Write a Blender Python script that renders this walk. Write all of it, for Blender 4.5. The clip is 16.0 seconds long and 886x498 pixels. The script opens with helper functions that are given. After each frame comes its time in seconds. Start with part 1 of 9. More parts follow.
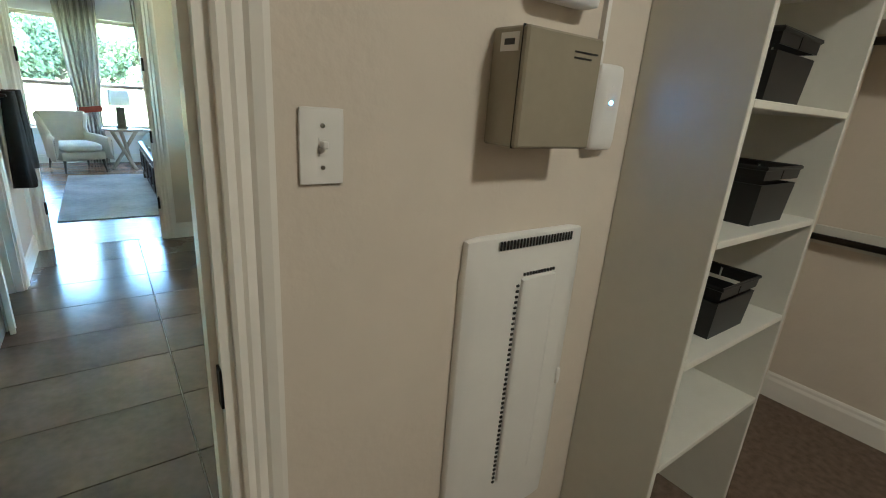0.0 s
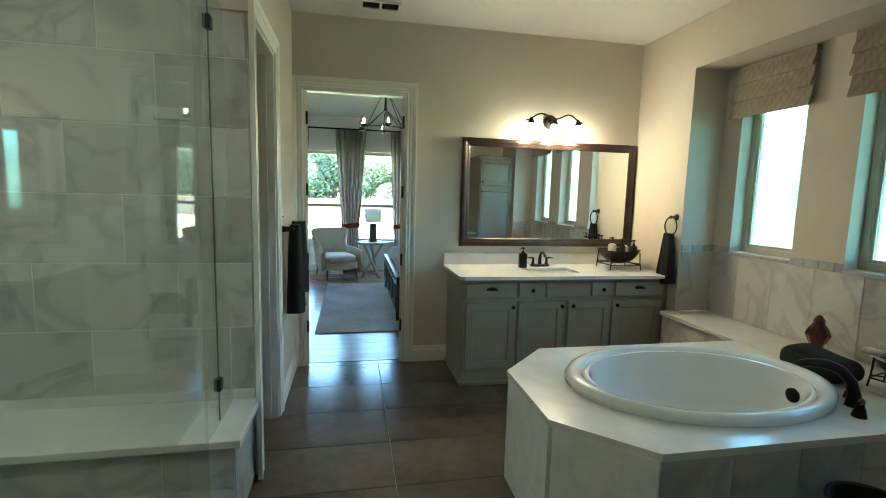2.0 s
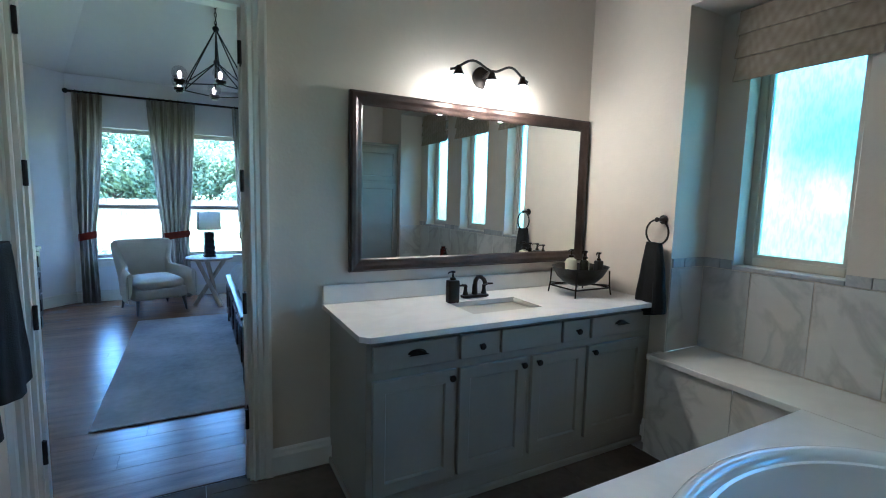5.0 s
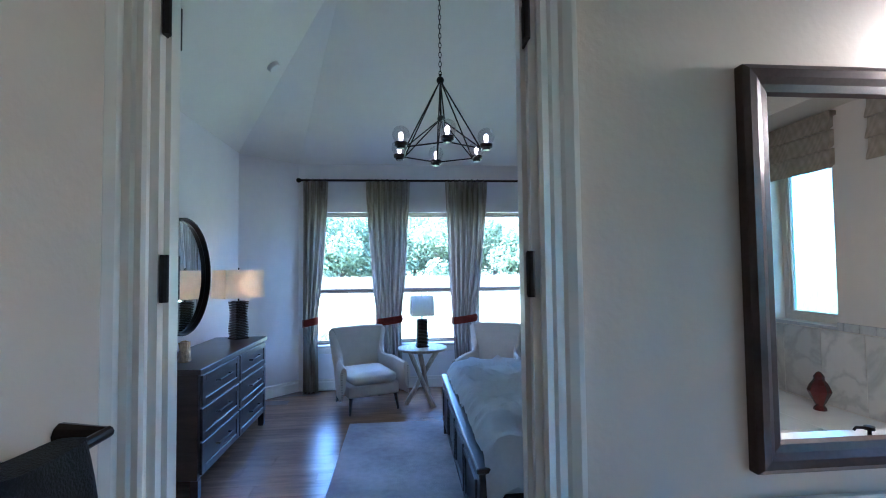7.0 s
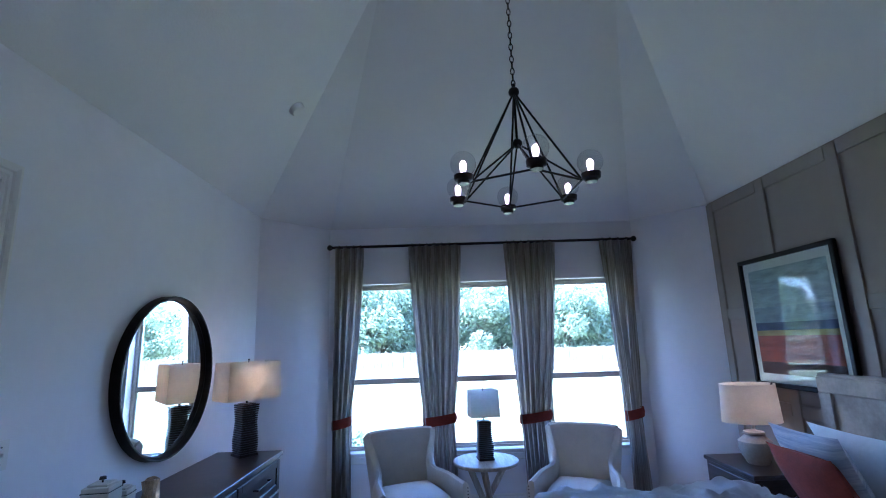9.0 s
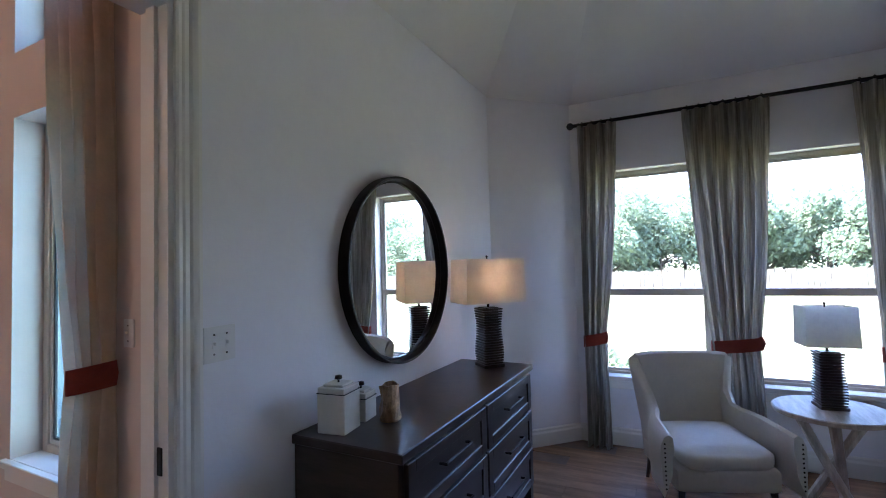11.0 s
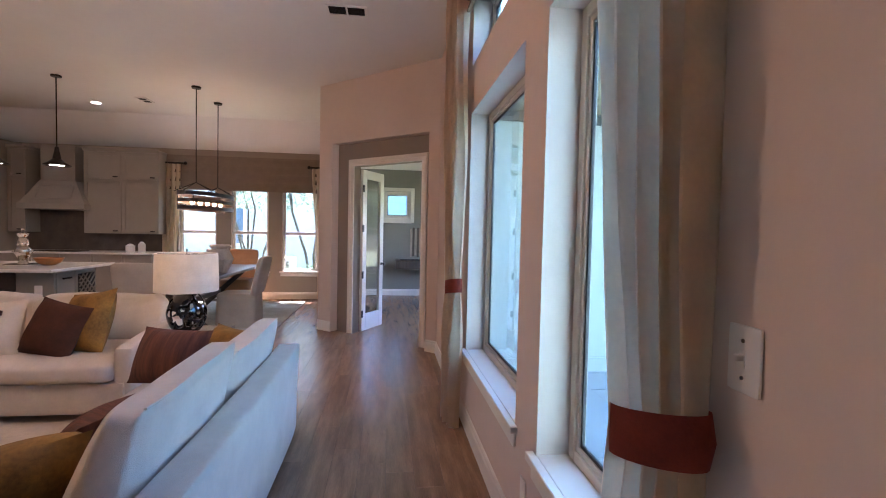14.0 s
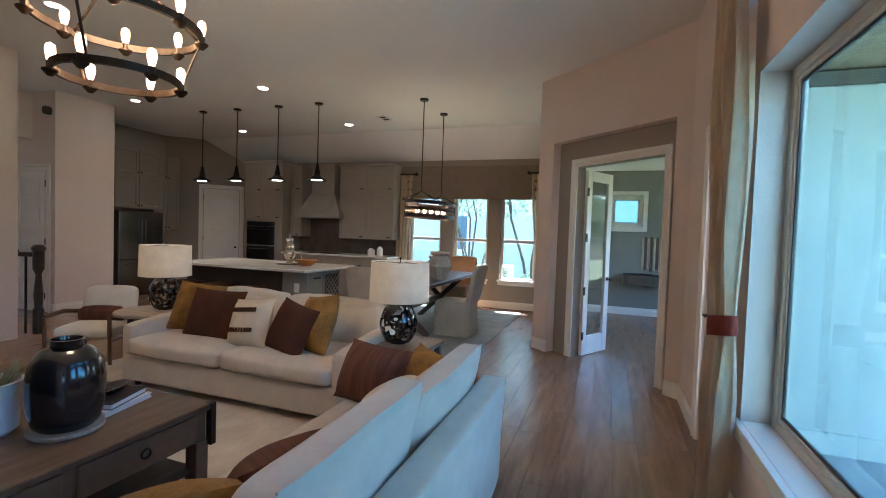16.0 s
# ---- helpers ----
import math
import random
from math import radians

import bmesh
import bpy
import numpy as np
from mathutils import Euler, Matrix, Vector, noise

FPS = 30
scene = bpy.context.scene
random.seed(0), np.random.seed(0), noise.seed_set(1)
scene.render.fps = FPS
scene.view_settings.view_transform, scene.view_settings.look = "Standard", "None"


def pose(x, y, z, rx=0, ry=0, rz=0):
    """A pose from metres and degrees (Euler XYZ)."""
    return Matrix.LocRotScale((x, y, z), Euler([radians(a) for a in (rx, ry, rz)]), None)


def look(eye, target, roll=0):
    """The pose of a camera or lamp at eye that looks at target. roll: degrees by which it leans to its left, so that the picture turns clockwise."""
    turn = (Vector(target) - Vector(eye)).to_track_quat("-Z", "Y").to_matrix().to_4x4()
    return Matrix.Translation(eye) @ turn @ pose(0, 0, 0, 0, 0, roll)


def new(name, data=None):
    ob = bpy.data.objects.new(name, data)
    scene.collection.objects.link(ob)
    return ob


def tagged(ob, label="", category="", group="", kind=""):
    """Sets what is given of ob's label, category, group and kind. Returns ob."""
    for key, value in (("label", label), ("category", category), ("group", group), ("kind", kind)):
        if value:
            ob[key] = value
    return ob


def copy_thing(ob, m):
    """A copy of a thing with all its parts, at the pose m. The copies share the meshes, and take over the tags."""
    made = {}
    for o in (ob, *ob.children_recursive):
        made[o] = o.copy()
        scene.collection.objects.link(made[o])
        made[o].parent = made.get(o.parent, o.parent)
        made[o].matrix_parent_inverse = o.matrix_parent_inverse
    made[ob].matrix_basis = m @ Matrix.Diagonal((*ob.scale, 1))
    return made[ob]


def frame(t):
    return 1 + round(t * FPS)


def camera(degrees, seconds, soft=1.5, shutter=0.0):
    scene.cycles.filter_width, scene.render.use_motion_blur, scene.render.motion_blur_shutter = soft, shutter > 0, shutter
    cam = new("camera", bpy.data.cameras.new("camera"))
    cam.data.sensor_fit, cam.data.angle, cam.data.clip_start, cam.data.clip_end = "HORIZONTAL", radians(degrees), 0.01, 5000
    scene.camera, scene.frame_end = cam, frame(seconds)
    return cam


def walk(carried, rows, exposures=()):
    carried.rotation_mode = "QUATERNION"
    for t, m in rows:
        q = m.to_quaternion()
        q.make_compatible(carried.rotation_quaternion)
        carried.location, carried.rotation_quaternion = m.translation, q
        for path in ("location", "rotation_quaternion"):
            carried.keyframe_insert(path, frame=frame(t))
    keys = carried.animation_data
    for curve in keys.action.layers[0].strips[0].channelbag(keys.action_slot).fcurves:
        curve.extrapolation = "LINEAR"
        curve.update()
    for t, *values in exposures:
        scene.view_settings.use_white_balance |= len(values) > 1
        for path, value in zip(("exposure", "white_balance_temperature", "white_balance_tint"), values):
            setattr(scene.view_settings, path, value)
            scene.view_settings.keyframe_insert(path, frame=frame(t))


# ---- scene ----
cam = camera(87.6, 16.0, soft=1.0)
METRES, EYE, TILT, LEAN, TURN = 8.0, 1.38, 0.0, 0.0, -37.0
LEVEL = pose(0, 0, 0, 0, 0.53, 0)  # brings the floors of all rooms to z = 0
ROWS = [
    (0.0, 0.0, 0.0, 0.0, 1.41, -17.43, -4.49),
    (0.5, -0.0176, 0.0132, 0.0027, 9.06, -14.49, -3.88),
    (1.0, -0.0399, 0.0279, 0.0071, 19.54, -10.86, -3.74),
    (1.5, -0.0591, 0.0559, 0.0098, 27.04, -6.98, -1.92),
    (2.0, -0.0677, 0.0764, 0.0124, 25.97, -6.66, -2.05),
    (2.5, -0.0794, 0.1001, 0.0115, 13.04, -4.24, -2.1),
    (3.0, -0.0915, 0.1273, 0.0116, 0.59, -5.5, -3.77),
    (3.5, -0.1019, 0.1577, 0.0099, -2.15, -3.94, -1.12),
    (4.0, -0.1136, 0.1849, 0.0094, -3.55, -5.07, -1.93),
    (4.5, -0.1386, 0.217, 0.0095, -2.6, -5.81, -2.17),
    (5.0, -0.1636, 0.2501, 0.0067, 9.01, -5.97, -1.92),
    (7.5, -0.2991, 0.4036, 0.0247, 32.18, 8.0, 0.45),
    (8.0, -0.3207, 0.4252, 0.0345, 30.16, 14.3, 2.08),
    (10.5, -0.4397, 0.53, 0.0132, 57.96, 3.36, 0.92),
    (11.0, -0.4676, 0.5326, 0.0095, 64.09, 2.09, 1.06),
    (11.5, -0.4959, 0.5317, 0.0091, 72.09, 1.32, 0.94),
    (12.0, -0.5306, 0.5329, 0.0066, 82.61, 0.03, 0.55),
    (12.5, -0.5562, 0.5308, 0.0058, 94.53, -1.71, 0.46),
    (13.0, -0.5802, 0.5168, 0.0056, 104.41, -2.92, 0.4),
    (13.5, -0.6064, 0.5004, 0.004, 111.77, -3.99, 0.29),
    (14.0, -0.6344, 0.4847, 0.0045, 120.05, -2.71, -1.31),
    (14.5, -0.6548, 0.4716, 0.0026, 127.02, -4.42, -1.34),
    (15.0, -0.6702, 0.454, 0.0036, 129.38, -4.15, -2.02),
    (15.5, -0.6822, 0.4365, 0.0044, 135.24, -3.73, -2.18),
    (16.0, -0.6965, 0.4282, 0.0063, 146.83, -2.53, -1.79),
]
walk(cam, [(t, LEVEL @ pose(0, 0, EYE, TILT, LEAN, TURN) @ pose(METRES * x, METRES * y, METRES * z, 90 + pitch, roll, yaw)) for t, x, y, z, yaw, pitch, roll in ROWS],
     [(0.0, 5.95, 5400, -4), (1.0, 5.6, 5700, -6), (1.7, 5.25, 5900, -6), (2.6, 4.7, 4750, -4), (3.5, 4.6, 4600, 11), (5.0, 4.55, 4450, 6), (7.5, 4.8, 4500, 22), (8.2, 4.55, 4400, 26), (10.5, 4.1, 5000, 28), (12.0, 4.5, 5900, 32), (12.5, 4.55, 5900, 32), (13.5, 4.5, 5750, 34), (14.5, 4.35, 5750, 30), (15.0, 4.2, 5400, 22), (16.0, 4.2, 5250, 12)])

# ---------- exposure, sky and sun ----------
SUN_EL, SUN_AZ = 54.0, 267.0  # degrees; azimuth clockwise from +y
world = bpy.data.worlds.new("sky")
scene.world = world
world.use_nodes = True
wn = world.node_tree.nodes
sky = wn.new("ShaderNodeTexSky")
sky.sky_type, sky.sun_disc = "NISHITA", False
sky.sun_elevation, sky.sun_rotation = radians(SUN_EL), radians(SUN_AZ)
wn["Background"].inputs["Strength"].default_value = 0.15
world.node_tree.links.new(sky.outputs[0], wn["Background"].inputs["Color"])
sun = new("sun", bpy.data.lights.new("sun", "SUN"))
sun.data.energy, sun.data.angle, sun.data.color = 5.0, radians(0.5), (1.0, 0.95, 0.86)
sun_way = Vector((math.sin(radians(SUN_AZ)) * math.cos(radians(SUN_EL)), math.cos(radians(SUN_AZ)) * math.cos(radians(SUN_EL)), math.sin(radians(SUN_EL))))
sun.matrix_world = look(sun_way * 30, (0, 0, 0))


def lamp(name, kind, where, energy, colour, size=0.05, target=None, spot=120):
    ob = new(name, bpy.data.lights.new(name, kind))
    ob.data.energy, ob.data.color = energy, colour
    if kind == "AREA":
        ob.data.size = size
    else:
        ob.data.shadow_soft_size = size
    if kind == "SPOT":
        ob.data.spot_size, ob.data.spot_blend = radians(spot), 0.8
    ob.matrix_world = look(where, target) if target else Matrix.Translation(where)
    return ob


WARM = (1.0, 0.66, 0.36)

# ---------- materials ----------


def mat(name, colour, rough=0.6, metal=0.0, vary=0.08, scale=6.0, bump=0.0, bscale=60.0, stretch=(1, 1, 1), random_vary=0.0, coat=0.0, two=None, sheen=0.0, island=False):
    """A principled material: base colour varied at two scales, with fine relief."""
    m = bpy.data.materials.new(name)
    m.use_nodes = True
    n, l = m.node_tree.nodes, m.node_tree.links
    b = n["Principled BSDF"]
    b.inputs["Roughness"].default_value, b.inputs["Metallic"].default_value = rough, metal
    b.inputs["Coat Weight"].default_value = coat
    b.inputs["Coat Roughness"].default_value = 0.08
    b.inputs["Sheen Weight"].default_value = sheen
    tc, mp = n.new("ShaderNodeTexCoord"), n.new("ShaderNodeMapping")
    mp.inputs["Scale"].default_value = stretch
    l.new(tc.outputs["Object"], mp.inputs["Vector"])
    source = mp.outputs["Vector"]
    if random_vary or island:
        info = n.new("ShaderNodeNewGeometry") if island else n.new("ShaderNodeObjectInfo")
        rnd = info.outputs["Random Per Island"] if island else info.outputs["Random"]
        mul = n.new("ShaderNodeMath")
        mul.operation = "MULTIPLY"
        mul.inputs[1].default_value = 37.0
        l.new(rnd, mul.inputs[0])
        add = n.new("ShaderNodeVectorMath")
        l.new(source, add.inputs[0])
        l.new(mul.outputs[0], add.inputs[1])
        source = add.outputs[0]
    n1, n2 = n.new("ShaderNodeTexNoise"), n.new("ShaderNodeTexNoise")
    n1.inputs["Scale"].default_value, n1.inputs["Detail"].default_value = scale, 6.0
    n2.inputs["Scale"].default_value, n2.inputs["Detail"].default_value = scale * 9, 4.0
    mixn = n.new("ShaderNodeMath")
    mixn.operation = "MULTIPLY_ADD"
    mixn.inputs[1].default_value = 0.4
    for t in (n1, n2):
        l.new(source, t.inputs["Vector"])
    l.new(n2.outputs["Fac"], mixn.inputs[0])
    l.new(n1.outputs["Fac"], mixn.inputs[2])
    ramp = n.new("ShaderNodeValToRGB")
    other = two or tuple(c * (1 - 2 * vary) for c in colour)
    bright = tuple(min(1, c * (1 + vary)) for c in colour)
    ramp.color_ramp.elements[0].position, ramp.color_ramp.elements[1].position = 0.45, 0.95
    ramp.color_ramp.elements[0].color, ramp.color_ramp.elements[1].color = (*other, 1), (*bright, 1)
    l.new(mixn.outputs[0], ramp.inputs["Fac"])
    colour_out = ramp.outputs["Color"]
    if random_vary:
        hsv = n.new("ShaderNodeHueSaturation")
        mr = n.new("ShaderNodeMapRange")
        mr.inputs["To Min"].default_value, mr.inputs["To Max"].default_value = 1 - random_vary, 1 + random_vary
        l.new(rnd, mr.inputs["Value"])
        l.new(mr.outputs[0], hsv.inputs["Value"])
        l.new(colour_out, hsv.inputs["Color"])
        colour_out = hsv.outputs["Color"]
    l.new(colour_out, b.inputs["Base Color"])
    if bump:
        n3, bp = n.new("ShaderNodeTexNoise"), n.new("ShaderNodeBump")
        n3.inputs["Scale"].default_value, n3.inputs["Detail"].default_value = bscale, 3.0
        bp.inputs["Strength"].default_value, bp.inputs["Distance"].default_value = bump, 0.004
        l.new(source, n3.inputs["Vector"])
        l.new(n3.outputs["Fac"], bp.inputs["Height"])
        l.new(bp.outputs["Normal"], b.inputs["Normal"])
    return m


def marble(name, base, vein, rough=0.25, scale=1.6, random_vary=0.06):
    """Polished stone with soft veins, shifted from piece to piece."""
    m = mat(name, base, rough, vary=0.05, scale=scale, random_vary=random_vary)
    n, l = m.node_tree.nodes, m.node_tree.links
    wave = n.new("ShaderNodeTexNoise")
    wave.inputs["Scale"].default_value, wave.inputs["Detail"].default_value, wave.inputs["Distortion"].default_value = scale, 7.0, 1.6
    vec = next(k for k in l if k.to_node.type == "TEX_NOISE").from_socket
    l.new(vec, wave.inputs["Vector"])
    band = n.new("ShaderNodeValToRGB")
    e = band.color_ramp.elements
    e[0].position, e[0].color = 0.44, (0, 0, 0, 1)
    e[1].position, e[1].color = 0.56, (0, 0, 0, 1)
    mid = e.new(0.5)
    mid.color = (0.34, 0.34, 0.34, 1)
    l.new(wave.outputs["Fac"], band.inputs["Fac"])
    mix = n.new("ShaderNodeMix")
    mix.data_type = "RGBA"
    b = n["Principled BSDF"]
    old = b.inputs["Base Color"].links[0].from_socket
    l.new(band.outputs["Color"], mix.inputs["Factor"])
    l.new(old, mix.inputs["A"])
    mix.inputs["B"].default_value = (*vein, 1)
    l.new(mix.outputs["Result"], b.inputs["Base Color"])
    return m


def glow(name, colour, strength):
    m = bpy.data.materials.new(name)
    m.use_nodes = True
    b = m.node_tree.nodes["Principled BSDF"]
    b.inputs["Base Color"].default_value = (*colour, 1)
    b.inputs["Emission Color"].default_value, b.inputs["Emission Strength"].default_value = (*colour, 1), strength
    return m


def glass(name, colour=(0.95, 0.98, 0.97), rough=0.0, ior=1.45):
    """A thin pane: mostly clear, with a real reflection."""
    m = bpy.data.materials.new(name)
    m.use_nodes = True
    n, l = m.node_tree.nodes, m.node_tree.links
    n.remove(n["Principled BSDF"])
    tr, gl, lw, mx = n.new("ShaderNodeBsdfTransparent"), n.new("ShaderNodeBsdfGlossy"), n.new("ShaderNodeLayerWeight"), n.new("ShaderNodeMixShader")
    tr.inputs["Color"].default_value = (*colour, 1)
    gl.inputs["Roughness"].default_value = rough
    lw.inputs["Blend"].default_value = 0.5
    f0 = ((ior - 1) / (ior + 1)) ** 2
    pw, sch = n.new("ShaderNodeMath"), n.new("ShaderNodeMath")
    pw.operation, pw.inputs[1].default_value = "POWER", 5.0
    sch.operation, sch.inputs[1].default_value, sch.inputs[2].default_value = "MULTIPLY_ADD", 1 - f0, f0
    l.new(lw.outputs["Facing"], pw.inputs[0])
    l.new(pw.outputs[0], sch.inputs[0])
    l.new(sch.outputs[0], mx.inputs[0])
    l.new(tr.outputs[0], mx.inputs[1])
    l.new(gl.outputs[0], mx.inputs[2])
    l.new(mx.outputs[0], n["Material Output"].inputs["Surface"])
    return m


def frosted(name):
    """Obscured glass: scatters what comes through, with rain-like relief."""
    m = bpy.data.materials.new(name)
    m.use_nodes = True
    n, l = m.node_tree.nodes, m.node_tree.links
    b = n["Principled BSDF"]
    b.inputs["Roughness"].default_value = 0.6
    b.inputs["Transmission Weight"].default_value, b.inputs["IOR"].default_value = 1.0, 1.05
    tx, mp, bp, tc = n.new("ShaderNodeTexNoise"), n.new("ShaderNodeMapping"), n.new("ShaderNodeBump"), n.new("ShaderNodeTexCoord")
    mp.inputs["Scale"].default_value = (1, 1, 0.28)
    tx.inputs["Scale"].default_value, tx.inputs["Detail"].default_value = 75.0, 4.0
    bp.inputs["Strength"].default_value = 0.9
    ramp = n.new("ShaderNodeValToRGB")
    e = ramp.color_ramp.elements
    e[0].position, e[0].color = 0.38, (0.19, 0.35, 0.355, 1)
    e[1].position, e[1].color = 0.58, (0.29, 0.47, 0.465, 1)
    l.new(tc.outputs["Object"], mp.inputs["Vector"])
    l.new(mp.outputs[0], tx.inputs["Vector"])
    l.new(tx.outputs["Fac"], ramp.inputs["Fac"])
    l.new(ramp.outputs["Color"], b.inputs["Base Color"])
    l.new(tx.outputs["Fac"], bp.inputs["Height"])
    l.new(bp.outputs[0], b.inputs["Normal"])
    return m


def cloth(name, colour, see=0.35, vary=0.06, bump=0.25, bscale=400.0, scale=8.0, two=None, stretch=(1, 1, 1)):
    """Cloth that lets some light through."""
    m = mat(name, colour, 0.9, vary=vary, scale=scale, bump=bump, bscale=bscale, two=two, stretch=stretch, sheen=0.2)
    n, l = m.node_tree.nodes, m.node_tree.links
    b = n["Principled BSDF"]
    t, mx = n.new("ShaderNodeBsdfTranslucent"), n.new("ShaderNodeMixShader")
    l.new(b.inputs["Base Color"].links[0].from_socket, t.inputs["Color"])
    mx.inputs[0].default_value = see
    l.new(b.outputs[0], mx.inputs[1])
    l.new(t.outputs[0], mx.inputs[2])
    l.new(mx.outputs[0], n["Material Output"].inputs["Surface"])
    return m


PAINT_BATH = mat("bath_wall_paint", (0.60, 0.535, 0.45), 0.75, vary=0.025, scale=1.5, bump=0.25, bscale=55)
PAINT_CLOSET = mat("closet_wall_paint", (0.62, 0.55, 0.46), 0.75, vary=0.03, scale=1.5, bump=0.25, bscale=55)
PAINT_BED = mat("bedroom_wall_paint", (0.80, 0.78, 0.79), 0.75, vary=0.025, scale=1.5, bump=0.2, bscale=55)
PAINT_LIVING = mat("living_wall_paint", (0.66, 0.55, 0.48), 0.75, vary=0.025, scale=1.5, bump=0.2, bscale=55)
PAINT_TAUPE = mat("taupe_accent_paint", (0.30, 0.255, 0.21), 0.75, vary=0.03, scale=1.5, bump=0.2, bscale=55)
PAINT_STUDY = mat("study_grey_green_paint", (0.24, 0.235, 0.20), 0.75, vary=0.03, scale=1.5, bump=0.2, bscale=55)
CEIL_PAINT = mat("ceiling_paint", (0.72, 0.70, 0.67), 0.85, vary=0.02, scale=1.2, bump=0.25, bscale=70)
TRIM = mat("white_trim_paint", (0.78, 0.745, 0.68), 0.35, vary=0.02, scale=3)
BATH_TILE = mat("dark_floor_tile", (0.115, 0.092, 0.076), 0.16, vary=0.18, scale=3, bump=0.03, bscale=25, random_vary=0.10)
GROUT = mat("grey_grout", (0.34, 0.32, 0.29), 0.9, vary=0.15, scale=12, bump=0.3)
MARBLE = marble("grey_marble_tile", (0.58, 0.56, 0.52), (0.20, 0.195, 0.19), 0.14, random_vary=0.16)
WHITE_GROUT = mat("pale_grout", (0.78, 0.76, 0.72), 0.9, vary=0.06, scale=12)
QUARTZ = marble("white_quartz", (0.76, 0.74, 0.70), (0.62, 0.60, 0.57), 0.18, scale=1.1, random_vary=0.0)
CABINET = mat("grey_green_cabinet_paint", (0.27, 0.252, 0.21), 0.42, vary=0.04, scale=4, bump=0.03)
BRONZE = mat("oil_rubbed_bronze", (0.022, 0.017, 0.014), 0.38, 0.75, vary=0.2, scale=20)
BLACK_IRON = mat("black_iron", (0.014, 0.013, 0.013), 0.45, 0.6, vary=0.2, scale=20)
PORCELAIN = mat("white_acrylic", (0.80, 0.81, 0.80), 0.08, vary=0.01, scale=2, coat=0.5)
MIRROR = mat("mirror_glass", (0.90, 0.93, 0.92), 0.0, 1.0, vary=0.0, scale=1)
CLEAR = glass("clear_glass")
PALE_COATED = glass("light_coated_glass", (0.74, 0.84, 0.84))
COATED = glass("low_emissivity_glass", (0.50, 0.68, 0.73))
SHOWER_GLASS = glass("shower_glass", (0.90, 0.95, 0.93), ior=1.5)
FROST = frosted("obscured_glass")
BLACK_PL = mat("matt_black_plastic", (0.012, 0.012, 0.012), 0.4, vary=0.2, scale=8)
PLASTIC = mat("white_plastic", (0.72, 0.70, 0.66), 0.3, vary=0.02, scale=5)
VINYL = mat("almond_vinyl_window_frame", (0.52, 0.47, 0.38), 0.4, vary=0.04, scale=5)
BLACK_CLOTH = mat("black_terry_cloth", (0.0045, 0.0045, 0.005), 0.98, vary=0.3, scale=30, bump=0.8, bscale=220)
WOOD_FLOOR = mat("brown_floor_plank", (0.29, 0.172, 0.100), 0.25, vary=0.2, scale=2.2, bump=0.08, bscale=40, stretch=(1.2, 9, 1), random_vary=0.11)
WOOD_UNDER = mat("plank_gap", (0.15, 0.09, 0.055), 0.8, vary=0.2)
DARK_WOOD = mat("espresso_wood", (0.045, 0.032, 0.026), 0.33, vary=0.3, scale=3, bump=0.08, bscale=30, stretch=(1, 1, 8))
GREY_WOOD = mat("weathered_grey_brown_wood", (0.105, 0.073, 0.048), 0.5, vary=0.25, scale=3, bump=0.12, bscale=30, stretch=(1, 9, 1))
PALE_WOOD = mat("pale_washed_wood", (0.45, 0.37, 0.28), 0.55, vary=0.2, scale=4, bump=0.1, bscale=30, stretch=(8, 1, 1))
LINEN = mat("cream_linen", (0.57, 0.51, 0.42), 0.92, vary=0.06, scale=7, bump=0.5, bscale=320, sheen=0.2)
CREAM_UPH = mat("cream_upholstery", (0.70, 0.66, 0.58), 0.9, vary=0.05, scale=6, bump=0.4, bscale=320, sheen=0.2)
DRAPE = cloth("grey_taupe_drape", (0.58, 0.52, 0.45), 0.25, two=(0.20, 0.175, 0.15), scale=2, stretch=(34, 34, 0.25))
SHEER = cloth("ivory_drape", (0.82, 0.70, 0.55), 0.40)
RUST = mat("rust_red_band", (0.30, 0.052, 0.03), 0.85, vary=0.15, scale=12, bump=0.4, bscale=250)
BROWN_PIL = mat("chocolate_brown_cushion", (0.060, 0.017, 0.006), 1.0, vary=0.2, scale=9, bump=0.3, bscale=250)
GOLD_PIL = mat("mustard_velvet_cushion", (0.26, 0.135, 0.022), 0.8, vary=0.3, scale=7, bump=0.2, bscale=250)
SHADE = cloth("white_lampshade", (0.82, 0.79, 0.72), 0.5)
BLACK_CER = mat("black_glazed_ceramic", (0.010, 0.011, 0.013), 0.16, vary=0.2, scale=6, coat=0.6)
RUG_GREY = mat("grey_carved_rug", (0.44, 0.44, 0.45), 0.95, vary=0.2, scale=2.2, bump=0.9, bscale=120)
RUG_CREAM = mat("cream_rug", (0.60, 0.54, 0.45), 0.95, vary=0.1, scale=4, bump=0.9, bscale=140)
CARPET = mat("brown_carpet", (0.16, 0.11, 0.08), 0.98, vary=0.2, scale=30, bump=1.0, bscale=300)
BEDDING = mat("white_bed_linen", (0.84, 0.84, 0.84), 0.9, vary=0.04, scale=5, bump=0.4, bscale=45)
STEEL = mat("stainless_steel", (0.30, 0.29, 0.28), 0.22, 1.0, vary=0.08, scale=3)
CUP_SILVER = mat("polished_silver", (0.70, 0.68, 0.64), 0.12, 1.0, vary=0.05, scale=5)
BACKSPLASH = mat("brown_glass_backsplash", (0.09, 0.07, 0.055), 0.2, vary=0.15, scale=6, bump=0.05)
CONCRETE = mat("pale_patio_concrete", (0.37, 0.36, 0.34), 0.85, vary=0.12, scale=2, bump=0.3)
STUCCO = mat("cream_stucco", (0.54, 0.52, 0.46), 0.95, vary=0.05, scale=3, bump=0.6, bscale=90)
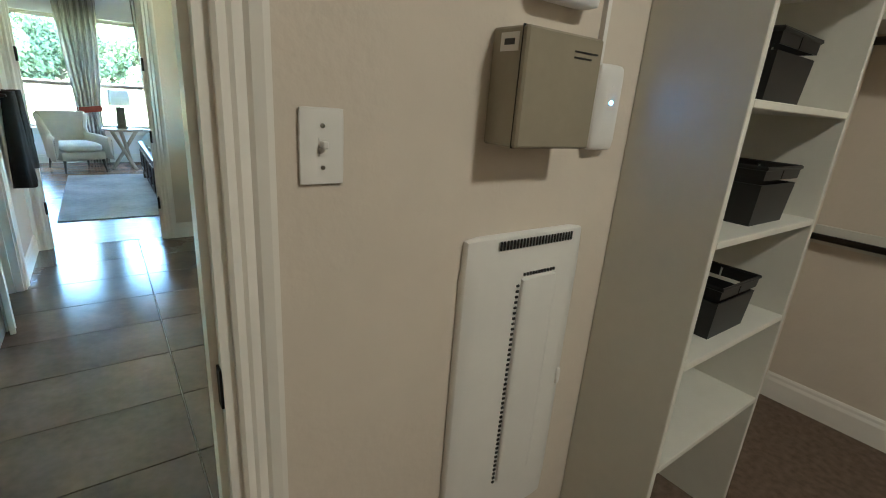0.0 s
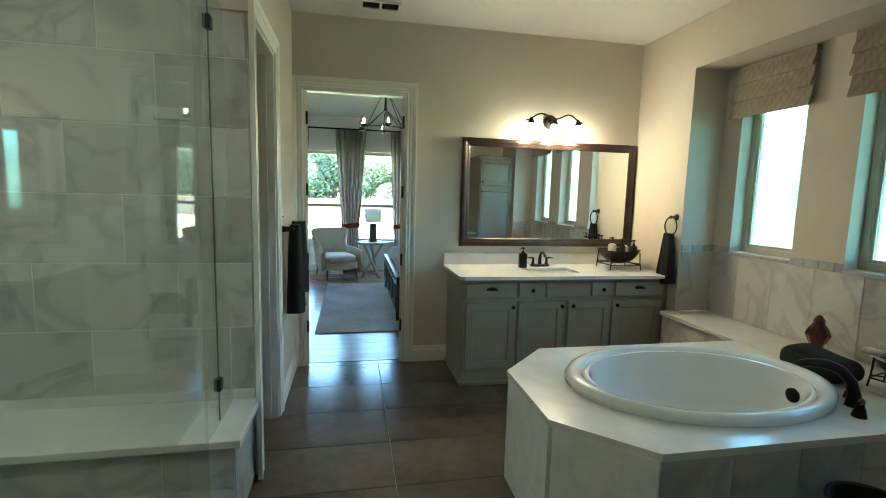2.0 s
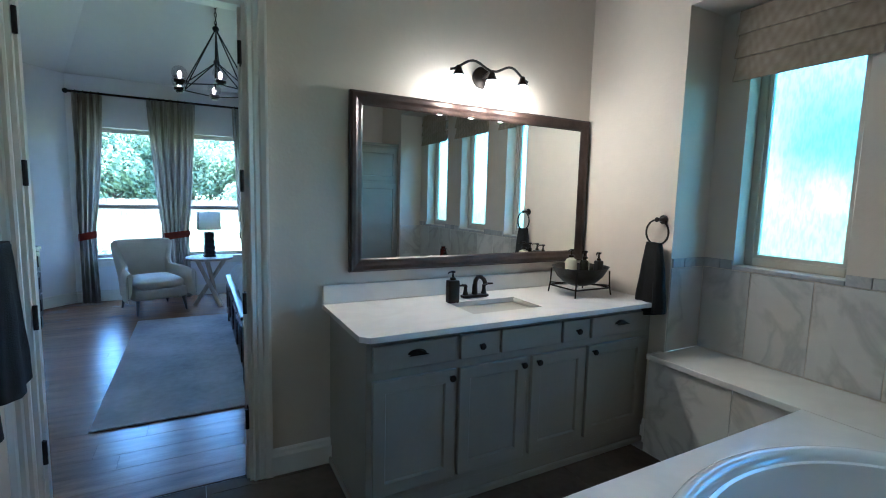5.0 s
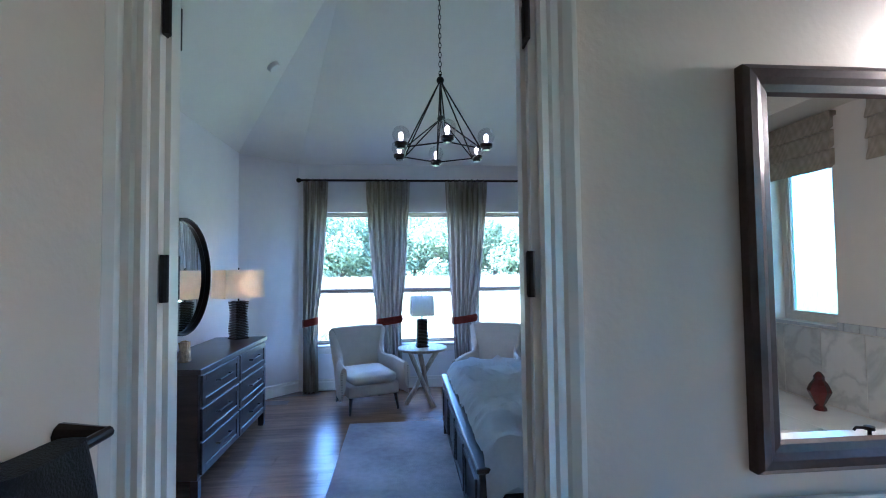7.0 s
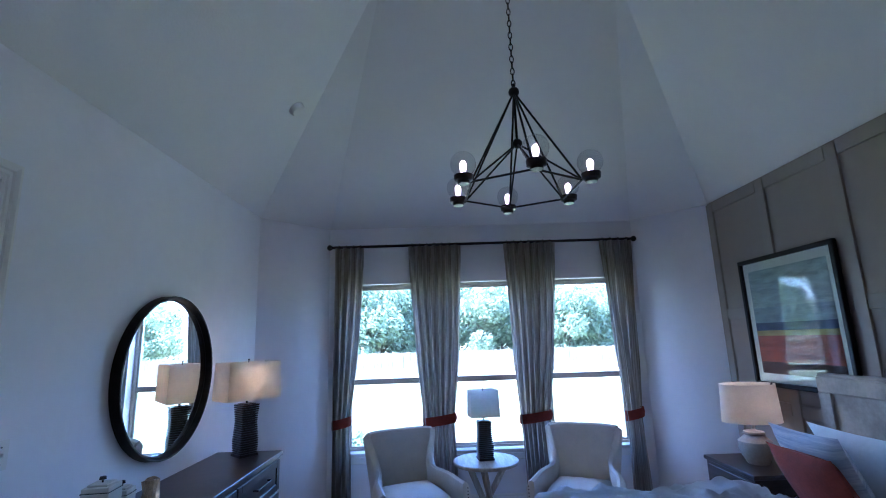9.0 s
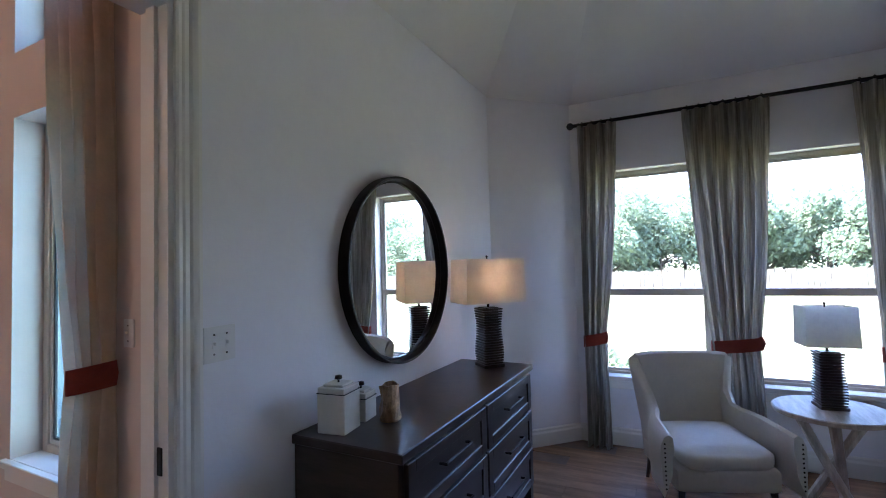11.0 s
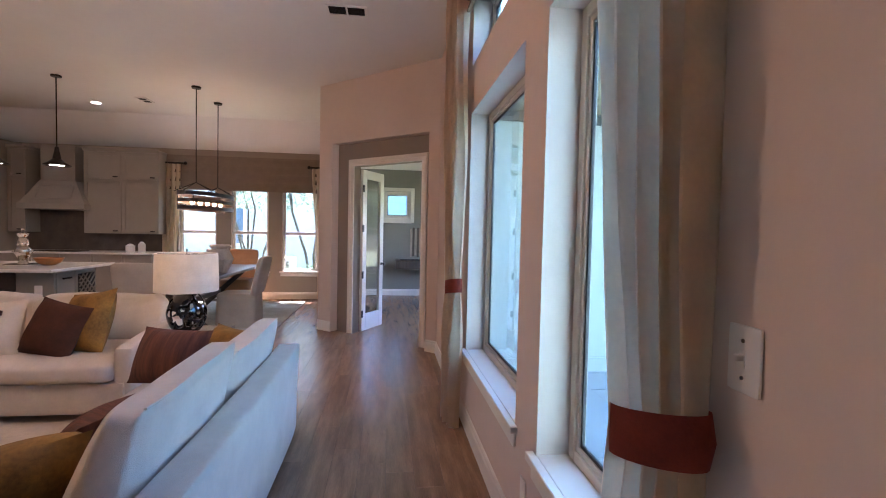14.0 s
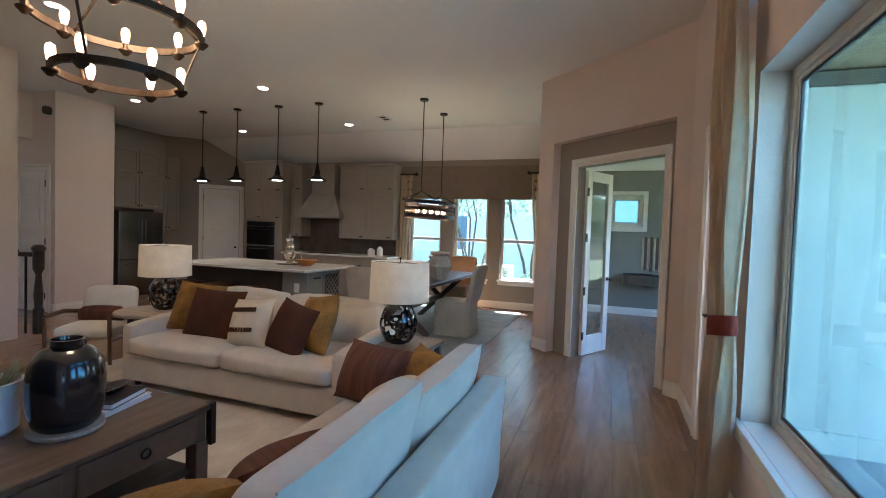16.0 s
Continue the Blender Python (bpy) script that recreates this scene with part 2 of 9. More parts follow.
GRASS = mat("lawn", (0.17, 0.18, 0.08), 0.95, vary=0.35, scale=1.2, bump=1.0, bscale=60)
BARK = mat("grey_bark", (0.12, 0.095, 0.07), 0.95, vary=0.35, scale=9, bump=0.8, bscale=40)
LEAF = cloth("green_leaf", (0.20, 0.25, 0.15), 0.4, vary=0.35, bump=0.0, two=(0.10, 0.13, 0.075), scale=3)
FENCE_WOOD = mat("weathered_fence_wood", (0.30, 0.23, 0.16), 0.85, vary=0.25, scale=4, bump=0.3, stretch=(6, 6, 1))
BULB = glow("warm_bulb", (1.0, 0.52, 0.20), 1.3)
OPAL = glow("lit_opal_glass", (1.0, 0.84, 0.62), 0.8)
CAN_GLOW = glow("lit_downlight", (1.0, 0.83, 0.62), 3.0)

# ---------- mesh helpers ----------


def finish(name, bm, material, smooth=False):
    me = bpy.data.meshes.new(name)
    bm.normal_update()
    bm.to_mesh(me)
    bm.free()
    for m in material if isinstance(material, (list, tuple)) else [material]:
        me.materials.append(m)
    if smooth:
        me.polygons.foreach_set("use_smooth", [True] * len(me.polygons))
        me.set_sharp_from_angle(angle=radians(40))
    return me


def part(name, bm, material, parent=None, label="", smooth=False):
    """Link a bmesh as one mesh object, under a thing or a part."""
    ob = new(name, finish(name, bm, material, smooth))
    if parent is not None:
        ob.parent = parent
    if label:
        ob["label"] = label
    return ob


def thing(name, at, label, category, group="", kind="", rz=0.0):
    ob = new(name)
    ob.empty_display_size = 0.1
    ob.matrix_world = pose(at[0], at[1], at[2], 0, 0, rz)
    return tagged(ob, label, category, group, kind)


def box(bm, x0, x1, y0, y1, z0, z1, bevel=0.0, seg=1):
    vs = [bm.verts.new(c) for c in ((x0, y0, z0), (x1, y0, z0), (x1, y1, z0), (x0, y1, z0), (x0, y0, z1), (x1, y0, z1), (x1, y1, z1), (x0, y1, z1))]
    fs = [bm.faces.new([vs[i] for i in f]) for f in ((3, 2, 1, 0), (4, 5, 6, 7), (0, 1, 5, 4), (1, 2, 6, 5), (2, 3, 7, 6), (3, 0, 4, 7))]
    if bevel:
        bmesh.ops.bevel(bm, geom=list({e for f in fs for e in f.edges}), offset=bevel, segments=seg, affect="EDGES", profile=0.5)
    return bm


def boxes(*rows, bevel=0.0, seg=1):
    bm = bmesh.new()
    for r in rows:
        box(bm, *r, bevel=bevel, seg=seg)
    return bm


def lathe(profile, seg=24, cx=0.0, cy=0.0, bm=None, sx=1.0, sy=1.0, cap=True):
    """Turn (radius, z) pairs about a vertical axis."""
    bm = bm or bmesh.new()
    rings = []
    for r, z in profile:
        rings.append([bm.verts.new((cx + sx * r * math.cos(2 * math.pi * i / seg), cy + sy * r * math.sin(2 * math.pi * i / seg), z)) for i in range(seg)])
    for a, b in zip(rings, rings[1:]):
        for i in range(seg):
            j = (i + 1) % seg
            bm.faces.new((a[i], a[j], b[j], b[i]))
    if math.dist(profile[0], profile[-1]) < 0.03:  # a hollow ring: join the ends
        for i in range(seg) if math.dist(profile[0], profile[-1]) > 1e-6 else ():
            j = (i + 1) % seg
            bm.faces.new((rings[-1][i], rings[-1][j], rings[0][j], rings[0][i]))
    elif cap:
        if profile[0][0] > 1e-5:
            bm.faces.new(rings[0][::-1])
        if profile[-1][0] > 1e-5:
            bm.faces.new(rings[-1])
    bmesh.ops.remove_doubles(bm, verts=bm.verts, dist=1e-6)
    return bm


def tube(points, r, seg=8, bm=None, closed=False):
    """A round bar along points; r may be one radius or one a point."""
    bm = bm or bmesh.new()
    pts = [Vector(p) for p in points]
    n = len(pts)
    rad = r if isinstance(r, (list, tuple)) else [r] * n
    rings, up = [], None
    for i, p in enumerate(pts):
        a, b = (pts[i - 1], pts[(i + 1) % n]) if closed or 0 < i < n - 1 else (pts[max(i - 1, 0)], pts[min(i + 1, n - 1)])
        d = (b - a).normalized()
        if up is None:
            up = d.orthogonal().normalized()
        up = (up - d * up.dot(d)).normalized()
        side = d.cross(up)
        rings.append([bm.verts.new(p + rad[i] * (math.cos(2 * math.pi * k / seg) * up + math.sin(2 * math.pi * k / seg) * side)) for k in range(seg)])
    pairs = list(zip(rings, rings[1:])) + ([(rings[-1], rings[0])] if closed else [])
    for a, b in pairs:
        for k in range(seg):
            j = (k + 1) % seg
            bm.faces.new((a[k], a[j], b[j], b[k]))
    if not closed:
        bm.faces.new(rings[0][::-1])
        bm.faces.new(rings[-1])
    return bm


def arc(cx, cz, r, a0, a1, n, y=0.0):
    return [(cx + r * math.cos(radians(a0 + (a1 - a0) * i / n)), y, cz + r * math.sin(radians(a0 + (a1 - a0) * i / n))) for i in range(n + 1)]


def prism(poly, z0, z1, bm=None, bevel=0.0, seg=2):
    bm = bm or bmesh.new()
    lo, hi = [bm.verts.new((x, y, z0)) for x, y in poly], [bm.verts.new((x, y, z1)) for x, y in poly]
    fs = [bm.faces.new(lo[::-1]), bm.faces.new(hi)]
    for i in range(len(poly)):
        j = (i + 1) % len(poly)
        fs.append(bm.faces.new((lo[i], lo[j], hi[j], hi[i])))
    bmesh.ops.recalc_face_normals(bm, faces=fs)
    if bevel:
        bmesh.ops.bevel(bm, geom=list({e for f in fs for e in f.edges}), offset=bevel, segments=seg, affect="EDGES", profile=0.5)
    return bm


def soft(x0, x1, y0, y1, z0, z1, r=0.05, puff=0.02, n=8, rough=0.0, seed=1, bm=None):
    """A stuffed block: rounded edges, faces that swell, and some unevenness."""
    own = bmesh.new()
    bmesh.ops.create_cube(own, size=1.0)
    bmesh.ops.subdivide_edges(own, edges=own.edges[:], cuts=n, use_grid_fill=True)
    c = Vector(((x0 + x1) / 2, (y0 + y1) / 2, (z0 + z1) / 2))
    h = Vector(((x1 - x0) / 2, (y1 - y0) / 2, (z1 - z0) / 2))
    for v in own.verts:
        u = v.co * 2
        w = [1 - abs(k) ** 2.0 for k in u]
        # spread the cuts so that they crowd the rims, then round the rims
        q = Vector([math.copysign(abs(k) ** 0.75, k) * s for k, s in zip(u, h)])
        inner = Vector([max(min(a, s - r), -(s - r)) for a, s in zip(q, h)])
        d = q - inner
        q = inner + (d.normalized() * min(d.length, r) if d.length > 1e-6 else d)
        k = max(range(3), key=lambda i: abs(u[i]))
        o = [w[i] for i in range(3) if i != k]
        q[k] += math.copysign(puff * o[0] * o[1], u[k])
        if rough:
            q += rough * noise.noise_vector((q + c) * 5.0 + Vector((seed * 7.1, 0, 0)))
        v.co = q + c
    me = bpy.data.meshes.new("tmp")
    own.to_mesh(me)
    own.free()
    bm = bm or bmesh.new()
    bm.from_mesh(me)
    bpy.data.meshes.remove(me)
    return bm


def pillow(w, h, d, seed=1, n=12):
    """A knife-edged cushion in the x-z plane, base at z = 0."""
    bm = bmesh.new()
    grid = {}
    for side in (1, -1):
        for i in range(n + 1):
            for j in range(n + 1):
                u, v = 2 * i / n - 1, 2 * j / n - 1
                edge = i in (0, n) or j in (0, n)
                if side < 0 and edge:
                    grid[(side, i, j)] = grid[(1, i, j)]
                    continue
                pin = 1 - 0.10 * (1 - abs(u * v) ** 1.5)
                thick = ((1 - u * u) * (1 - v * v)) ** 0.45
                x, z = u * w / 2 * (1 - 0.07 * (1 - v * v) * (0 if abs(v) == 1 else 1) * 0) * (1 - 0.06 * (1 - v * v)), v * h / 2 * (1 - 0.06 * (1 - u * u))
                p = Vector((x, side * d / 2 * thick, z + h / 2))
                p += 0.012 * noise.noise_vector(p * 6 + Vector((seed * 3.3, side, 0))) * thick
                grid[(side, i, j)] = bm.verts.new(p)
    for side in (1, -1):
        for i in range(n):
            for j in range(n):
                f = [grid[(side, i, j)], grid[(side, i + 1, j)], grid[(side, i + 1, j + 1)], grid[(side, i, j + 1)]]
                bm.faces.new(f if side < 0 else f[::-1])
    return bm


def wall(name, p0, p1, thick, z0, z1, material, holes=(), label=""):
    """A wall from p0 to p1 (plan), thick to the left of that way; holes (s0, s1, zb, zt) go through it."""
    bm = bmesh.new()
    p0, p1 = Vector(p0), Vector(p1)
    length = (p1 - p0).length
    d = (p1 - p0) / length
    nrm = Vector((-d.y, d.x)) * thick
    ss = sorted({0.0, length, *[h[0] for h in holes], *[h[1] for h in holes]})
    zs = sorted({z0, z1, *[h[2] for h in holes if h[2] > z0], *[h[3] for h in holes if h[3] < z1]})
    cache = {}

    def v(i, j, k):
        if (i, j, k) not in cache:
            q = p0 + d * ss[i] + nrm * k
            cache[(i, j, k)] = bm.verts.new((q.x, q.y, zs[j]))
        return cache[(i, j, k)]

    def solid(i, j):
        if not (0 <= i < len(ss) - 1 and 0 <= j < len(zs) - 1):
            return False
        s, z = (ss[i] + ss[i + 1]) / 2, (zs[j] + zs[j + 1]) / 2
        return not any(h[0] < s < h[1] and h[2] < z < h[3] for h in holes)

    for i in range(len(ss) - 1):
        for j in range(len(zs) - 1):
            if not solid(i, j):
                continue
            bm.faces.new((v(i, j, 0), v(i + 1, j, 0), v(i + 1, j + 1, 0), v(i, j + 1, 0)))
            bm.faces.new((v(i, j, 1), v(i, j + 1, 1), v(i + 1, j + 1, 1), v(i + 1, j, 1)))
            if not solid(i - 1, j):
                bm.faces.new((v(i, j, 0), v(i, j + 1, 0), v(i, j + 1, 1), v(i, j, 1)))
            if not solid(i + 1, j):
                bm.faces.new((v(i + 1, j, 0), v(i + 1, j, 1), v(i + 1, j + 1, 1), v(i + 1, j + 1, 0)))
            if not solid(i, j - 1):
                bm.faces.new((v(i, j, 0), v(i, j, 1), v(i + 1, j, 1), v(i + 1, j, 0)))
            if not solid(i, j + 1):
                bm.faces.new((v(i, j + 1, 0), v(i + 1, j + 1, 0), v(i + 1, j + 1, 1), v(i, j + 1, 1)))
    bmesh.ops.recalc_face_normals(bm, faces=bm.faces[:])
    return tagged(part(name, bm, material), label or "painted plaster wall", "wall", kind="structure")


def structure(name, bm, material, label, category, smooth=False):
    return tagged(part(name, bm, material, smooth=smooth), label, category, kind="structure")


def strip(name, p0, p1, profile, material, label, category, z=0.0):
    """A moulding along a wall foot or frame: profile (out, up) pairs, out to the left of the way."""
    bm = bmesh.new()
    p0, p1 = Vector((*p0, z)), Vector((*p1, z))
    d = (p1 - p0).normalized()
    o = Vector((-d.y, d.x, 0))
    ends = [[bm.verts.new(p + o * a + Vector((0, 0, b))) for a, b in profile] for p in (p0, p1)]
    k = len(profile)
    for i in range(k):
        j = (i + 1) % k
        bm.faces.new((ends[0][i], ends[0][j], ends[1][j], ends[1][i]))
    bm.faces.new(ends[0])
    bm.faces.new(ends[1][::-1])
    bmesh.ops.recalc_face_normals(bm, faces=bm.faces[:])
    return structure(name, bm, material, label, category)


BASE = [(0, 0), (0.016, 0), (0.016, 0.10), (0.010, 0.115), (0.010, 0.13), (0.004, 0.14), (0, 0.14)]


def baseboard(p0, p1, h=1.0):
    return strip("baseboard", p0, p1, [(a, b * h) for a, b in BASE], TRIM, "white painted baseboard along the wall", "baseboard")


CAS = [(0.0, 0.0), (0.0, 0.014), (0.008, 0.018), (0.024, 0.012), (0.032, 0.016), (0.05, 0.013), (0.058, 0.019), (0.078, 0.024), (0.09, 0.024), (0.09, 0.0)]


def casing(name, centre, along, out, width, top, parent=None, z0=0.0, narrow=1.0):
    """Fluted door casing round an opening: centre of the opening on the wall face, way along the wall, way out of it."""
    bm = bmesh.new()
    c, a, o = Vector(centre), Vector(along), Vector(out)
    up = Vector((0, 0, 1))

    def sweep(path_in, path_dir):
        ends = []
        for base, grow in zip(path_in, path_dir):
            ends.append([bm.verts.new(base + grow * w * narrow + o * t) for w, t in CAS])
        for i in range(len(CAS)):
            j = (i + 1) % len(CAS)
            for q in range(len(ends) - 1):
                bm.faces.new((ends[q][i], ends[q][j], ends[q + 1][j], ends[q + 1][i]))
        bm.faces.new(ends[0])
        bm.faces.new(ends[-1][::-1])

    l, r = c - a * width / 2, c + a * width / 2
    sweep([l + up * z0, l + up * top, r + up * top, r + up * z0], [-a, -a + up, a + up, a])
    bmesh.ops.recalc_face_normals(bm, faces=bm.faces[:])
    return structure(name, bm, TRIM, "white fluted door casing round the opening", "door casing")


def jamb(name, x0, x1, y0, y1, top, axis):
    """The lining inside a doorway through a wall that runs along axis."""
    t = 0.018
    bm = bmesh.new()
    if axis == "x":
        box(bm, x0, x0 + t, y0, y1, 0, top)
        box(bm, x1 - t, x1, y0, y1, 0, top)
        box(bm, x0 + t, x1 - t, y0, y1, top - t, top)
        m = (y0 + y1) / 2
        box(bm, x0 + t, x0 + t + 0.012, m - 0.02, m + 0.02, 0, top - t)
        box(bm, x1 - t - 0.012, x1 - t, m - 0.02, m + 0.02, 0, top - t)
    else:
        box(bm, x0, x1, y0, y0 + t, 0, top)
        box(bm, x0, x1, y1 - t, y1, 0, top)
        box(bm, x0, x1, y0 + t, y1 - t, top - t, top)
        m = (x0 + x1) / 2
        box(bm, m - 0.02, m + 0.02, y0 + t, y0 + t + 0.012, 0, top - t)
        box(bm, m - 0.02, m + 0.02, y1 - t - 0.012, y1 - t, 0, top - t)
    return structure(name, bm, TRIM, "white painted door jamb with stop", "door jamb")

# ---------- large structure ----------
DOOR_H = 2.29
# closet and bath
wall("wall_closet_north", (3.0, 0.685), (-1.75, 0.685), -0.09, 0, 2.85, PAINT_CLOSET, [(2.862, 3.75, -1, DOOR_H)], "warm beige painted closet wall")
wall("wall_closet_east", (2.75, -1.6), (2.75, 0.685), -0.12, 0, 2.85, PAINT_CLOSET, label="warm beige painted closet wall")
wall("wall_closet_south", (-1.3, -1.6), (2.87, -1.6), -0.12, 0, 2.85, PAINT_CLOSET, label="warm beige painted closet wall")
wall("wall_closet_west", (-1.3, 0.685), (-1.3, -1.72), -0.12, 0, 2.85, PAINT_CLOSET, label="warm beige painted closet wall")
# the wall between bath and bedroom is two skins, each with its own paint
wall("wall_bath_north", (-1.75, 4.75), (2.57, 4.75), 0.06, 0, 2.95, PAINT_BATH, [(1.31, 2.14, -1, DOOR_H)], "pale greige painted bathroom wall")
wall("wall_bedroom_south", (2.70, 4.832), (-1.87, 4.832), 0.022, 0, 4.05, PAINT_BED, [(2.31, 3.14, -1, DOOR_H)], "pale grey painted bedroom wall")
wall("wall_bath_east", (2.53, 4.06), (2.53, 4.75), -0.04, 0, 2.95, PAINT_BATH, label="pale greige painted bathroom wall")
wall("wall_bath_east_south", (2.53, 0.775), (2.53, 1.45), -0.04, 0, 2.95, PAINT_BATH, label="pale greige painted bathroom wall")
wall("wall_bath_window", (2.83, 1.33), (2.83, 4.18), -0.16, 0, 2.95, PAINT_BATH,
     [(0.32, 0.841, 1.10, 2.24), (1.179, 1.701, 1.10, 2.24), (2.045, 2.559, 1.10, 2.24)], "greige wall with three window openings above the tub")
structure("wall_alcove_north", boxes((2.57, 2.83, 4.06, 4.18, 0.585, 2.95)), PAINT_BATH, "greige return wall of the window alcove", "wall")
structure("wall_alcove_south", boxes((2.57, 2.83, 1.33, 1.45, 0.585, 2.95)), PAINT_BATH, "greige return wall of the window alcove", "wall")
structure("wall_alcove_soffit", boxes((2.53, 2.83, 1.45, 4.06, 2.49, 2.95)), PAINT_BATH, "greige soffit over the window alcove", "wall")
wall("wall_bath_west", (-0.64, 3.28), (-0.64, 4.75), -0.12, 0, 2.95, PAINT_BATH, [(-0.1, 0.57, -1, DOOR_H)], "pale greige painted bathroom wall")
structure("wall_shower_north", boxes((-1.75, -0.53, 3.215, 3.28, 0, 2.95)), PAINT_BATH, "greige wall behind the shower tiling", "wall")
structure("wall_bath_outer_west", boxes((-1.87, -1.75, 0.685, 4.81, 0, 2.95)), PAINT_BATH, "greige outer wall of shower and toilet room", "wall")
structure("ceiling_bath", boxes((-1.9, 3.0, 0.685, 4.81, 2.86, 2.99)), CEIL_PAINT, "off-white textured bathroom ceiling", "ceiling")
structure("ceiling_closet", boxes((-1.42, 3.0, -1.72, 0.685, 2.75, 2.87)), CEIL_PAINT, "off-white closet ceiling", "ceiling")
structure("floor_closet", boxes((-1.42, 2.87, -1.72, 0.72, -0.1, 0.0)), CARPET, "brown carpeted closet floor", "floor")
structure("floor_bath", boxes((-1.87, 2.99, 0.72, 4.81, -0.1, -0.006)), GROUT, "dark porcelain tile floor with grey grout", "floor")

# bedroom: a bay at the north end and a hipped ceiling
BAY = [(-1.74, 4.832), (-1.74, 9.10), (-1.20, 9.65), (2.05, 9.65), (2.58, 9.10), (2.58, 4.832)]
BWIN = [(-1.03, -0.20), (0.02, 0.83), (1.04, 1.87)]  # bay windows along x
wall("wall_bedroom_west", (-1.80, 4.93), (-1.80, 9.13), -0.06, 0, 3.0, PAINT_BED, [(0.757, 1.577, -1, DOOR_H)], "pale grey painted bedroom wall")
wall("wall_bedroom_bay_west", (-1.74, 9.10), (-1.20, 9.65), 0.16, 0, 3.0, PAINT_BED, label="pale grey canted bay wall")
wall("wall_bedroom_north", (-1.20, 9.65), (2.05, 9.65), 0.16, 0, 3.0, PAINT_BED, [(a + 1.20, b + 1.20, 0.54, 2.22) for a, b in BWIN], "pale grey bay wall with three windows")
wall("wall_bedroom_bay_east", (2.05, 9.65), (2.58, 9.10), 0.16, 0, 3.0, PAINT_BED, label="pale grey canted bay wall")
wall("wall_bedroom_east", (2.58, 9.10), (2.58, 4.81), 0.14, 0, 3.0, PAINT_TAUPE, label="taupe panelled wall behind the bed")
structure("floor_bedroom", prism([(-1.87, 4.81), (2.72, 4.81), (2.72, 9.2), (2.1, 9.8), (-1.25, 9.8), (-1.87, 9.2)], -0.1, -0.004), WOOD_UNDER, "dark brown hardwood floor", "floor")
bm = bmesh.new()
EAVE, FLAT = 2.82, 3.91
FX0, FX1, FY = -0.33, 1.13, 7.32
cv = {k: bm.verts.new(p) for k, p in dict(a=(-1.75, 4.86, EAVE), b=(-1.75, 9.10, EAVE), c=(-1.20, 9.66, EAVE), d=(2.05, 9.66, EAVE), e=(2.59, 9.10, EAVE), f=(2.59, 4.86, EAVE),
                                            g=(FX0, 4.86, FLAT), h=(FX0, FY, FLAT), i=(FX1, FY, FLAT), j=(FX1, 4.86, FLAT)).items()}
for f in ("abhg", "bch", "cdih", "dei", "efji", "ghij"):
    bm.faces.new([cv[k] for k in f])
low = bm.faces[:]
up = bmesh.ops.extrude_face_region(bm, geom=low)
for v in up["geom"]:
    if isinstance(v, bmesh.types.BMVert):
        v.co.z += 0.25
bmesh.ops.recalc_face_normals(bm, faces=bm.faces[:])
structure("ceiling_bedroom", bm, CEIL_PAINT, "pale hipped bedroom ceiling with a flat centre", "ceiling")

# living room, dining and kitchen
LWIN = [(-3.43, -2.60), (-5.05, -3.73)]
wall("wall_living_north", (-1.80, 6.75), (-7.05, 6.75), -0.20, 0, 3.55, PAINT_LIVING,
     [(-1.80 - b, -1.80 - a, 0.55, 2.29) for a, b in LWIN] + [(-1.80 - b, -1.80 - a, 2.63, 3.10) for a, b in LWIN]
     + [(3.62, 4.36, -1, 2.20), (3.70, 4.28, 2.56, 3.05)], "warm beige wall with tall windows, transoms and a patio door")
wall("wall_living_east", (-1.87, 6.75), (-1.87, -0.56), 0.07, 0, 3.55, PAINT_LIVING, [(0.243, 1.063, -1, DOOR_H)], "warm beige living room wall")
SA, SB = Vector((-7.05, 6.75)), Vector((-8.42, 5.20))
SD = (SB - SA).normalized()
SN = Vector((SD.y, -SD.x))  # towards the study
wall("wall_study_front", tuple(SA), tuple(SB), -0.12, 0, 3.55, PAINT_LIVING, [(0.16, 1.81, -1, 2.60)], "warm beige canted wall with a recessed doorway")
q0, q1 = SA + SN * 0.12, SB + SN * 0.12
wall("wall_study_recess", tuple(q0), tuple(q1), -0.12, 0, 3.55, PAINT_TAUPE, [(0.34, 1.50, -1, DOOR_H)], "taupe recessed wall round the study doors")
wall("wall_dining_north", (-8.42, 5.20), (-11.5, 5.20), -0.12, 0, 3.55, PAINT_TAUPE, label="taupe dining wall")
DWIN = [(2.12, 2.82), (3.10, 3.81), (4.07, 4.76)]
wall("wall_kitchen_west", (-11.3, 5.20), (-11.3, -2.3), -0.16, 0, 3.55, PAINT_TAUPE, [(5.20 - b, 5.20 - a, 0.55, 2.40) for a, b in DWIN], "taupe wall with three dining windows")
wall("wall_pantry", (-11.3, -2.2), (-10.1, -3.4), -0.12, 0, 3.55, PAINT_TAUPE, label="taupe canted pantry wall")
wall("wall_kitchen_south", (-10.1, -3.4), (-7.9, -3.4), -0.12, 0, 3.55, PAINT_TAUPE, label="taupe kitchen wall")
structure("wall_hall_pier", boxes((-7.95, -7.05, -3.6, -1.95, 0, 3.5)), PAINT_LIVING, "plain beige pier between kitchen and hall", "wall")
wall("wall_hall_back", (-7.05, -3.9), (-4.4, -3.9), -0.12, 0, 3.55, PAINT_LIVING, label="beige hall wall")
wall("wall_hall_header", (-7.05, -2.5), (-5.7, -2.5), -0.12, 2.70, 3.55, PAINT_LIVING, label="beige header over the hall opening")
structure("wall_living_south", boxes((-5.85, -1.80, -0.70, -0.56, 0, 3.5)), PAINT_LIVING, "plain beige living room wall", "wall")
structure("wall_hall_east", boxes((-4.52, -4.4, -3.9, -0.70, 0, 3.5)), PAINT_LIVING, "plain beige hall wall", "wall")
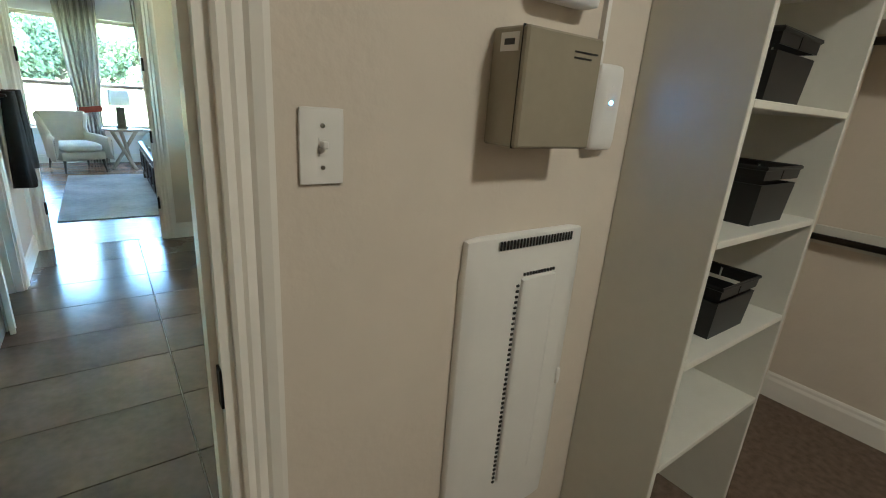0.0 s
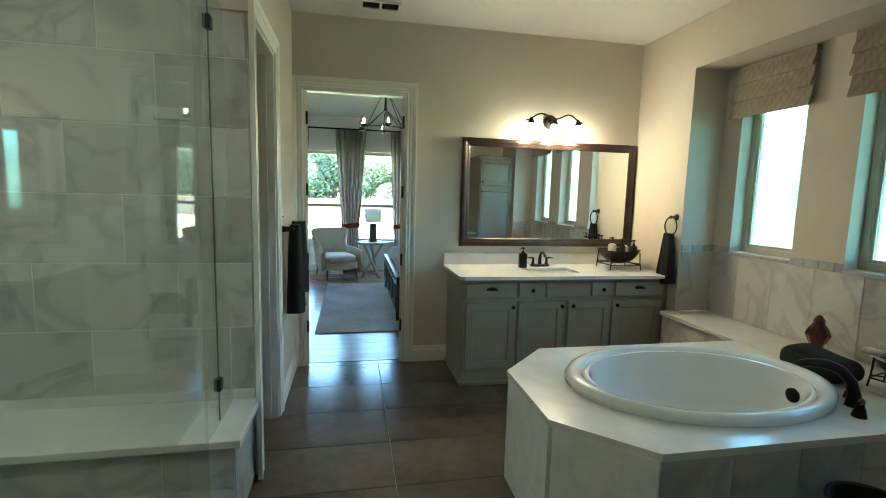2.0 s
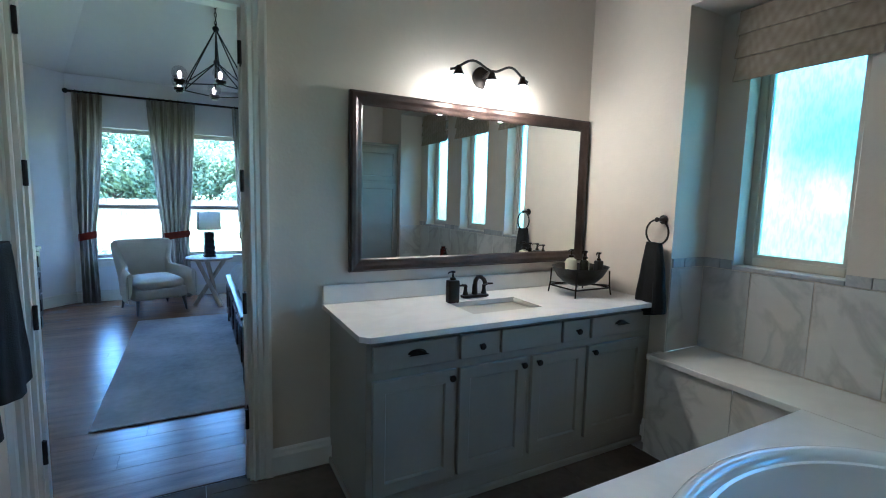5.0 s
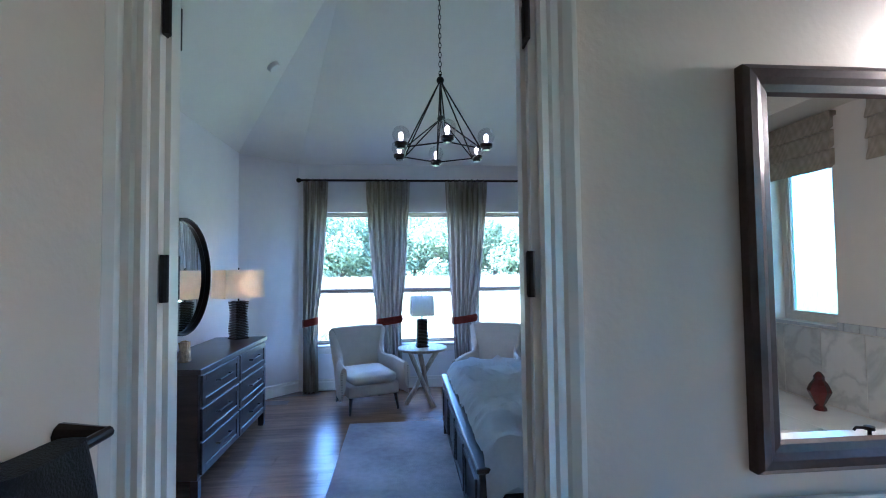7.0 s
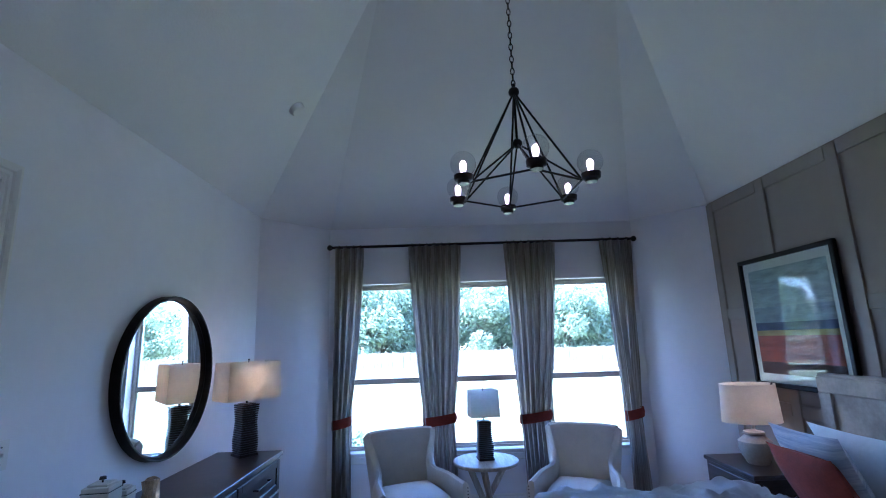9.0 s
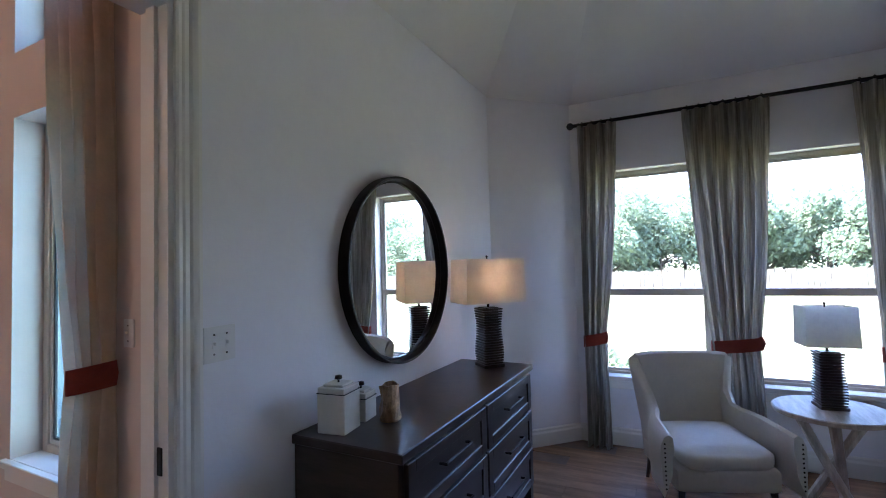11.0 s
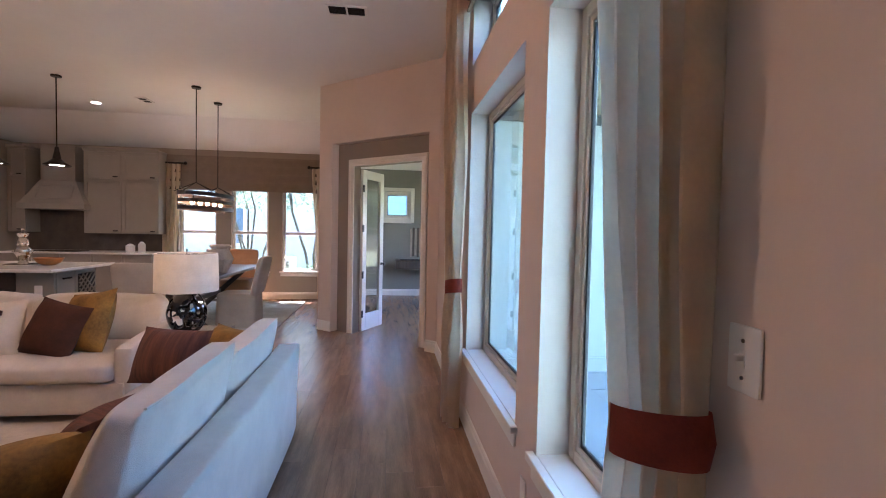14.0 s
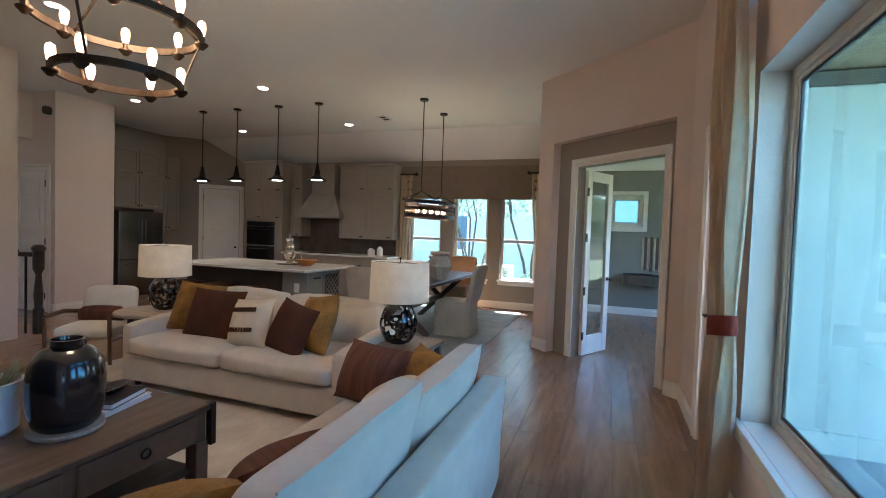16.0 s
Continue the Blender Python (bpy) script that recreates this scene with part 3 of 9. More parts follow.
structure("floor_living", boxes((-11.5, -1.87, -4.1, 6.95, -0.1, -0.004)), WOOD_UNDER, "brown hardwood floor", "floor")
bm = boxes((-10.65, -1.80, -4.1, 6.95, 3.42, 3.6))
prism([(-11.46, -4.1), (-10.65, -4.1), (-10.65, 6.0), (-11.46, 6.0)], 3.42, 3.6, bm)
for v in bm.verts:
    if v.co.x < -11.4:
        v.co.z -= 0.62 if v.co.z < 3.5 else 0.5
structure("ceiling_living", bm, CEIL_PAINT, "warm white ceiling, sloping down over the kitchen wall", "ceiling")
# study behind the canted wall
structure("floor_study", prism([(-12.1, 5.25), (-8.55, 5.25), (-7.15, 6.85), (-6.7, 6.96), (-6.7, 8.6), (-12.1, 8.6)], -0.1, -0.008), WOOD_UNDER, "brown hardwood study floor", "floor")
wall("wall_study_west", (-11.9, 8.5), (-11.9, 5.2), -0.12, 0, 2.9, PAINT_STUDY, [(1.83, 2.42, 1.68, 2.28)], "grey-green study wall with a small window")
wall("wall_study_north", (-6.7, 8.5), (-11.9, 8.5), -0.12, 0, 2.9, PAINT_STUDY, [(1.4, 3.8, 0.6, 2.3)], label="grey-green study wall")
structure("wall_study_east", boxes((-6.82, -6.7, 6.95, 8.5, 0, 2.9)), PAINT_STUDY, "grey-green study wall", "wall")
structure("ceiling_study", prism([(-12.1, 5.32), (-8.58, 5.32), (-7.20, 6.90), (-6.7, 6.96), (-6.7, 8.6), (-12.1, 8.6)], 2.75, 2.9), CEIL_PAINT, "white study ceiling", "ceiling")

# door trim
casing("door_1", (-0.306, 0.685, 0), (1, 0, 0), (0, -1, 0), 0.888, DOOR_H, narrow=0.76)
casing("door_1_bath", (-0.306, 0.775, 0), (1, 0, 0), (0, 1, 0), 0.888, DOOR_H)
jamb("door_1_jamb", -0.75, 0.138, 0.683, 0.777, DOOR_H, "x")
casing("door_2", (-0.025, 4.75, 0), (1, 0, 0), (0, -1, 0), 0.83, DOOR_H)
casing("door_2_bedroom", (-0.025, 4.832, 0), (1, 0, 0), (0, 1, 0), 0.83, DOOR_H)
jamb("door_2_jamb", -0.44, 0.39, 4.748, 4.834, DOOR_H, "x")
casing("door_3", (-0.52, 3.55, 0), (0, 1, 0), (1, 0, 0), 0.60, DOOR_H)
jamb("door_3_jamb", -0.642, -0.518, 3.25, 3.85, DOOR_H, "y")
casing("door_4", (-1.74, 6.097, 0), (0, 1, 0), (1, 0, 0), 0.82, DOOR_H, narrow=0.86)
casing("door_4_living", (-1.87, 6.097, 0), (0, 1, 0), (-1, 0, 0), 0.82, DOOR_H, narrow=0.86)
jamb("door_4_jamb", -1.872, -1.738, 5.687, 6.507, DOOR_H, "y")
mid = q0 + SD * 0.92
casing("door_5", (mid.x, mid.y, 0), (SD.x, SD.y, 0), (-SN.x, -SN.y, 0), 1.16, DOOR_H)

# baseboards
for a, b in (((0.48, 4.75), (0.79, 4.75)), ((-0.52, 4.75), (-0.52, 3.94)), ((2.53, 4.06), (2.53, 4.18))):
    baseboard(b, a) if a[1] == b[1] else baseboard(a, b)
for a, b in (((-1.74, 9.10), (-1.74, 6.59)), ((-1.20, 9.65), (-1.74, 9.10)), ((2.05, 9.65), (-1.20, 9.65)), ((2.58, 9.10), (2.05, 9.65))):
    baseboard(a, b)
for a, b in (((-1.87, 6.75), (-5.33, 6.75)), ((-6.25, 6.75), (-7.05, 6.75)), ((-8.42, 5.20), (-11.3, 5.20)), ((-11.3, 5.20), (-11.3, 1.94)), ((-7.95, -1.95), (-7.05, -1.95))):
    baseboard(a, b)
baseboard(tuple(SA), tuple(SA + SD * 0.16))
baseboard(tuple(SA + SD * 1.81), tuple(SB))
baseboard((2.75, -1.6), (2.75, 0.685))
baseboard((-7.05, -1.95), (-7.05, -3.5))
baseboard((-11.9, 8.5), (-11.9, 5.3))


def window_unit(name, centre, along, out, w, zb, zt, pane, depth=0.10, split=None, frame_mat=VINYL, sill=0.0, label="", bar=0.045):
    """A window set back in its opening: frame, optional meeting rail, panes and an inner sill. 'out' points outdoors."""
    a, o = Vector(along), Vector(out)
    ang = math.degrees(math.atan2(a.y, a.x))
    root = thing(name, (*centre, 0), label, "window", kind="structure", rz=ang)
    # local x runs along; outdoors is local +y or -y
    s = 1 if Matrix.Rotation(radians(90), 2) @ Vector((a.x, a.y)) @ Vector((o.x, o.y)) > 0 else -1
    y0, y1 = sorted((s * depth, s * (depth + 0.05)))
    h = w / 2
    part("window_frame", boxes((-h, -h + bar, y0, y1, zb, zt), (h - bar, h, y0, y1, zb, zt), (-h + bar, h - bar, y0, y1, zb, zb + bar), (-h + bar, h - bar, y0, y1, zt - bar, zt), bevel=0.004), frame_mat, root)
    part("window_frame", boxes((-h + bar, -h + bar + 0.02, y0 + 0.012, y1 - 0.012, zb + bar, zt - bar), (h - bar - 0.02, h - bar, y0 + 0.012, y1 - 0.012, zb + bar, zt - bar),
                               (-h + bar + 0.02, h - bar - 0.02, y0 + 0.012, y1 - 0.012, zb + bar, zb + bar + 0.02), (-h + bar + 0.02, h - bar - 0.02, y0 + 0.012, y1 - 0.012, zt - bar - 0.02, zt - bar)), frame_mat, root)
    spans = [(zb + bar, zt - bar)]
    if split:
        part("meeting_rail", boxes((-h + bar, h - bar, y0 - 0.004, y1 + 0.004, split - 0.028, split + 0.028), bevel=0.004), frame_mat, root)
        spans = [(zb + bar, split - 0.028), (split + 0.028, zt - bar)]
    m = (y0 + y1) / 2
    for z0, z1 in spans:
        p = part("pane", boxes((-h + bar + 0.018, h - bar - 0.018, m - 0.002, m + 0.002, z0 + 0.018, z1 - 0.018)), pane, root)
        p.visible_shadow = False
        if pane is COATED:
            a0, a1, c0, c1 = -h + bar + 0.02, h - bar - 0.02, z0 + 0.02, z1 - 0.02
            part("glazing_spacer", boxes((a0, a0 + 0.012, m - 0.006, m + 0.006, c0, c1), (a1 - 0.012, a1, m - 0.006, m + 0.006, c0, c1), (a0 + 0.012, a1 - 0.012, m - 0.006, m + 0.006, c0, c0 + 0.012), (a0 + 0.012, a1 - 0.012, m - 0.006, m + 0.006, c1 - 0.012, c1)), BLACK_PL, root, "black glazing spacer")
    if sill:
        i0, i1 = sorted((-s * sill, s * depth))
        part("window_sill", boxes((-h - 0.04, h + 0.04, *sorted((-s * sill, 0)), zb - 0.022, zb + 0.012), (-h, h, *sorted((0, s * depth)), zb - 0.0, zb + 0.012), bevel=0.004), TRIM, root)
        part("apron", boxes((-h - 0.02, h + 0.02, *sorted((-s * 0.016, 0)), zb - 0.09, zb - 0.024), bevel=0.005), TRIM, root)
    return root


for i, c in enumerate((1.911, 2.770, 3.632)):
    window_unit(f"window_{i + 1}", (2.83, c), (0, 1, 0), (1, 0, 0), 0.52, 1.10, 2.24, FROST, 0.10, label="obscured glass bathroom window with almond vinyl frame")
for i, (a, b) in enumerate(BWIN):
    window_unit(f"window_{i + 4}", ((a + b) / 2, 9.65), (1, 0, 0), (0, 1, 0), b - a, 0.54, 2.22, CLEAR, 0.09, split=1.22, sill=0.03, label="single-hung bay window with almond frame", bar=0.035)
for i, (a, b) in enumerate(LWIN):
    window_unit(f"window_{i + 7}", ((a + b) / 2, 6.75), (1, 0, 0), (0, 1, 0), b - a, 0.55, 2.29, COATED, 0.13, sill=0.035, label="large fixed window with white sill over the patio", bar=0.05)
    window_unit(f"window_{i + 9}", ((a + b) / 2, 6.75), (1, 0, 0), (0, 1, 0), b - a, 2.63, 3.10, COATED, 0.13, label="clerestory transom window", bar=0.05)
window_unit("window_11", (-5.79, 6.75), (1, 0, 0), (0, 1, 0), 0.58, 2.56, 3.05, COATED, 0.13, label="transom over the patio door", bar=0.05)
for i, (a, b) in enumerate(DWIN):
    window_unit(f"window_{i + 12}", (-11.3, (a + b) / 2), (0, 1, 0), (-1, 0, 0), b - a, 0.55, 2.40, PALE_COATED, 0.08, split=1.32, sill=0.03, frame_mat=TRIM, label="white single-hung dining window", bar=0.035)
# out-of-view window, added to let daylight into the study
window_unit("window_16", (-9.3, 8.5), (1, 0, 0), (0, 1, 0), 2.4, 0.6, 2.3, CLEAR, 0.06, split=1.45, frame_mat=TRIM, sill=0.03, label="wide white study window out of view, added to light the study")
window_unit("window_15", (-11.9, 6.375), (0, 1, 0), (-1, 0, 0), 0.59, 1.68, 2.28, COATED, 0.06, frame_mat=TRIM, sill=0.02, label="small white framed study window", bar=0.06)

# outdoors
structure("wall_study_stucco", boxes((-6.70, -6.641, 6.951, 8.699, -0.18, 3.3), (-8.1, -6.64, 8.62, 8.7, -0.18, 3.3), (-12.1, -10.5, 8.62, 8.7, -0.18, 3.3)), STUCCO, "cream stucco outside wall by the patio", "wall")
structure("wall_bedroom_stucco", boxes((-1.93, -1.873, 6.95, 9.2, -0.18, 3.0)), STUCCO, "cream stucco outside wall of the bedroom", "wall")
# unseen overhang, added to block sun through the small study window
structure("eave", boxes((-13.1, -12.03, 5.2, 8.7, 2.9, 3.0), bevel=0.004), TRIM, "unseen white overhang keeping sun off the study window", "eave")
structure("ground", boxes((-400, 400, -400, 600, -0.30, -0.18)), GRASS, "sunlit lawn reaching the horizon", "ground")
structure("patio", boxes((-6.70, -1.9, 6.95, 10.02, -0.18, -0.06), bevel=0.01), CONCRETE, "pale scored concrete patio slab", "patio")

# ---------- bathroom ----------


def shaker(root, name, x0, x1, z0, z1, y, material, rail=0.055, handle=None, knob_at=None, facing=-1):
    """A framed door or drawer front in the x-z plane at depth y, facing -y (or +y)."""
    f = facing
    d = part(name, bmesh.new(), material, root)
    bm = bmesh.new()
    ya, yb = sorted((y, y + f * 0.020))
    yc, yd = sorted((y, y + f * 0.011))
    if rail:
        ring = [[bm.verts.new((x, y + f * o, z)) for x, z in ((x0 + i, z0 + i), (x1 - i, z0 + i), (x1 - i, z1 - i), (x0 + i, z1 - i))]
                for i, o in ((0, 0), (0, 0.017), (0.003, 0.020), (rail - 0.003, 0.020), (rail, 0.017), (rail + 0.004, 0.009))]
        for a, b in zip(ring, ring[1:]):
            for k in range(4):
                bm.faces.new((a[k], a[(k + 1) % 4], b[(k + 1) % 4], b[k]))
        bm.faces.new(ring[-1])
        bmesh.ops.recalc_face_normals(bm, faces=bm.faces[:])
    else:
        box(bm, x0, x1, ya, yb, z0, z1, bevel=0.005, seg=2)
    bm.to_mesh(d.data)
    bm.free()
    if knob_at:
        k = lathe([(0.006, 0), (0.006, 0.014), (0.015, 0.018), (0.0165, 0.024), (0.013, 0.03), (0.0, 0.032)], 14)
        bmesh.ops.rotate(k, verts=k.verts, matrix=Matrix.Rotation(radians(90 if f < 0 else -90), 3, "X"))
        bmesh.ops.translate(k, verts=k.verts, vec=(knob_at[0], y + f * 0.02, knob_at[1]))
        part("knob", k, BRONZE, d, "dark bronze knob", True)
    if handle:
        cx, cz, w = handle
        bm = bmesh.new()
        n, rows = 12, 5
        grid = []
        for i in range(rows + 1):
            a = radians(90 * i / rows)
            grid.append([bm.verts.new((cx + w / 2 * math.cos(math.pi * j / n) * (0.35 + 0.65 * math.sin(a) if i else 0.9), y + f * (0.02 + 0.024 * math.sin(a)), cz + 0.022 * math.cos(a) * math.sin(math.pi * j / n) - 0.004)) for j in range(n + 1)])
        for a, b in zip(grid, grid[1:]):
            for j in range(n):
                bm.faces.new((a[j], a[j + 1], b[j + 1], b[j]))
        ret = bmesh.ops.solidify(bm, geom=bm.faces[:], thickness=0.003)
        part("cup_handle", bm, BRONZE, d, "dark bronze cup pull", True)
    return d


def vanity(at, cols, x0, x1, depth, facing, label):
    """A vanity cabinet; cols: (x0, x1, kind) with drawer over door, doors alone below pairs."""
    root = thing("vanity_cabinet", at, label, "cabinet")
    f = facing
    back, front = 0.0, f * depth
    ya, yb = sorted((back, front))
    part("body", boxes((x0, x1, ya, yb, 0.10, 0.845), bevel=0.003), CABINET, root)
    y2, y3 = sorted((back, front - f * 0.004))
    part("plinth", boxes((x0 + 0.004, x1, y2, y3, 0, 0.10)), CABINET, root)
    yq = sorted((front - f * 0.006, front + f * 0.012))
    part("shoe_moulding", boxes((x0 - 0.012, x1, *yq, 0.0, 0.035), (x0 - 0.012, x0 + 0.004, *sorted((back, front)), 0.0, 0.035), bevel=0.005), CABINET, root)
    for row in cols:
        kind, a, b = row[0], row[1], row[2]
        if kind == "drawer":
            h = (((a + b) / 2, 0.765, 0.10) if b - a > 0.3 else None)
            shaker(root, "drawer_front", a, b, 0.70, 0.815, front, CABINET, 0, h, None if h else ((a + b) / 2, 0.757), f)
        elif kind == "panel":
            shaker(root, "false_front", a, b, 0.70, 0.815, front, CABINET, 0, None, None, f)
        else:
            kx = b - 0.03 if row[3] == "r" else a + 0.03
            shaker(root, "door", a, b, 0.14, 0.66, front, CABINET, 0.058, None, (kx, 0.628), f)
    return root


vanity((0, 4.75, 0), [("drawer", 0.80, 1.20), ("drawer", 1.22, 1.432), ("panel", 1.448, 1.82), ("drawer", 1.836, 2.02), ("drawer", 2.04, 2.47),
                      ("door", 0.80, 1.20, "r"), ("door", 1.22, 1.605, "r"), ("door", 1.64, 2.006, "l"), ("door", 2.024, 2.47, "l")],
       0.775, 2.529, 0.585, -1, "grey-green painted vanity cabinet with dark bronze pulls")
bm = bmesh.new()
SX0, SX1, SY0, SY1 = 1.36, 1.79, 4.27, 4.53
xs, ys, zs2 = (0.735, SX0, SX1, 2.529), (4.097, SY0, SY1, 4.749), (0.847, 0.872)
gv2 = [[[bm.verts.new((x + (0.035 if (i, j) == (0, 0) else 0), y, z)) for z in zs2] for j, y in enumerate(ys)] for i, x in enumerate(xs)]
clip = [bm.verts.new((0.735, 4.135, z)) for z in zs2]
for i in range(3):
    for j in range(3):
        if (i, j) == (1, 1):
            continue
        q = [gv2[i][j], gv2[i + 1][j], gv2[i + 1][j + 1], gv2[i][j + 1]] + ([clip] if (i, j) == (0, 0) else [])
        bm.faces.new([c[1] for c in q])
        bm.faces.new([c[0] for c in q][::-1])
edge_loop = [gv2[0][0], gv2[1][0], gv2[2][0], gv2[3][0], gv2[3][1], gv2[3][2], gv2[3][3], gv2[2][3], gv2[1][3], gv2[0][3], gv2[0][2], gv2[0][1], clip]
for loop in (edge_loop, [gv2[1][1], gv2[1][2], gv2[2][2], gv2[2][1]]):
    for a, b in zip(loop, loop[1:] + loop[:1]):
        bm.faces.new((a[0], b[0], b[1], a[1]))
bmesh.ops.recalc_face_normals(bm, faces=bm.faces[:])
top = tagged(part("vanity_countertop", bm, QUARTZ), "white quartz vanity countertop with undermount sink cutout", "countertop")
part("backsplash", boxes((0.735, 2.529, 4.729, 4.748, 0.873, 0.972), bevel=0.003), QUARTZ, top)
sink = thing("sink", (0, 0, 0), "white rectangular undermount basin", "sink")
part("basin", boxes((SX0 - 0.02, SX0 - 0.004, SY0 - 0.02, SY1 + 0.02, 0.72, 0.846), (SX1 + 0.004, SX1 + 0.02, SY0 - 0.02, SY1 + 0.02, 0.72, 0.846), (SX0 - 0.004, SX1 + 0.004, SY0 - 0.02, SY0 - 0.004, 0.72, 0.846),
                    (SX0 - 0.004, SX1 + 0.004, SY1 + 0.004, SY1 + 0.02, 0.72, 0.846), (SX0 - 0.004, SX1 + 0.004, SY0 - 0.004, SY1 + 0.004, 0.72, 0.735)), PORCELAIN, sink)
part("drain", lathe([(0.022, 0.735), (0.022, 0.739), (0.0, 0.740)], 16, 1.575, 4.40), BRONZE, sink)


def basin_faucet(at):
    root = thing("sink_faucet", at, "dark bronze centerset faucet with two lever handles", "faucet")
    part("base", soft(-0.085, 0.085, -0.026, 0.026, 0.0, 0.02, 0.012, 0, 5), BRONZE, root, smooth=True)
    pts = [(0, 0, 0.018), (0, 0, 0.07), (0, -0.006, 0.10), (0, -0.03, 0.125), (0, -0.065, 0.13), (0, -0.095, 0.118), (0, -0.108, 0.098)]
    part("spout", tube(pts, [0.018, 0.015, 0.013, 0.012, 0.012, 0.012, 0.013], 12), BRONZE, root, smooth=True)
    for s in (-1, 1):
        h = part("handle", lathe([(0.018, 0.018), (0.012, 0.04), (0.010, 0.06), (0.013, 0.072), (0.0, 0.078)], 12, s * 0.062), BRONZE, root, smooth=True)
        part("lever", tube([(s * 0.060, 0, 0.072), (s * 0.085, -0.004, 0.077), (s * 0.118, -0.008, 0.076)], [0.009, 0.007, 0.005], 8), BRONZE, h, smooth=True)
    return root


basin_faucet((1.57, 4.60, 0.872))


def pump_bottle(at, body, label, h=0.12, r=0.03, square=False, head=None):
    root = thing("pump_bottle", at, label, "bottle")
    if square:
        part("bottle", soft(-r, r, -r * 0.8, r * 0.8, 0, h, 0.008, 0, 4), body, root, smooth=True)
    else:
        part("bottle", lathe([(r * 0.95, 0), (r, 0.005), (r, h * 0.78), (r * 0.8, h * 0.9), (r * 0.4, h * 0.95), (r * 0.4, h)], 18), body, root, smooth=True)
    p = part("pump", lathe([(r * 0.5, h), (r * 0.5, h + 0.012), (0.006, h + 0.016), (0.005, h + 0.038), (0.013, h + 0.04), (0.013, h + 0.05), (0, h + 0.052)], 12), head or BRONZE, root, smooth=True)
    part("nozzle", tube([(0, 0, h + 0.045), (-0.03, -0.01, h + 0.045), (-0.036, -0.012, h + 0.036)], 0.004, 6), head or BRONZE, p)
    return root


pump_bottle((1.385, 4.53, 0.872), BRONZE, "dark bronze soap dispenser on the vanity", 0.125, 0.032, True)

# a metal bowl on a wire stand with toiletries, on the vanity and another on the tub ledge
BOWL_M = mat("dark_hammered_metal", (0.03, 0.027, 0.024), 0.4, 0.6, vary=0.3, scale=25, bump=0.3, bscale=60)
CREAM_GLASS = mat("cream_lotion_bottle", (0.66, 0.62, 0.47), 0.25, vary=0.05, scale=8)
OLIVE = mat("dark_olive_bottle", (0.03, 0.03, 0.02), 0.2, vary=0.2, scale=8)
RED_GL = mat("dark_red_glass", (0.085, 0.009, 0.008), 0.2, vary=0.2, scale=8, coat=0.4)
LABEL_P = mat("paper_label", (0.5, 0.45, 0.36), 0.8, vary=0.05, scale=20)


def stand_bowl(at, rx, ry, rz, label):
    root = thing("bowl_stand", at, label, "bowl", rz=rz)
    prof = [(0.0, 0.05), (0.30, 0.052), (0.58, 0.072), (0.82, 0.11), (1.0, 0.165), (1.03, 0.168), (1.0, 0.163), (0.80, 0.122), (0.5, 0.095), (0.0, 0.09)]
    part("bowl", lathe([(r * rx, z) for r, z in prof], 28, sy=ry / rx), BOWL_M, root, smooth=True)
    q = 0.76
    part("frame", tube([(-rx * q, -ry * q, 0.045), (rx * q, -ry * q, 0.045), (rx * q, ry * q, 0.045), (-rx * q, ry * q, 0.045)], 0.005, 6, closed=True), BLACK_IRON, root)
    for sx in (-1, 1):
        for sy in (-1, 1):
            part("leg", tube([(sx * rx * 0.72, sy * ry * 0.72, 0.15), (sx * rx * 0.74, sy * ry * 0.74, 0.06), (sx * rx * 0.78, sy * ry * 0.78, 0.0)], 0.005, 6), BLACK_IRON, root)
    part("brace", tube([(-rx * 0.74, -ry * 0.74, 0.06), (rx * 0.74, ry * 0.74, 0.06)], 0.004, 6), BLACK_IRON, root)
    part("brace", tube([(-rx * 0.74, ry * 0.74, 0.06), (rx * 0.74, -ry * 0.74, 0.06)], 0.004, 6), BLACK_IRON, root)
    return root


stand_bowl((2.25, 4.47, 0.872), 0.185, 0.15, 0, "dark metal bowl on a wire stand holding toiletries")
for x, y, m, h, r, lab in ((2.20, 4.50, CREAM_GLASS, 0.12, 0.036, "cream lotion bottle in the bowl"), (2.28, 4.47, OLIVE, 0.11, 0.026, "dark olive bottle with paper label"),
                           (2.35, 4.53, CREAM_GLASS, 0.10, 0.025, "slim cream bottle in the bowl"), (2.37, 4.44, BLACK_PL, 0.10, 0.025, "square black pump bottle in the bowl")):
    pump_bottle((x, y, 0.875 + 0.10), m, lab, h, r, m is BLACK_PL)

# framed mirror
MX0, MX1, MZ0, MZ1 = 0.87, 2.515, 1.035, 1.968
mirror = thing("vanity_mirror", (0, 4.748, 0), "large wall mirror in a dark bronze wooden frame", "mirror")
part("mirror_glass", boxes((MX0 + 0.05, MX1 - 0.05, -0.012, -0.004, MZ0 + 0.05, MZ1 - 0.05)), MIRROR, mirror)
FRAME_M = mat("dark_bronze_frame", (0.055, 0.035, 0.028), 0.32, 0.35, vary=0.25, scale=10, bump=0.05)


def frame_ring(x0, x1, z0, z1, prof, closed=True):
    """A mitred picture frame in the x-z plane; prof gives (inwards, out towards -y)."""
    bm = bmesh.new()
    ring = [[bm.verts.new((x, -o, z)) for x, z in ((x0 + i, z0 + i), (x1 - i, z0 + i), (x1 - i, z1 - i), (x0 + i, z1 - i))] for i, o in prof]
    for a, b in zip(ring, ring[1:]):
        for k in range(4):
            j = (k + 1) % 4
            bm.faces.new((a[k], a[j], b[j], b[k]))
    bmesh.ops.recalc_face_normals(bm, faces=bm.faces[:])
    return bm


part("frame", frame_ring(MX0, MX1, MZ0, MZ1, [(0, 0), (0, 0.026), (0.012, 0.034), (0.03, 0.032), (0.045, 0.024), (0.062, 0.020), (0.07, 0.012), (0.07, 0.0)]), FRAME_M, mirror)

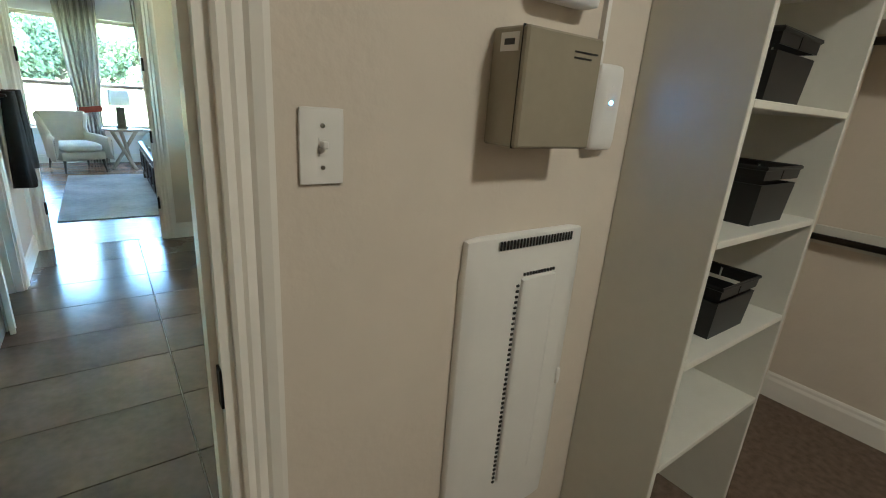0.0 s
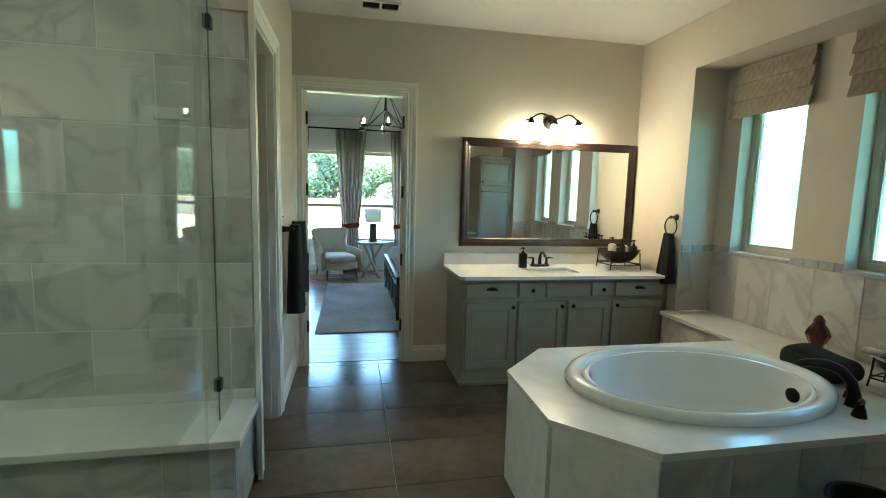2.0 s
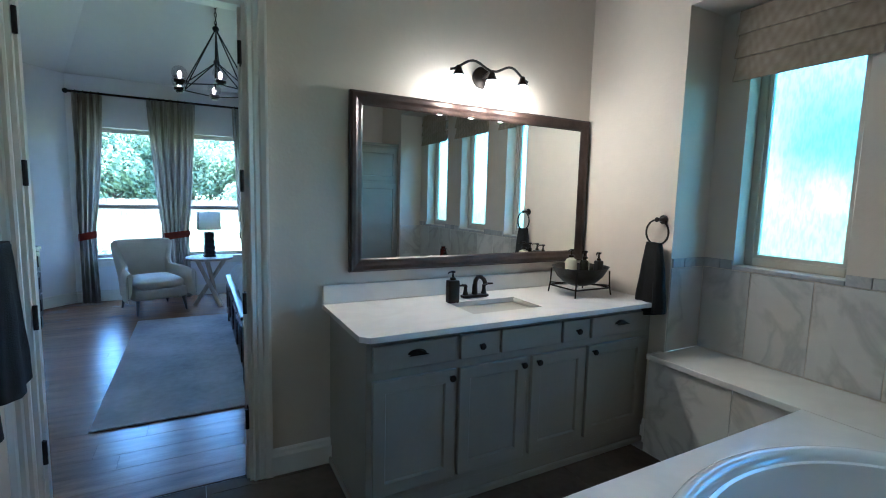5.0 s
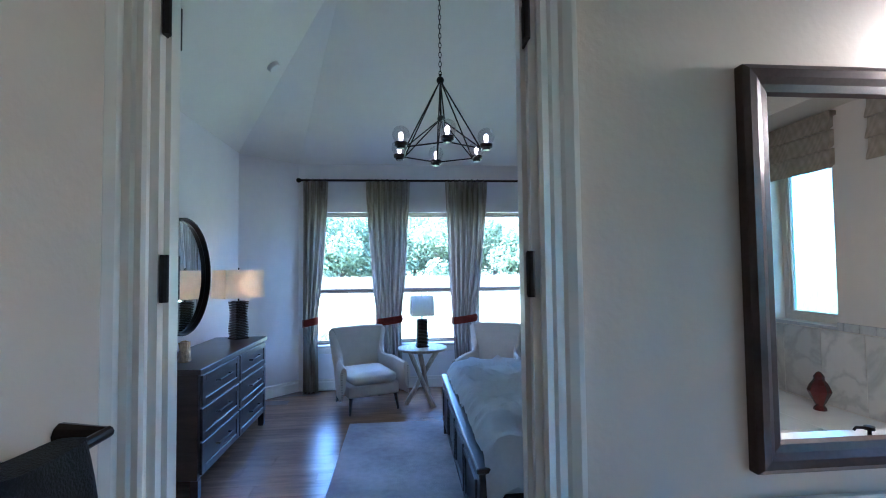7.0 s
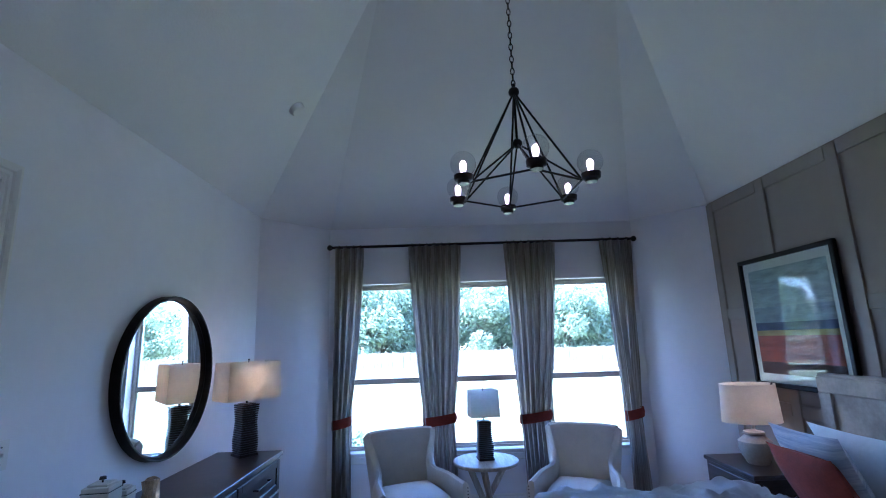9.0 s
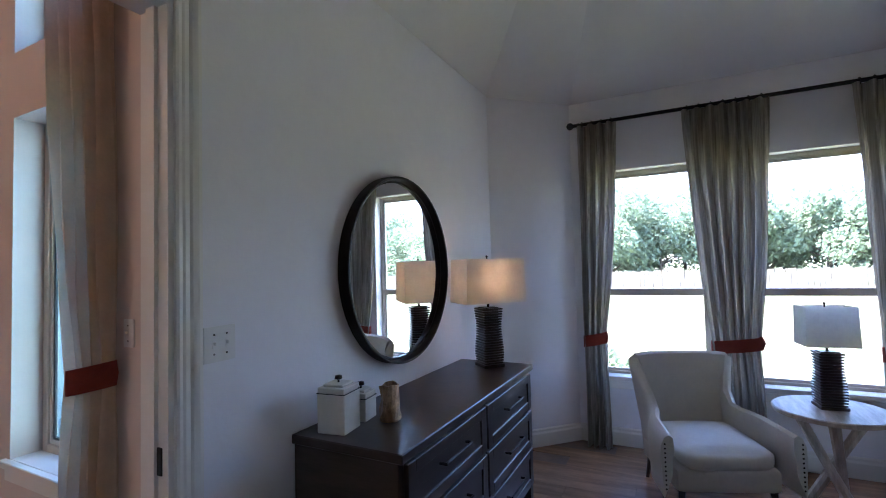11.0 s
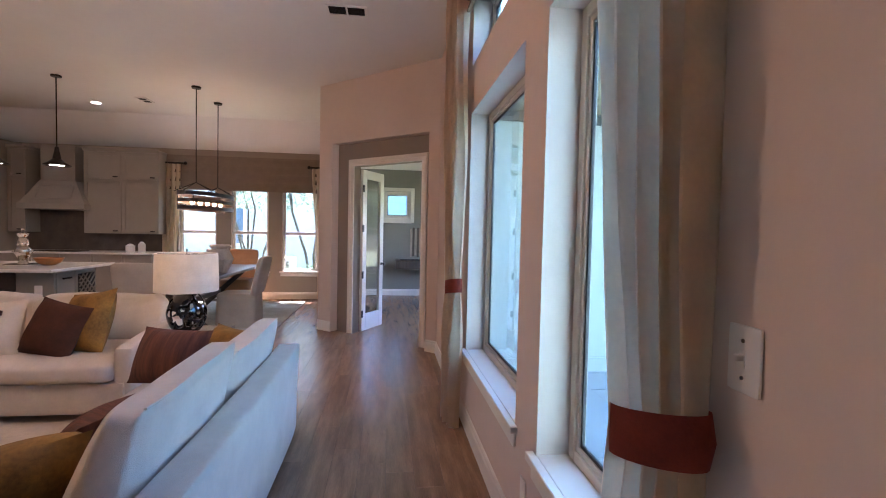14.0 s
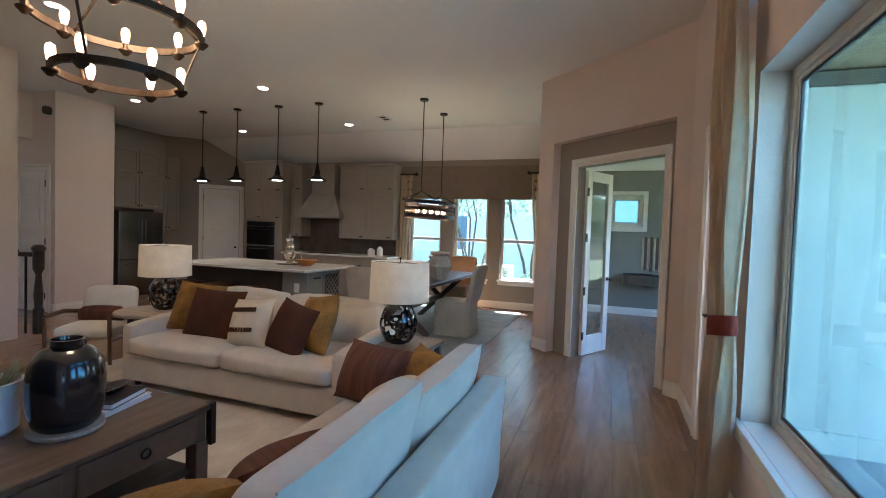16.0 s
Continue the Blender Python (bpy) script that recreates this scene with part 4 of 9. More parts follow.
# three-light sconce over the mirror
sc = thing("vanity_light", (1.66, 4.748, 2.135), "bronze three-light bath fixture with lit opal shades", "wall light")
pl = lathe([(0.062, 0), (0.062, 0.012), (0.045, 0.022), (0.0, 0.026)], 24)
bmesh.ops.rotate(pl, verts=pl.verts, matrix=Matrix.Rotation(radians(90), 3, "X"))
part("backplate", pl, BRONZE, sc, smooth=True)
bar = [(-0.26 + 0.52 * i / 24, -0.10 - 0.02 * math.sin(math.pi * i / 24), 0.012 + 0.05 * math.sin(2 * math.pi * i / 24) ** 2 - 0.02 * abs(i - 12) / 12) for i in range(25)]
part("arm", tube(bar, 0.007, 8), BRONZE, sc, smooth=True)
part("stem", tube([(0, -0.02, 0), (0, -0.10, 0.01)], 0.012, 8), BRONZE, sc)
for dx in (-0.215, 0.0, 0.215):
    part("socket", lathe([(0.012, 0.015), (0.02, -0.01), (0.032, -0.035), (0.030, -0.037), (0.0, -0.03)], 16, dx, -0.11), BRONZE, sc, smooth=True)
    part("shade", lathe([(0.030, -0.036), (0.034, -0.06), (0.048, -0.10), (0.060, -0.135), (0.057, -0.135), (0.044, -0.10), (0.028, -0.06), (0.02, -0.04)], 18, dx, -0.11), OPAL, sc, "lit white opal glass", True)
    lamp("vanity_bulb", "POINT", (1.66 + dx, 4.63, 1.955), 0.34, (1.0, 0.76, 0.50), 0.04)

# towel rings


def towel_ring(at, rz, label):
    root = thing("towel_ring", at, label, "towel ring", rz=rz)
    k = lathe([(0.026, 0), (0.026, 0.006), (0.012, 0.014), (0.010, 0.045), (0.014, 0.06), (0.0, 0.064)], 16)
    bmesh.ops.rotate(k, verts=k.verts, matrix=Matrix.Rotation(radians(90), 3, "X"))
    part("post", k, BRONZE, root, smooth=True)
    part("ring", tube([(0.072 * math.cos(2 * math.pi * i / 28), -0.05, -0.072 + 0.072 * math.sin(2 * math.pi * i / 28)) for i in range(28)], 0.0055, 8, closed=True), BRONZE, root, smooth=True)
    return root


def hung_towel(at, rz, w, h, label, name="hand_towel", folds=3, flare=1.25, thick=0.028):
    """A towel hanging from a bar or ring: gathered at the top, folds growing downwards."""
    root = thing(name, at, label, "towel", rz=rz)
    bm = bmesh.new()
    nu, nv = 36, 16
    rows = []
    for j in range(nv + 1):
        v = j / nv
        half = w / 2 * (0.62 + (flare - 0.62) * min(1, v * 1.3) ** 0.8)
        row = []
        for i in range(nu):
            a = 2 * math.pi * i / nu
            x = half * math.copysign(abs(math.cos(a)) ** 0.6, math.cos(a))
            y = thick * (0.8 + 0.5 * v) * math.copysign(abs(math.sin(a)) ** 0.6, math.sin(a)) + 0.010 * v * math.sin(folds * math.pi * x / half + 0.7)
            z = -h * v - 0.012 * math.sin(2.2 * x / half + 1) * v
            row.append(bm.verts.new(Vector((x, y, z)) + 0.006 * noise.noise_vector(Vector((x * 9, y * 9, z * 7)))))
        rows.append(row)
    for a, b in zip(rows, rows[1:]):
        for i in range(nu):
            k = (i + 1) % nu
            bm.faces.new((a[i], a[k], b[k], b[i]))
    bm.faces.new(rows[0])
    bm.faces.new(rows[-1][::-1])
    bmesh.ops.recalc_face_normals(bm, faces=bm.faces[:])
    part("cloth", bm, BLACK_CLOTH, root, smooth=True)
    return root


towel_ring((2.528, 4.125, 1.345), -90, "dark bronze towel ring on the side wall")
bpy.context.view_layer.update()
hung_towel((2.472, 4.135, 1.215), 90, 0.15, 0.41, "black hand towel hanging in a ring", flare=1.2)

# towel bar with black towels on the west wall
tb = thing("towel_bar", (-0.518, 4.33, 1.22), "dark bronze towel bar", "towel bar", rz=-90)
part("bar", tube([(-0.30, 0.075, 0), (0.30, 0.075, 0)], 0.010, 10), BRONZE, tb)
for s in (-1, 1):
    part("bracket", tube([(s * 0.29, 0.0, 0), (s * 0.29, 0.075, 0)], [0.022, 0.012], 10), BRONZE, tb)
hung_towel((-0.435, 4.14, 1.245), -90, 0.24, 0.60, "thick black bath towel hanging from the bar", "bath_towel", 2, 1.05, 0.042)
hung_towel((-0.435, 4.45, 1.245), -90, 0.26, 0.52, "thick black bath towel hanging from the bar", "bath_towel", 2, 1.05, 0.042)


def switch_plate(at, rz, gangs, label):
    """A wall switch plate in the x-z plane, facing local -y."""
    root = thing("light_switch", at, label, "switch", rz=rz)
    w = 0.07 + 0.046 * (gangs - 1)
    part("plate", soft(-w / 2, w / 2, -0.007, 0, -0.057, 0.057, 0.004, 0.0, 4), PLASTIC, root, smooth=True)
    for g in range(gangs):
        x = (g - (gangs - 1) / 2) * 0.046
        t = part("toggle", boxes((x - 0.006, x + 0.006, -0.0085, -0.0065, -0.013, 0.013)), PLASTIC, root)
        lever = boxes((x - 0.0045, x + 0.0045, -0.022, -0.008, -0.002, 0.009), bevel=0.0015)
        part("lever", lever, PLASTIC, t)
        for z in (-0.031, 0.031):
            s = lathe([(0.0035, 0), (0.0035, 0.0016), (0.0, 0.002)], 8)
            bmesh.ops.rotate(s, verts=s.verts, matrix=Matrix.Rotation(radians(90), 3, "X"))
            bmesh.ops.translate(s, verts=s.verts, vec=(x, -0.007, z))
            part("screw", s, STEEL, root)
    return root


switch_plate((-0.519, 4.06, 1.30), 90, 1, "white toggle switch beside the towel bar")
# black strike plate and hinges
sp = tagged(part("strike_plate", boxes((-0.60, -0.565, 3.826, 3.8305, 0.89, 0.96), bevel=0.002), BLACK_IRON), "black strike plate on the white door jamb", "strike plate")
HINGE_Y = 4.78
for s, x in ((1, -0.421), (-1, 0.371)):
    for z in (2.06, 1.49, 0.914, 0.34):
        hg = part("hinge", boxes((*sorted((x, x + s * 0.006)), HINGE_Y - (0.023 if s > 0 else 0.06), HINGE_Y + (0.052 if s > 0 else 0.02), z - 0.05, z + 0.05), bevel=0.002), BLACK_IRON, bpy.data.objects["door_2_jamb"], "black hinge leaf")
        part("barrel", lathe([(0.009, z - 0.05), (0.009, z + 0.05)], 10, x + s * 0.009, HINGE_Y - (0.025 if s > 0 else 0.06)), BLACK_IRON, hg)

# roman shades
SHADE_CL = cloth("patterned_taupe_shade", (0.40, 0.335, 0.25), 0.15, two=(0.31, 0.26, 0.19), scale=7, stretch=(1, 1, 2.2))


def woven_waves(m, dark):
    """Curved leaf-like bands woven into a cloth, mirrored in columns along local x."""
    n, l = m.node_tree.nodes, m.node_tree.links
    b = n["Principled BSDF"]
    tc, sep = n.new("ShaderNodeTexCoord"), n.new("ShaderNodeSeparateXYZ")
    l.new(tc.outputs["Object"], sep.inputs[0])

    def calc(op, a, c=None, d=None):
        k = n.new("ShaderNodeMath")
        k.operation = op
        for i, v in enumerate((a, c, d)):
            if isinstance(v, (int, float)):
                k.inputs[i].default_value = v
            elif v is not None:
                l.new(v, k.inputs[i])
        return k.outputs[0]

    bow = calc("ABSOLUTE", calc("SINE", calc("MULTIPLY", sep.outputs["X"], 12.0)))
    line = calc("SINE", calc("MULTIPLY_ADD", bow, 3.6, calc("MULTIPLY", sep.outputs["X"], 110.0)))
    tall = calc("SINE", calc("MULTIPLY_ADD", bow, 5.0, calc("MULTIPLY", sep.outputs["Z"], 62.0)))
    fac = calc("MULTIPLY_ADD", calc("MULTIPLY", line, tall), 0.5, 0.5)
    mix = n.new("ShaderNodeMix")
    mix.data_type = "RGBA"
    old = b.inputs["Base Color"].links[0].from_socket
    l.new(calc("MULTIPLY", fac, 0.55), mix.inputs["Factor"])
    l.new(old, mix.inputs["A"])
    mix.inputs["B"].default_value = (*dark, 1)
    l.new(mix.outputs["Result"], b.inputs["Base Color"])


woven_waves(SHADE_CL, (0.16, 0.125, 0.085))


def roman_shade(at, rz, w, z0, z1, tiers, label, m):
    """A raised roman shade: stacked folds with soft lower lips. Local x along, facing local -y."""
    root = thing("roman_shade", at, label, "window shade", rz=rz)
    part("headrail", boxes((-w / 2, w / 2, -0.05, -0.005, z1 - 0.03, z1)), m, root)
    h = (z1 - z0) / tiers
    for t in range(tiers):
        zt = z1 - t * h
        prof = [(-0.045, zt), (-0.052, zt - h * 0.5), (-0.070, zt - h * 0.97), (-0.068, zt - h * 1.05), (-0.056, zt - h * 1.04), (-0.030, zt - h * 0.85), (-0.026, zt)]
        bm = bmesh.new()
        rings = []
        n = 14
        for i in range(n + 1):
            x = -w / 2 + w * i / n
            sag = 0.003 * math.sin(3.1 * i / n * math.pi + t)
            rings.append([bm.verts.new((x, y + sag * 0.4, z + sag * 0.3)) for y, z in prof])
        for a, b in zip(rings, rings[1:]):
            for k in range(len(prof)):
                j = (k + 1) % len(prof)
                bm.faces.new((a[k], b[k], b[j], a[j]))
        bm.faces.new(rings[0])
        bm.faces.new(rings[-1][::-1])
        bmesh.ops.recalc_face_normals(bm, faces=bm.faces[:])
        part("fold", bm, m, root, smooth=True)
    return root


for c in (1.905, 2.770, 3.630):
    roman_shade((2.828, c, 0), -90, 0.63, 2.105, 2.47, 3, "raised taupe patterned roman shade over the window", SHADE_CL)

# tub deck, skirt, tub and ledge
DECK = [(0.74, 3.005), (1.045, 3.315), (2.43, 3.315), (2.43, 2.175), (1.035, 2.175), (0.735, 2.475)]
TCX, TCY, TRX, TRY = 1.635, 2.745, 0.665, 0.455
tub_base = thing("tub_surround", (0, 0, 0), "marble-tiled tub surround with white quartz deck", "tub surround")
bm = bmesh.new()
n = 64
inner = [(TCX + (TRX - 0.04) * math.cos(2 * math.pi * i / n), TCY + (TRY - 0.04) * math.sin(2 * math.pi * i / n)) for i in range(n)]


def to_edge(poly, c, a):
    """Where a ray from c at angle a leaves a convex polygon."""
    d, best = Vector((math.cos(a), math.sin(a))), None
    for i in range(len(poly)):
        p, q = Vector(poly[i]), Vector(poly[(i + 1) % len(poly)])
        e = q - p
        den = d.x * e.y - d.y * e.x
        if abs(den) > 1e-9:
            w = p - Vector(c)
            t, s = (w.x * e.y - w.y * e.x) / den, (w.x * d.y - w.y * d.x) / den
            if t > 0 and -1e-6 <= s <= 1 + 1e-6 and (best is None or t < best):
                best = t
    return Vector(c) + d * best


angles = sorted([2 * math.pi * i / n for i in range(n)] + [math.atan2(y - TCY, x - TCX) % (2 * math.pi) for x, y in DECK])
lo_o, hi_o, lo_i, hi_i = [], [], [], []
for a in angles:
    e = to_edge(DECK, (TCX, TCY), a)
    i = Vector((TCX + (TRX - 0.04) * math.cos(a), TCY + (TRY - 0.04) * math.sin(a)))
    for lst, p, z in ((lo_o, e, 0.553), (hi_o, e, 0.583), (lo_i, i, 0.553), (hi_i, i, 0.583)):
        lst.append(bm.verts.new((p.x, p.y, z)))
for i in range(len(angles)):
    j = (i + 1) % len(angles)
    for a, b in ((hi_o, hi_i), (lo_i, lo_o), (lo_o, hi_o), (hi_i, lo_i)):
        bm.faces.new((a[i], a[j], b[j], b[i]))
bmesh.ops.recalc_face_normals(bm, faces=bm.faces[:])
part("deck", bm, QUARTZ, tub_base, "white veined quartz deck")
IN = [(0.775, 3.00), (1.06, 3.29), (2.42, 3.29), (2.42, 2.20), (1.05, 2.20), (0.77, 2.485)]
for i in (5, 0, 1, 4):
    bm = bmesh.new()
    p, q = Vector(IN[i]), Vector(IN[(i + 1) % 6]) if i != 4 else Vector(IN[5])
    if i == 4:
        p, q = Vector(IN[4]), Vector(IN[5])
    d = (q - p).normalized()
    nn = Vector((-d.y, d.x)) * 0.03
    vs = [bm.verts.new((v.x, v.y, z)) for z in (0, 0.552) for v in (p, q, q + nn, p + nn)]
    for f in ((0, 1, 5, 4), (1, 2, 6, 5), (2, 3, 7, 6), (3, 0, 4, 7), (4, 5, 6, 7)):
        bm.faces.new([vs[k] for k in f])
    bmesh.ops.recalc_face_normals(bm, faces=bm.faces[:])
    part("backer_board", bm, WHITE_GROUT, tub_base)
p, q = Vector(IN[3]), Vector(IN[4])
part("backer_board", boxes((q.x, p.x, p.y, p.y + 0.03, 0, 0.552)), WHITE_GROUT, tub_base)


def tile_field(parent, origin, u, v, nrm, U, V, tw, th, shift=0.5, gap=0.004, thick=0.004, material=MARBLE, name="tile", start=0.0):
    """Lay tiles as objects on a plane: u and v ways, U by V metres, each course shifted."""
    o, u, v, nrm = Vector(origin), Vector(u), Vector(v), Vector(nrm)
    cache = {}
    rows = int(math.ceil(V / th - 1e-4))
    for r in range(rows):
        v0, v1 = r * th, min((r + 1) * th, V)
        x = -((r * shift + start) % 1.0) * tw
        while x < U - 1e-4:
            a, b = max(x, 0.0), min(x + tw, U)
            x += tw
            w, h = round(b - a - gap, 4), round(v1 - v0 - gap, 4)
            if w < 0.012 or h < 0.012:
                continue
            if (w, h) not in cache:
                cache[(w, h)] = finish(name, boxes((0, w, 0, h, 0, thick)), material)
                bm2 = bmesh.new()
                bm2.from_mesh(cache[(w, h)])
                bmesh.ops.bevel(bm2, geom=[e for e in bm2.edges if all(q.co.z > thick / 2 for q in e.verts)], offset=0.0015, segments=1, affect="EDGES")
                bm2.to_mesh(cache[(w, h)])
                bm2.free()
            ob = new(name, cache[(w, h)])
            p = o + u * (a + gap / 2) + v * (v0 + gap / 2)
            ob.matrix_world = Matrix((( u.x, v.x, nrm.x, p.x), (u.y, v.y, nrm.y, p.y), (u.z, v.z, nrm.z, p.z), (0, 0, 0, 1)))
            ob.parent = parent


for i0, i1 in ((5, 0), (0, 1), (4, 5), (3, 4)):
    p, q = Vector(IN[i0]), Vector(IN[i1])
    if i0 == 5 or i0 == 0:
        p, q = q, p
    elif i0 in (4, 3):
        p, q = q, p
    d = (q - p).normalized()
    nn = Vector((d.y, -d.x))
    mid_in = Vector((TCX, TCY)) - (p + q) / 2
    if nn.dot(mid_in) > 0:
        p, q, d = q, p, -d
        nn = Vector((d.y, -d.x))
    tile_field(tub_base, (p.x, p.y, 0.004), (d.x, d.y, 0), (0, 0, 1), (nn.x, nn.y, 0), (q - p).length, 0.545, 0.305, 0.56)
tub = thing("bathtub", (TCX, TCY, 0), "oval white drop-in bathtub, empty", "bathtub")
prof = [(1.0, 0.585), (1.005, 0.603), (0.985, 0.622), (0.95, 0.630), (0.91, 0.627), (0.875, 0.612), (0.86, 0.60), (0.845, 0.608), (0.82, 0.606), (0.80, 0.585), (0.775, 0.50), (0.74, 0.36), (0.68, 0.24), (0.58, 0.185), (0.4, 0.17), (0.0, 0.165)]
part("shell", lathe([(r * TRX, z) for r, z in prof], 72, sy=TRY / TRX, cap=False), PORCELAIN, tub, smooth=True)
ov = lathe([(0.036, 0), (0.036, 0.008), (0.028, 0.013), (0.0, 0.014)], 20)
bmesh.ops.rotate(ov, verts=ov.verts, matrix=Matrix.Rotation(radians(-88), 3, "Y"))
bmesh.ops.translate(ov, verts=ov.verts, vec=(0.478, -0.105, 0.53))
part("overflow", ov, BRONZE, tub, "dark bronze overflow plate", True)
part("drain", lathe([(0.03, 0.168), (0.03, 0.173), (0, 0.174)], 16, 0.35, 0.0), BRONZE, tub)
tf = thing("tub_faucet", (2.16, 2.40, 0.584), "dark bronze arched roman tub spout with two handles", "faucet")
pts = [(0, 0, 0), (0.0, 0, 0.05), (-0.012, 0.012, 0.11), (-0.04, 0.04, 0.155), (-0.075, 0.08, 0.17), (-0.115, 0.125, 0.162), (-0.14, 0.15, 0.148)]
part("spout", tube(pts, [0.032, 0.026, 0.024, 0.023, 0.022, 0.020, 0.017], 14), BRONZE, tf, smooth=True)
for dx, dy in ((-0.085, -0.09), (0.078, 0.072)):
    h = part("handle", lathe([(0.028, 0.0), (0.024, 0.02), (0.015, 0.05), (0.013, 0.06), (0.0, 0.064)], 14, dx, dy), BRONZE, tf, smooth=True)
    part("lever", tube([(dx + 0.012, dy + 0.004, 0.060), (dx - 0.025, dy - 0.022, 0.082), (dx - 0.062, dy - 0.034, 0.078)], [0.013, 0.011, 0.008], 8), BRONZE, h, smooth=True)
ledge = tagged(part("window_ledge", boxes((2.41, 2.829, 1.452, 4.058, 0.553, 0.585), (2.41, 2.528, 4.058, 4.085, 0.553, 0.585), bevel=0.003), QUARTZ), "white quartz ledge along the tiled window alcove", "ledge")
structure("wall_ledge_face", boxes((2.435, 2.60, 1.45, 4.06, 0, 0.552), (2.435, 2.528, 4.06, 4.08, 0, 0.552)), WHITE_GROUT, "marble-tiled knee wall under the ledge", "wall")
alc = thing("alcove_tiling", (0, 0, 0), "large grey marble wall tiles in the window alcove", "wall tiling", kind="structure")
tile_field(alc, (2.829, 4.058, 0.588), (0, -1, 0), (0, 0, 1), (-1, 0, 0), 2.60, 0.485, 0.2955, 0.485, start=0.09)
tile_field(alc, (2.533, 4.059, 0.588), (1, 0, 0), (0, 0, 1), (0, -1, 0), 0.29, 0.485, 0.30, 0.485)
tile_field(alc, (2.83, 1.451, 0.588), (-1, 0, 0), (0, 0, 1), (0, 1, 0), 0.29, 0.485, 0.30, 0.485)
tile_field(alc, (2.434, 4.08, 0.004), (0, -1, 0), (0, 0, 1), (-1, 0, 0), 0.78, 0.545, 0.47, 0.55)
tile_field(alc, (2.434, 2.17, 0.004), (0, -1, 0), (0, 0, 1), (-1, 0, 0), 0.72, 0.545, 0.30, 0.55)
MOSAIC = marble("mosaic_border", (0.47, 0.46, 0.45), (0.28, 0.28, 0.29), 0.25, 5.0, 0.15)
for y0, y1 in ((3.89, 4.058), (3.03, 3.374), (2.171, 2.508), (1.452, 1.649)):
    tile_field(alc, (2.829, y1, 1.075), (0, -1, 0), (0, 0, 1), (-1, 0, 0), y1 - y0, 0.055, 0.10, 0.055, thick=0.012, material=MOSAIC, name="border_tile")
for y0, y1 in ((3.374, 3.89), (2.508, 3.03), (1.649, 2.171)):
    tile_field(alc, (2.829, y1, 1.075), (0, -1, 0), (0, 0, 1), (-1, 0, 0), y1 - y0, 0.024, 0.30, 0.024, thick=0.012, material=MOSAIC, name="border_tile")
tile_field(alc, (2.533, 4.059, 1.075), (1, 0, 0), (0, 0, 1), (0, -1, 0), 0.29, 0.055, 0.10, 0.055, thick=0.012, material=MOSAIC, name="border_tile")

# things on the ledge
stand_bowl((2.60, 2.46, 0.585), 0.185, 0.115, -75, "dark metal bowl on a wire stand with bath things")
pump_bottle((2.64, 2.53, 0.685), OLIVE, "dark amber pump bottle with a paper label in the bowl", 0.14, 0.032)
rb = thing("red_bottle", (2.66, 2.44, 0.685), "dark red glass bottle standing in the bowl", "bottle")
part("bottle", lathe([(0.034, 0), (0.036, 0.01), (0.036, 0.14), (0.030, 0.18), (0.022, 0.19), (0.022, 0.205), (0, 0.206)], 18), RED_GL, rb, smooth=True)
br = thing("bath_brush", (2.55, 2.36, 0.765), "pale wooden bath brush lying across the bowl", "brush", rz=-68)
part("handle", soft(-0.17, 0.10, -0.014, 0.014, -0.008, 0.008, 0.007, 0.002, 5), PALE_WOOD, br, smooth=True)
part("head", soft(-0.26, -0.17, -0.032, 0.032, -0.01, 0.014, 0.01, 0.004, 5), PALE_WOOD, br, smooth=True)
wc = tagged(part("wash_cloth", soft(2.49, 2.70, 2.31, 2.60, 0.728, 0.758, 0.012, 0.006, 8, 0.012), BEDDING, smooth=True), "white cloth draped in the bowl", "cloth")
lo = tagged(part("loofah", lathe([(0.0, 0.0), (0.03, 0.006), (0.045, 0.02), (0.045, 0.035), (0.03, 0.05), (0, 0.055)], 16), PALE_WOOD, smooth=True), "round tan loofah in the bowl", "loofah")
lo.matrix_world = pose(2.60, 2.61, 0.745, 40, 10, 0)
tw = tagged(part("rolled_towel", soft(2.28, 2.48, 2.585, 2.91, 0.586, 0.70, 0.045, 0.014, 12, 0.016), BLACK_CLOTH, smooth=True), "folded black towel at the tub edge", "towel")
ornament = tagged(part("ornament", lathe([(0.035, 0), (0.035, 0.015), (0.022, 0.03), (0.045, 0.075), (0.065, 0.12), (0.05, 0.16), (0.028, 0.19), (0.03, 0.21), (0.012, 0.235), (0.0, 0.24)], 9), RED_GL, smooth=False), "dark red carved ornament on the ledge", "ornament")
ornament.matrix_world = pose(2.69, 3.02, 0.585, 0, 0, 20)

# shower: tiled walls, bench and frameless glass
shw = thing("shower_tiling", (0, 0, 0), "grey veined marble shower wall tiles", "wall tiling", kind="structure")
structure("wall_shower_backing", boxes((-1.75, -0.534, 3.205, 3.2145, 0, 2.86)), WHITE_GROUT, "pale grout bed behind the shower tiles", "wall")
tile_field(shw, (-1.74, 3.206, 0.475), (1, 0, 0), (0, 0, 1), (0, -1, 0), 1.206, 2.38, 0.61, 0.3215, 0.37, start=0.2)
tile_field(shw, (-1.749, 0.88, 0.01), (0, 1, 0), (0, 0, 1), (1, 0, 0), 2.32, 2.84, 0.61, 0.3215, 0.37)
tile_field(shw, (-0.531, 3.214, 0.475), (0, 1, 0), (0, 0, 1), (1, 0, 0), 0.062, 2.38, 0.10, 0.3215, 0.0)
bench = thing("shower_bench", (0, 0, 0), "marble-tiled shower bench with a white quartz seat", "bench")
part("core", boxes((-1.745, -0.545, 2.812, 3.204, 0, 0.385)), WHITE_GROUT, bench)
part("seat", boxes((-1.745, -0.512, 2.785, 3.204, 0.387, 0.422), bevel=0.003), QUARTZ, bench, "white quartz slab")
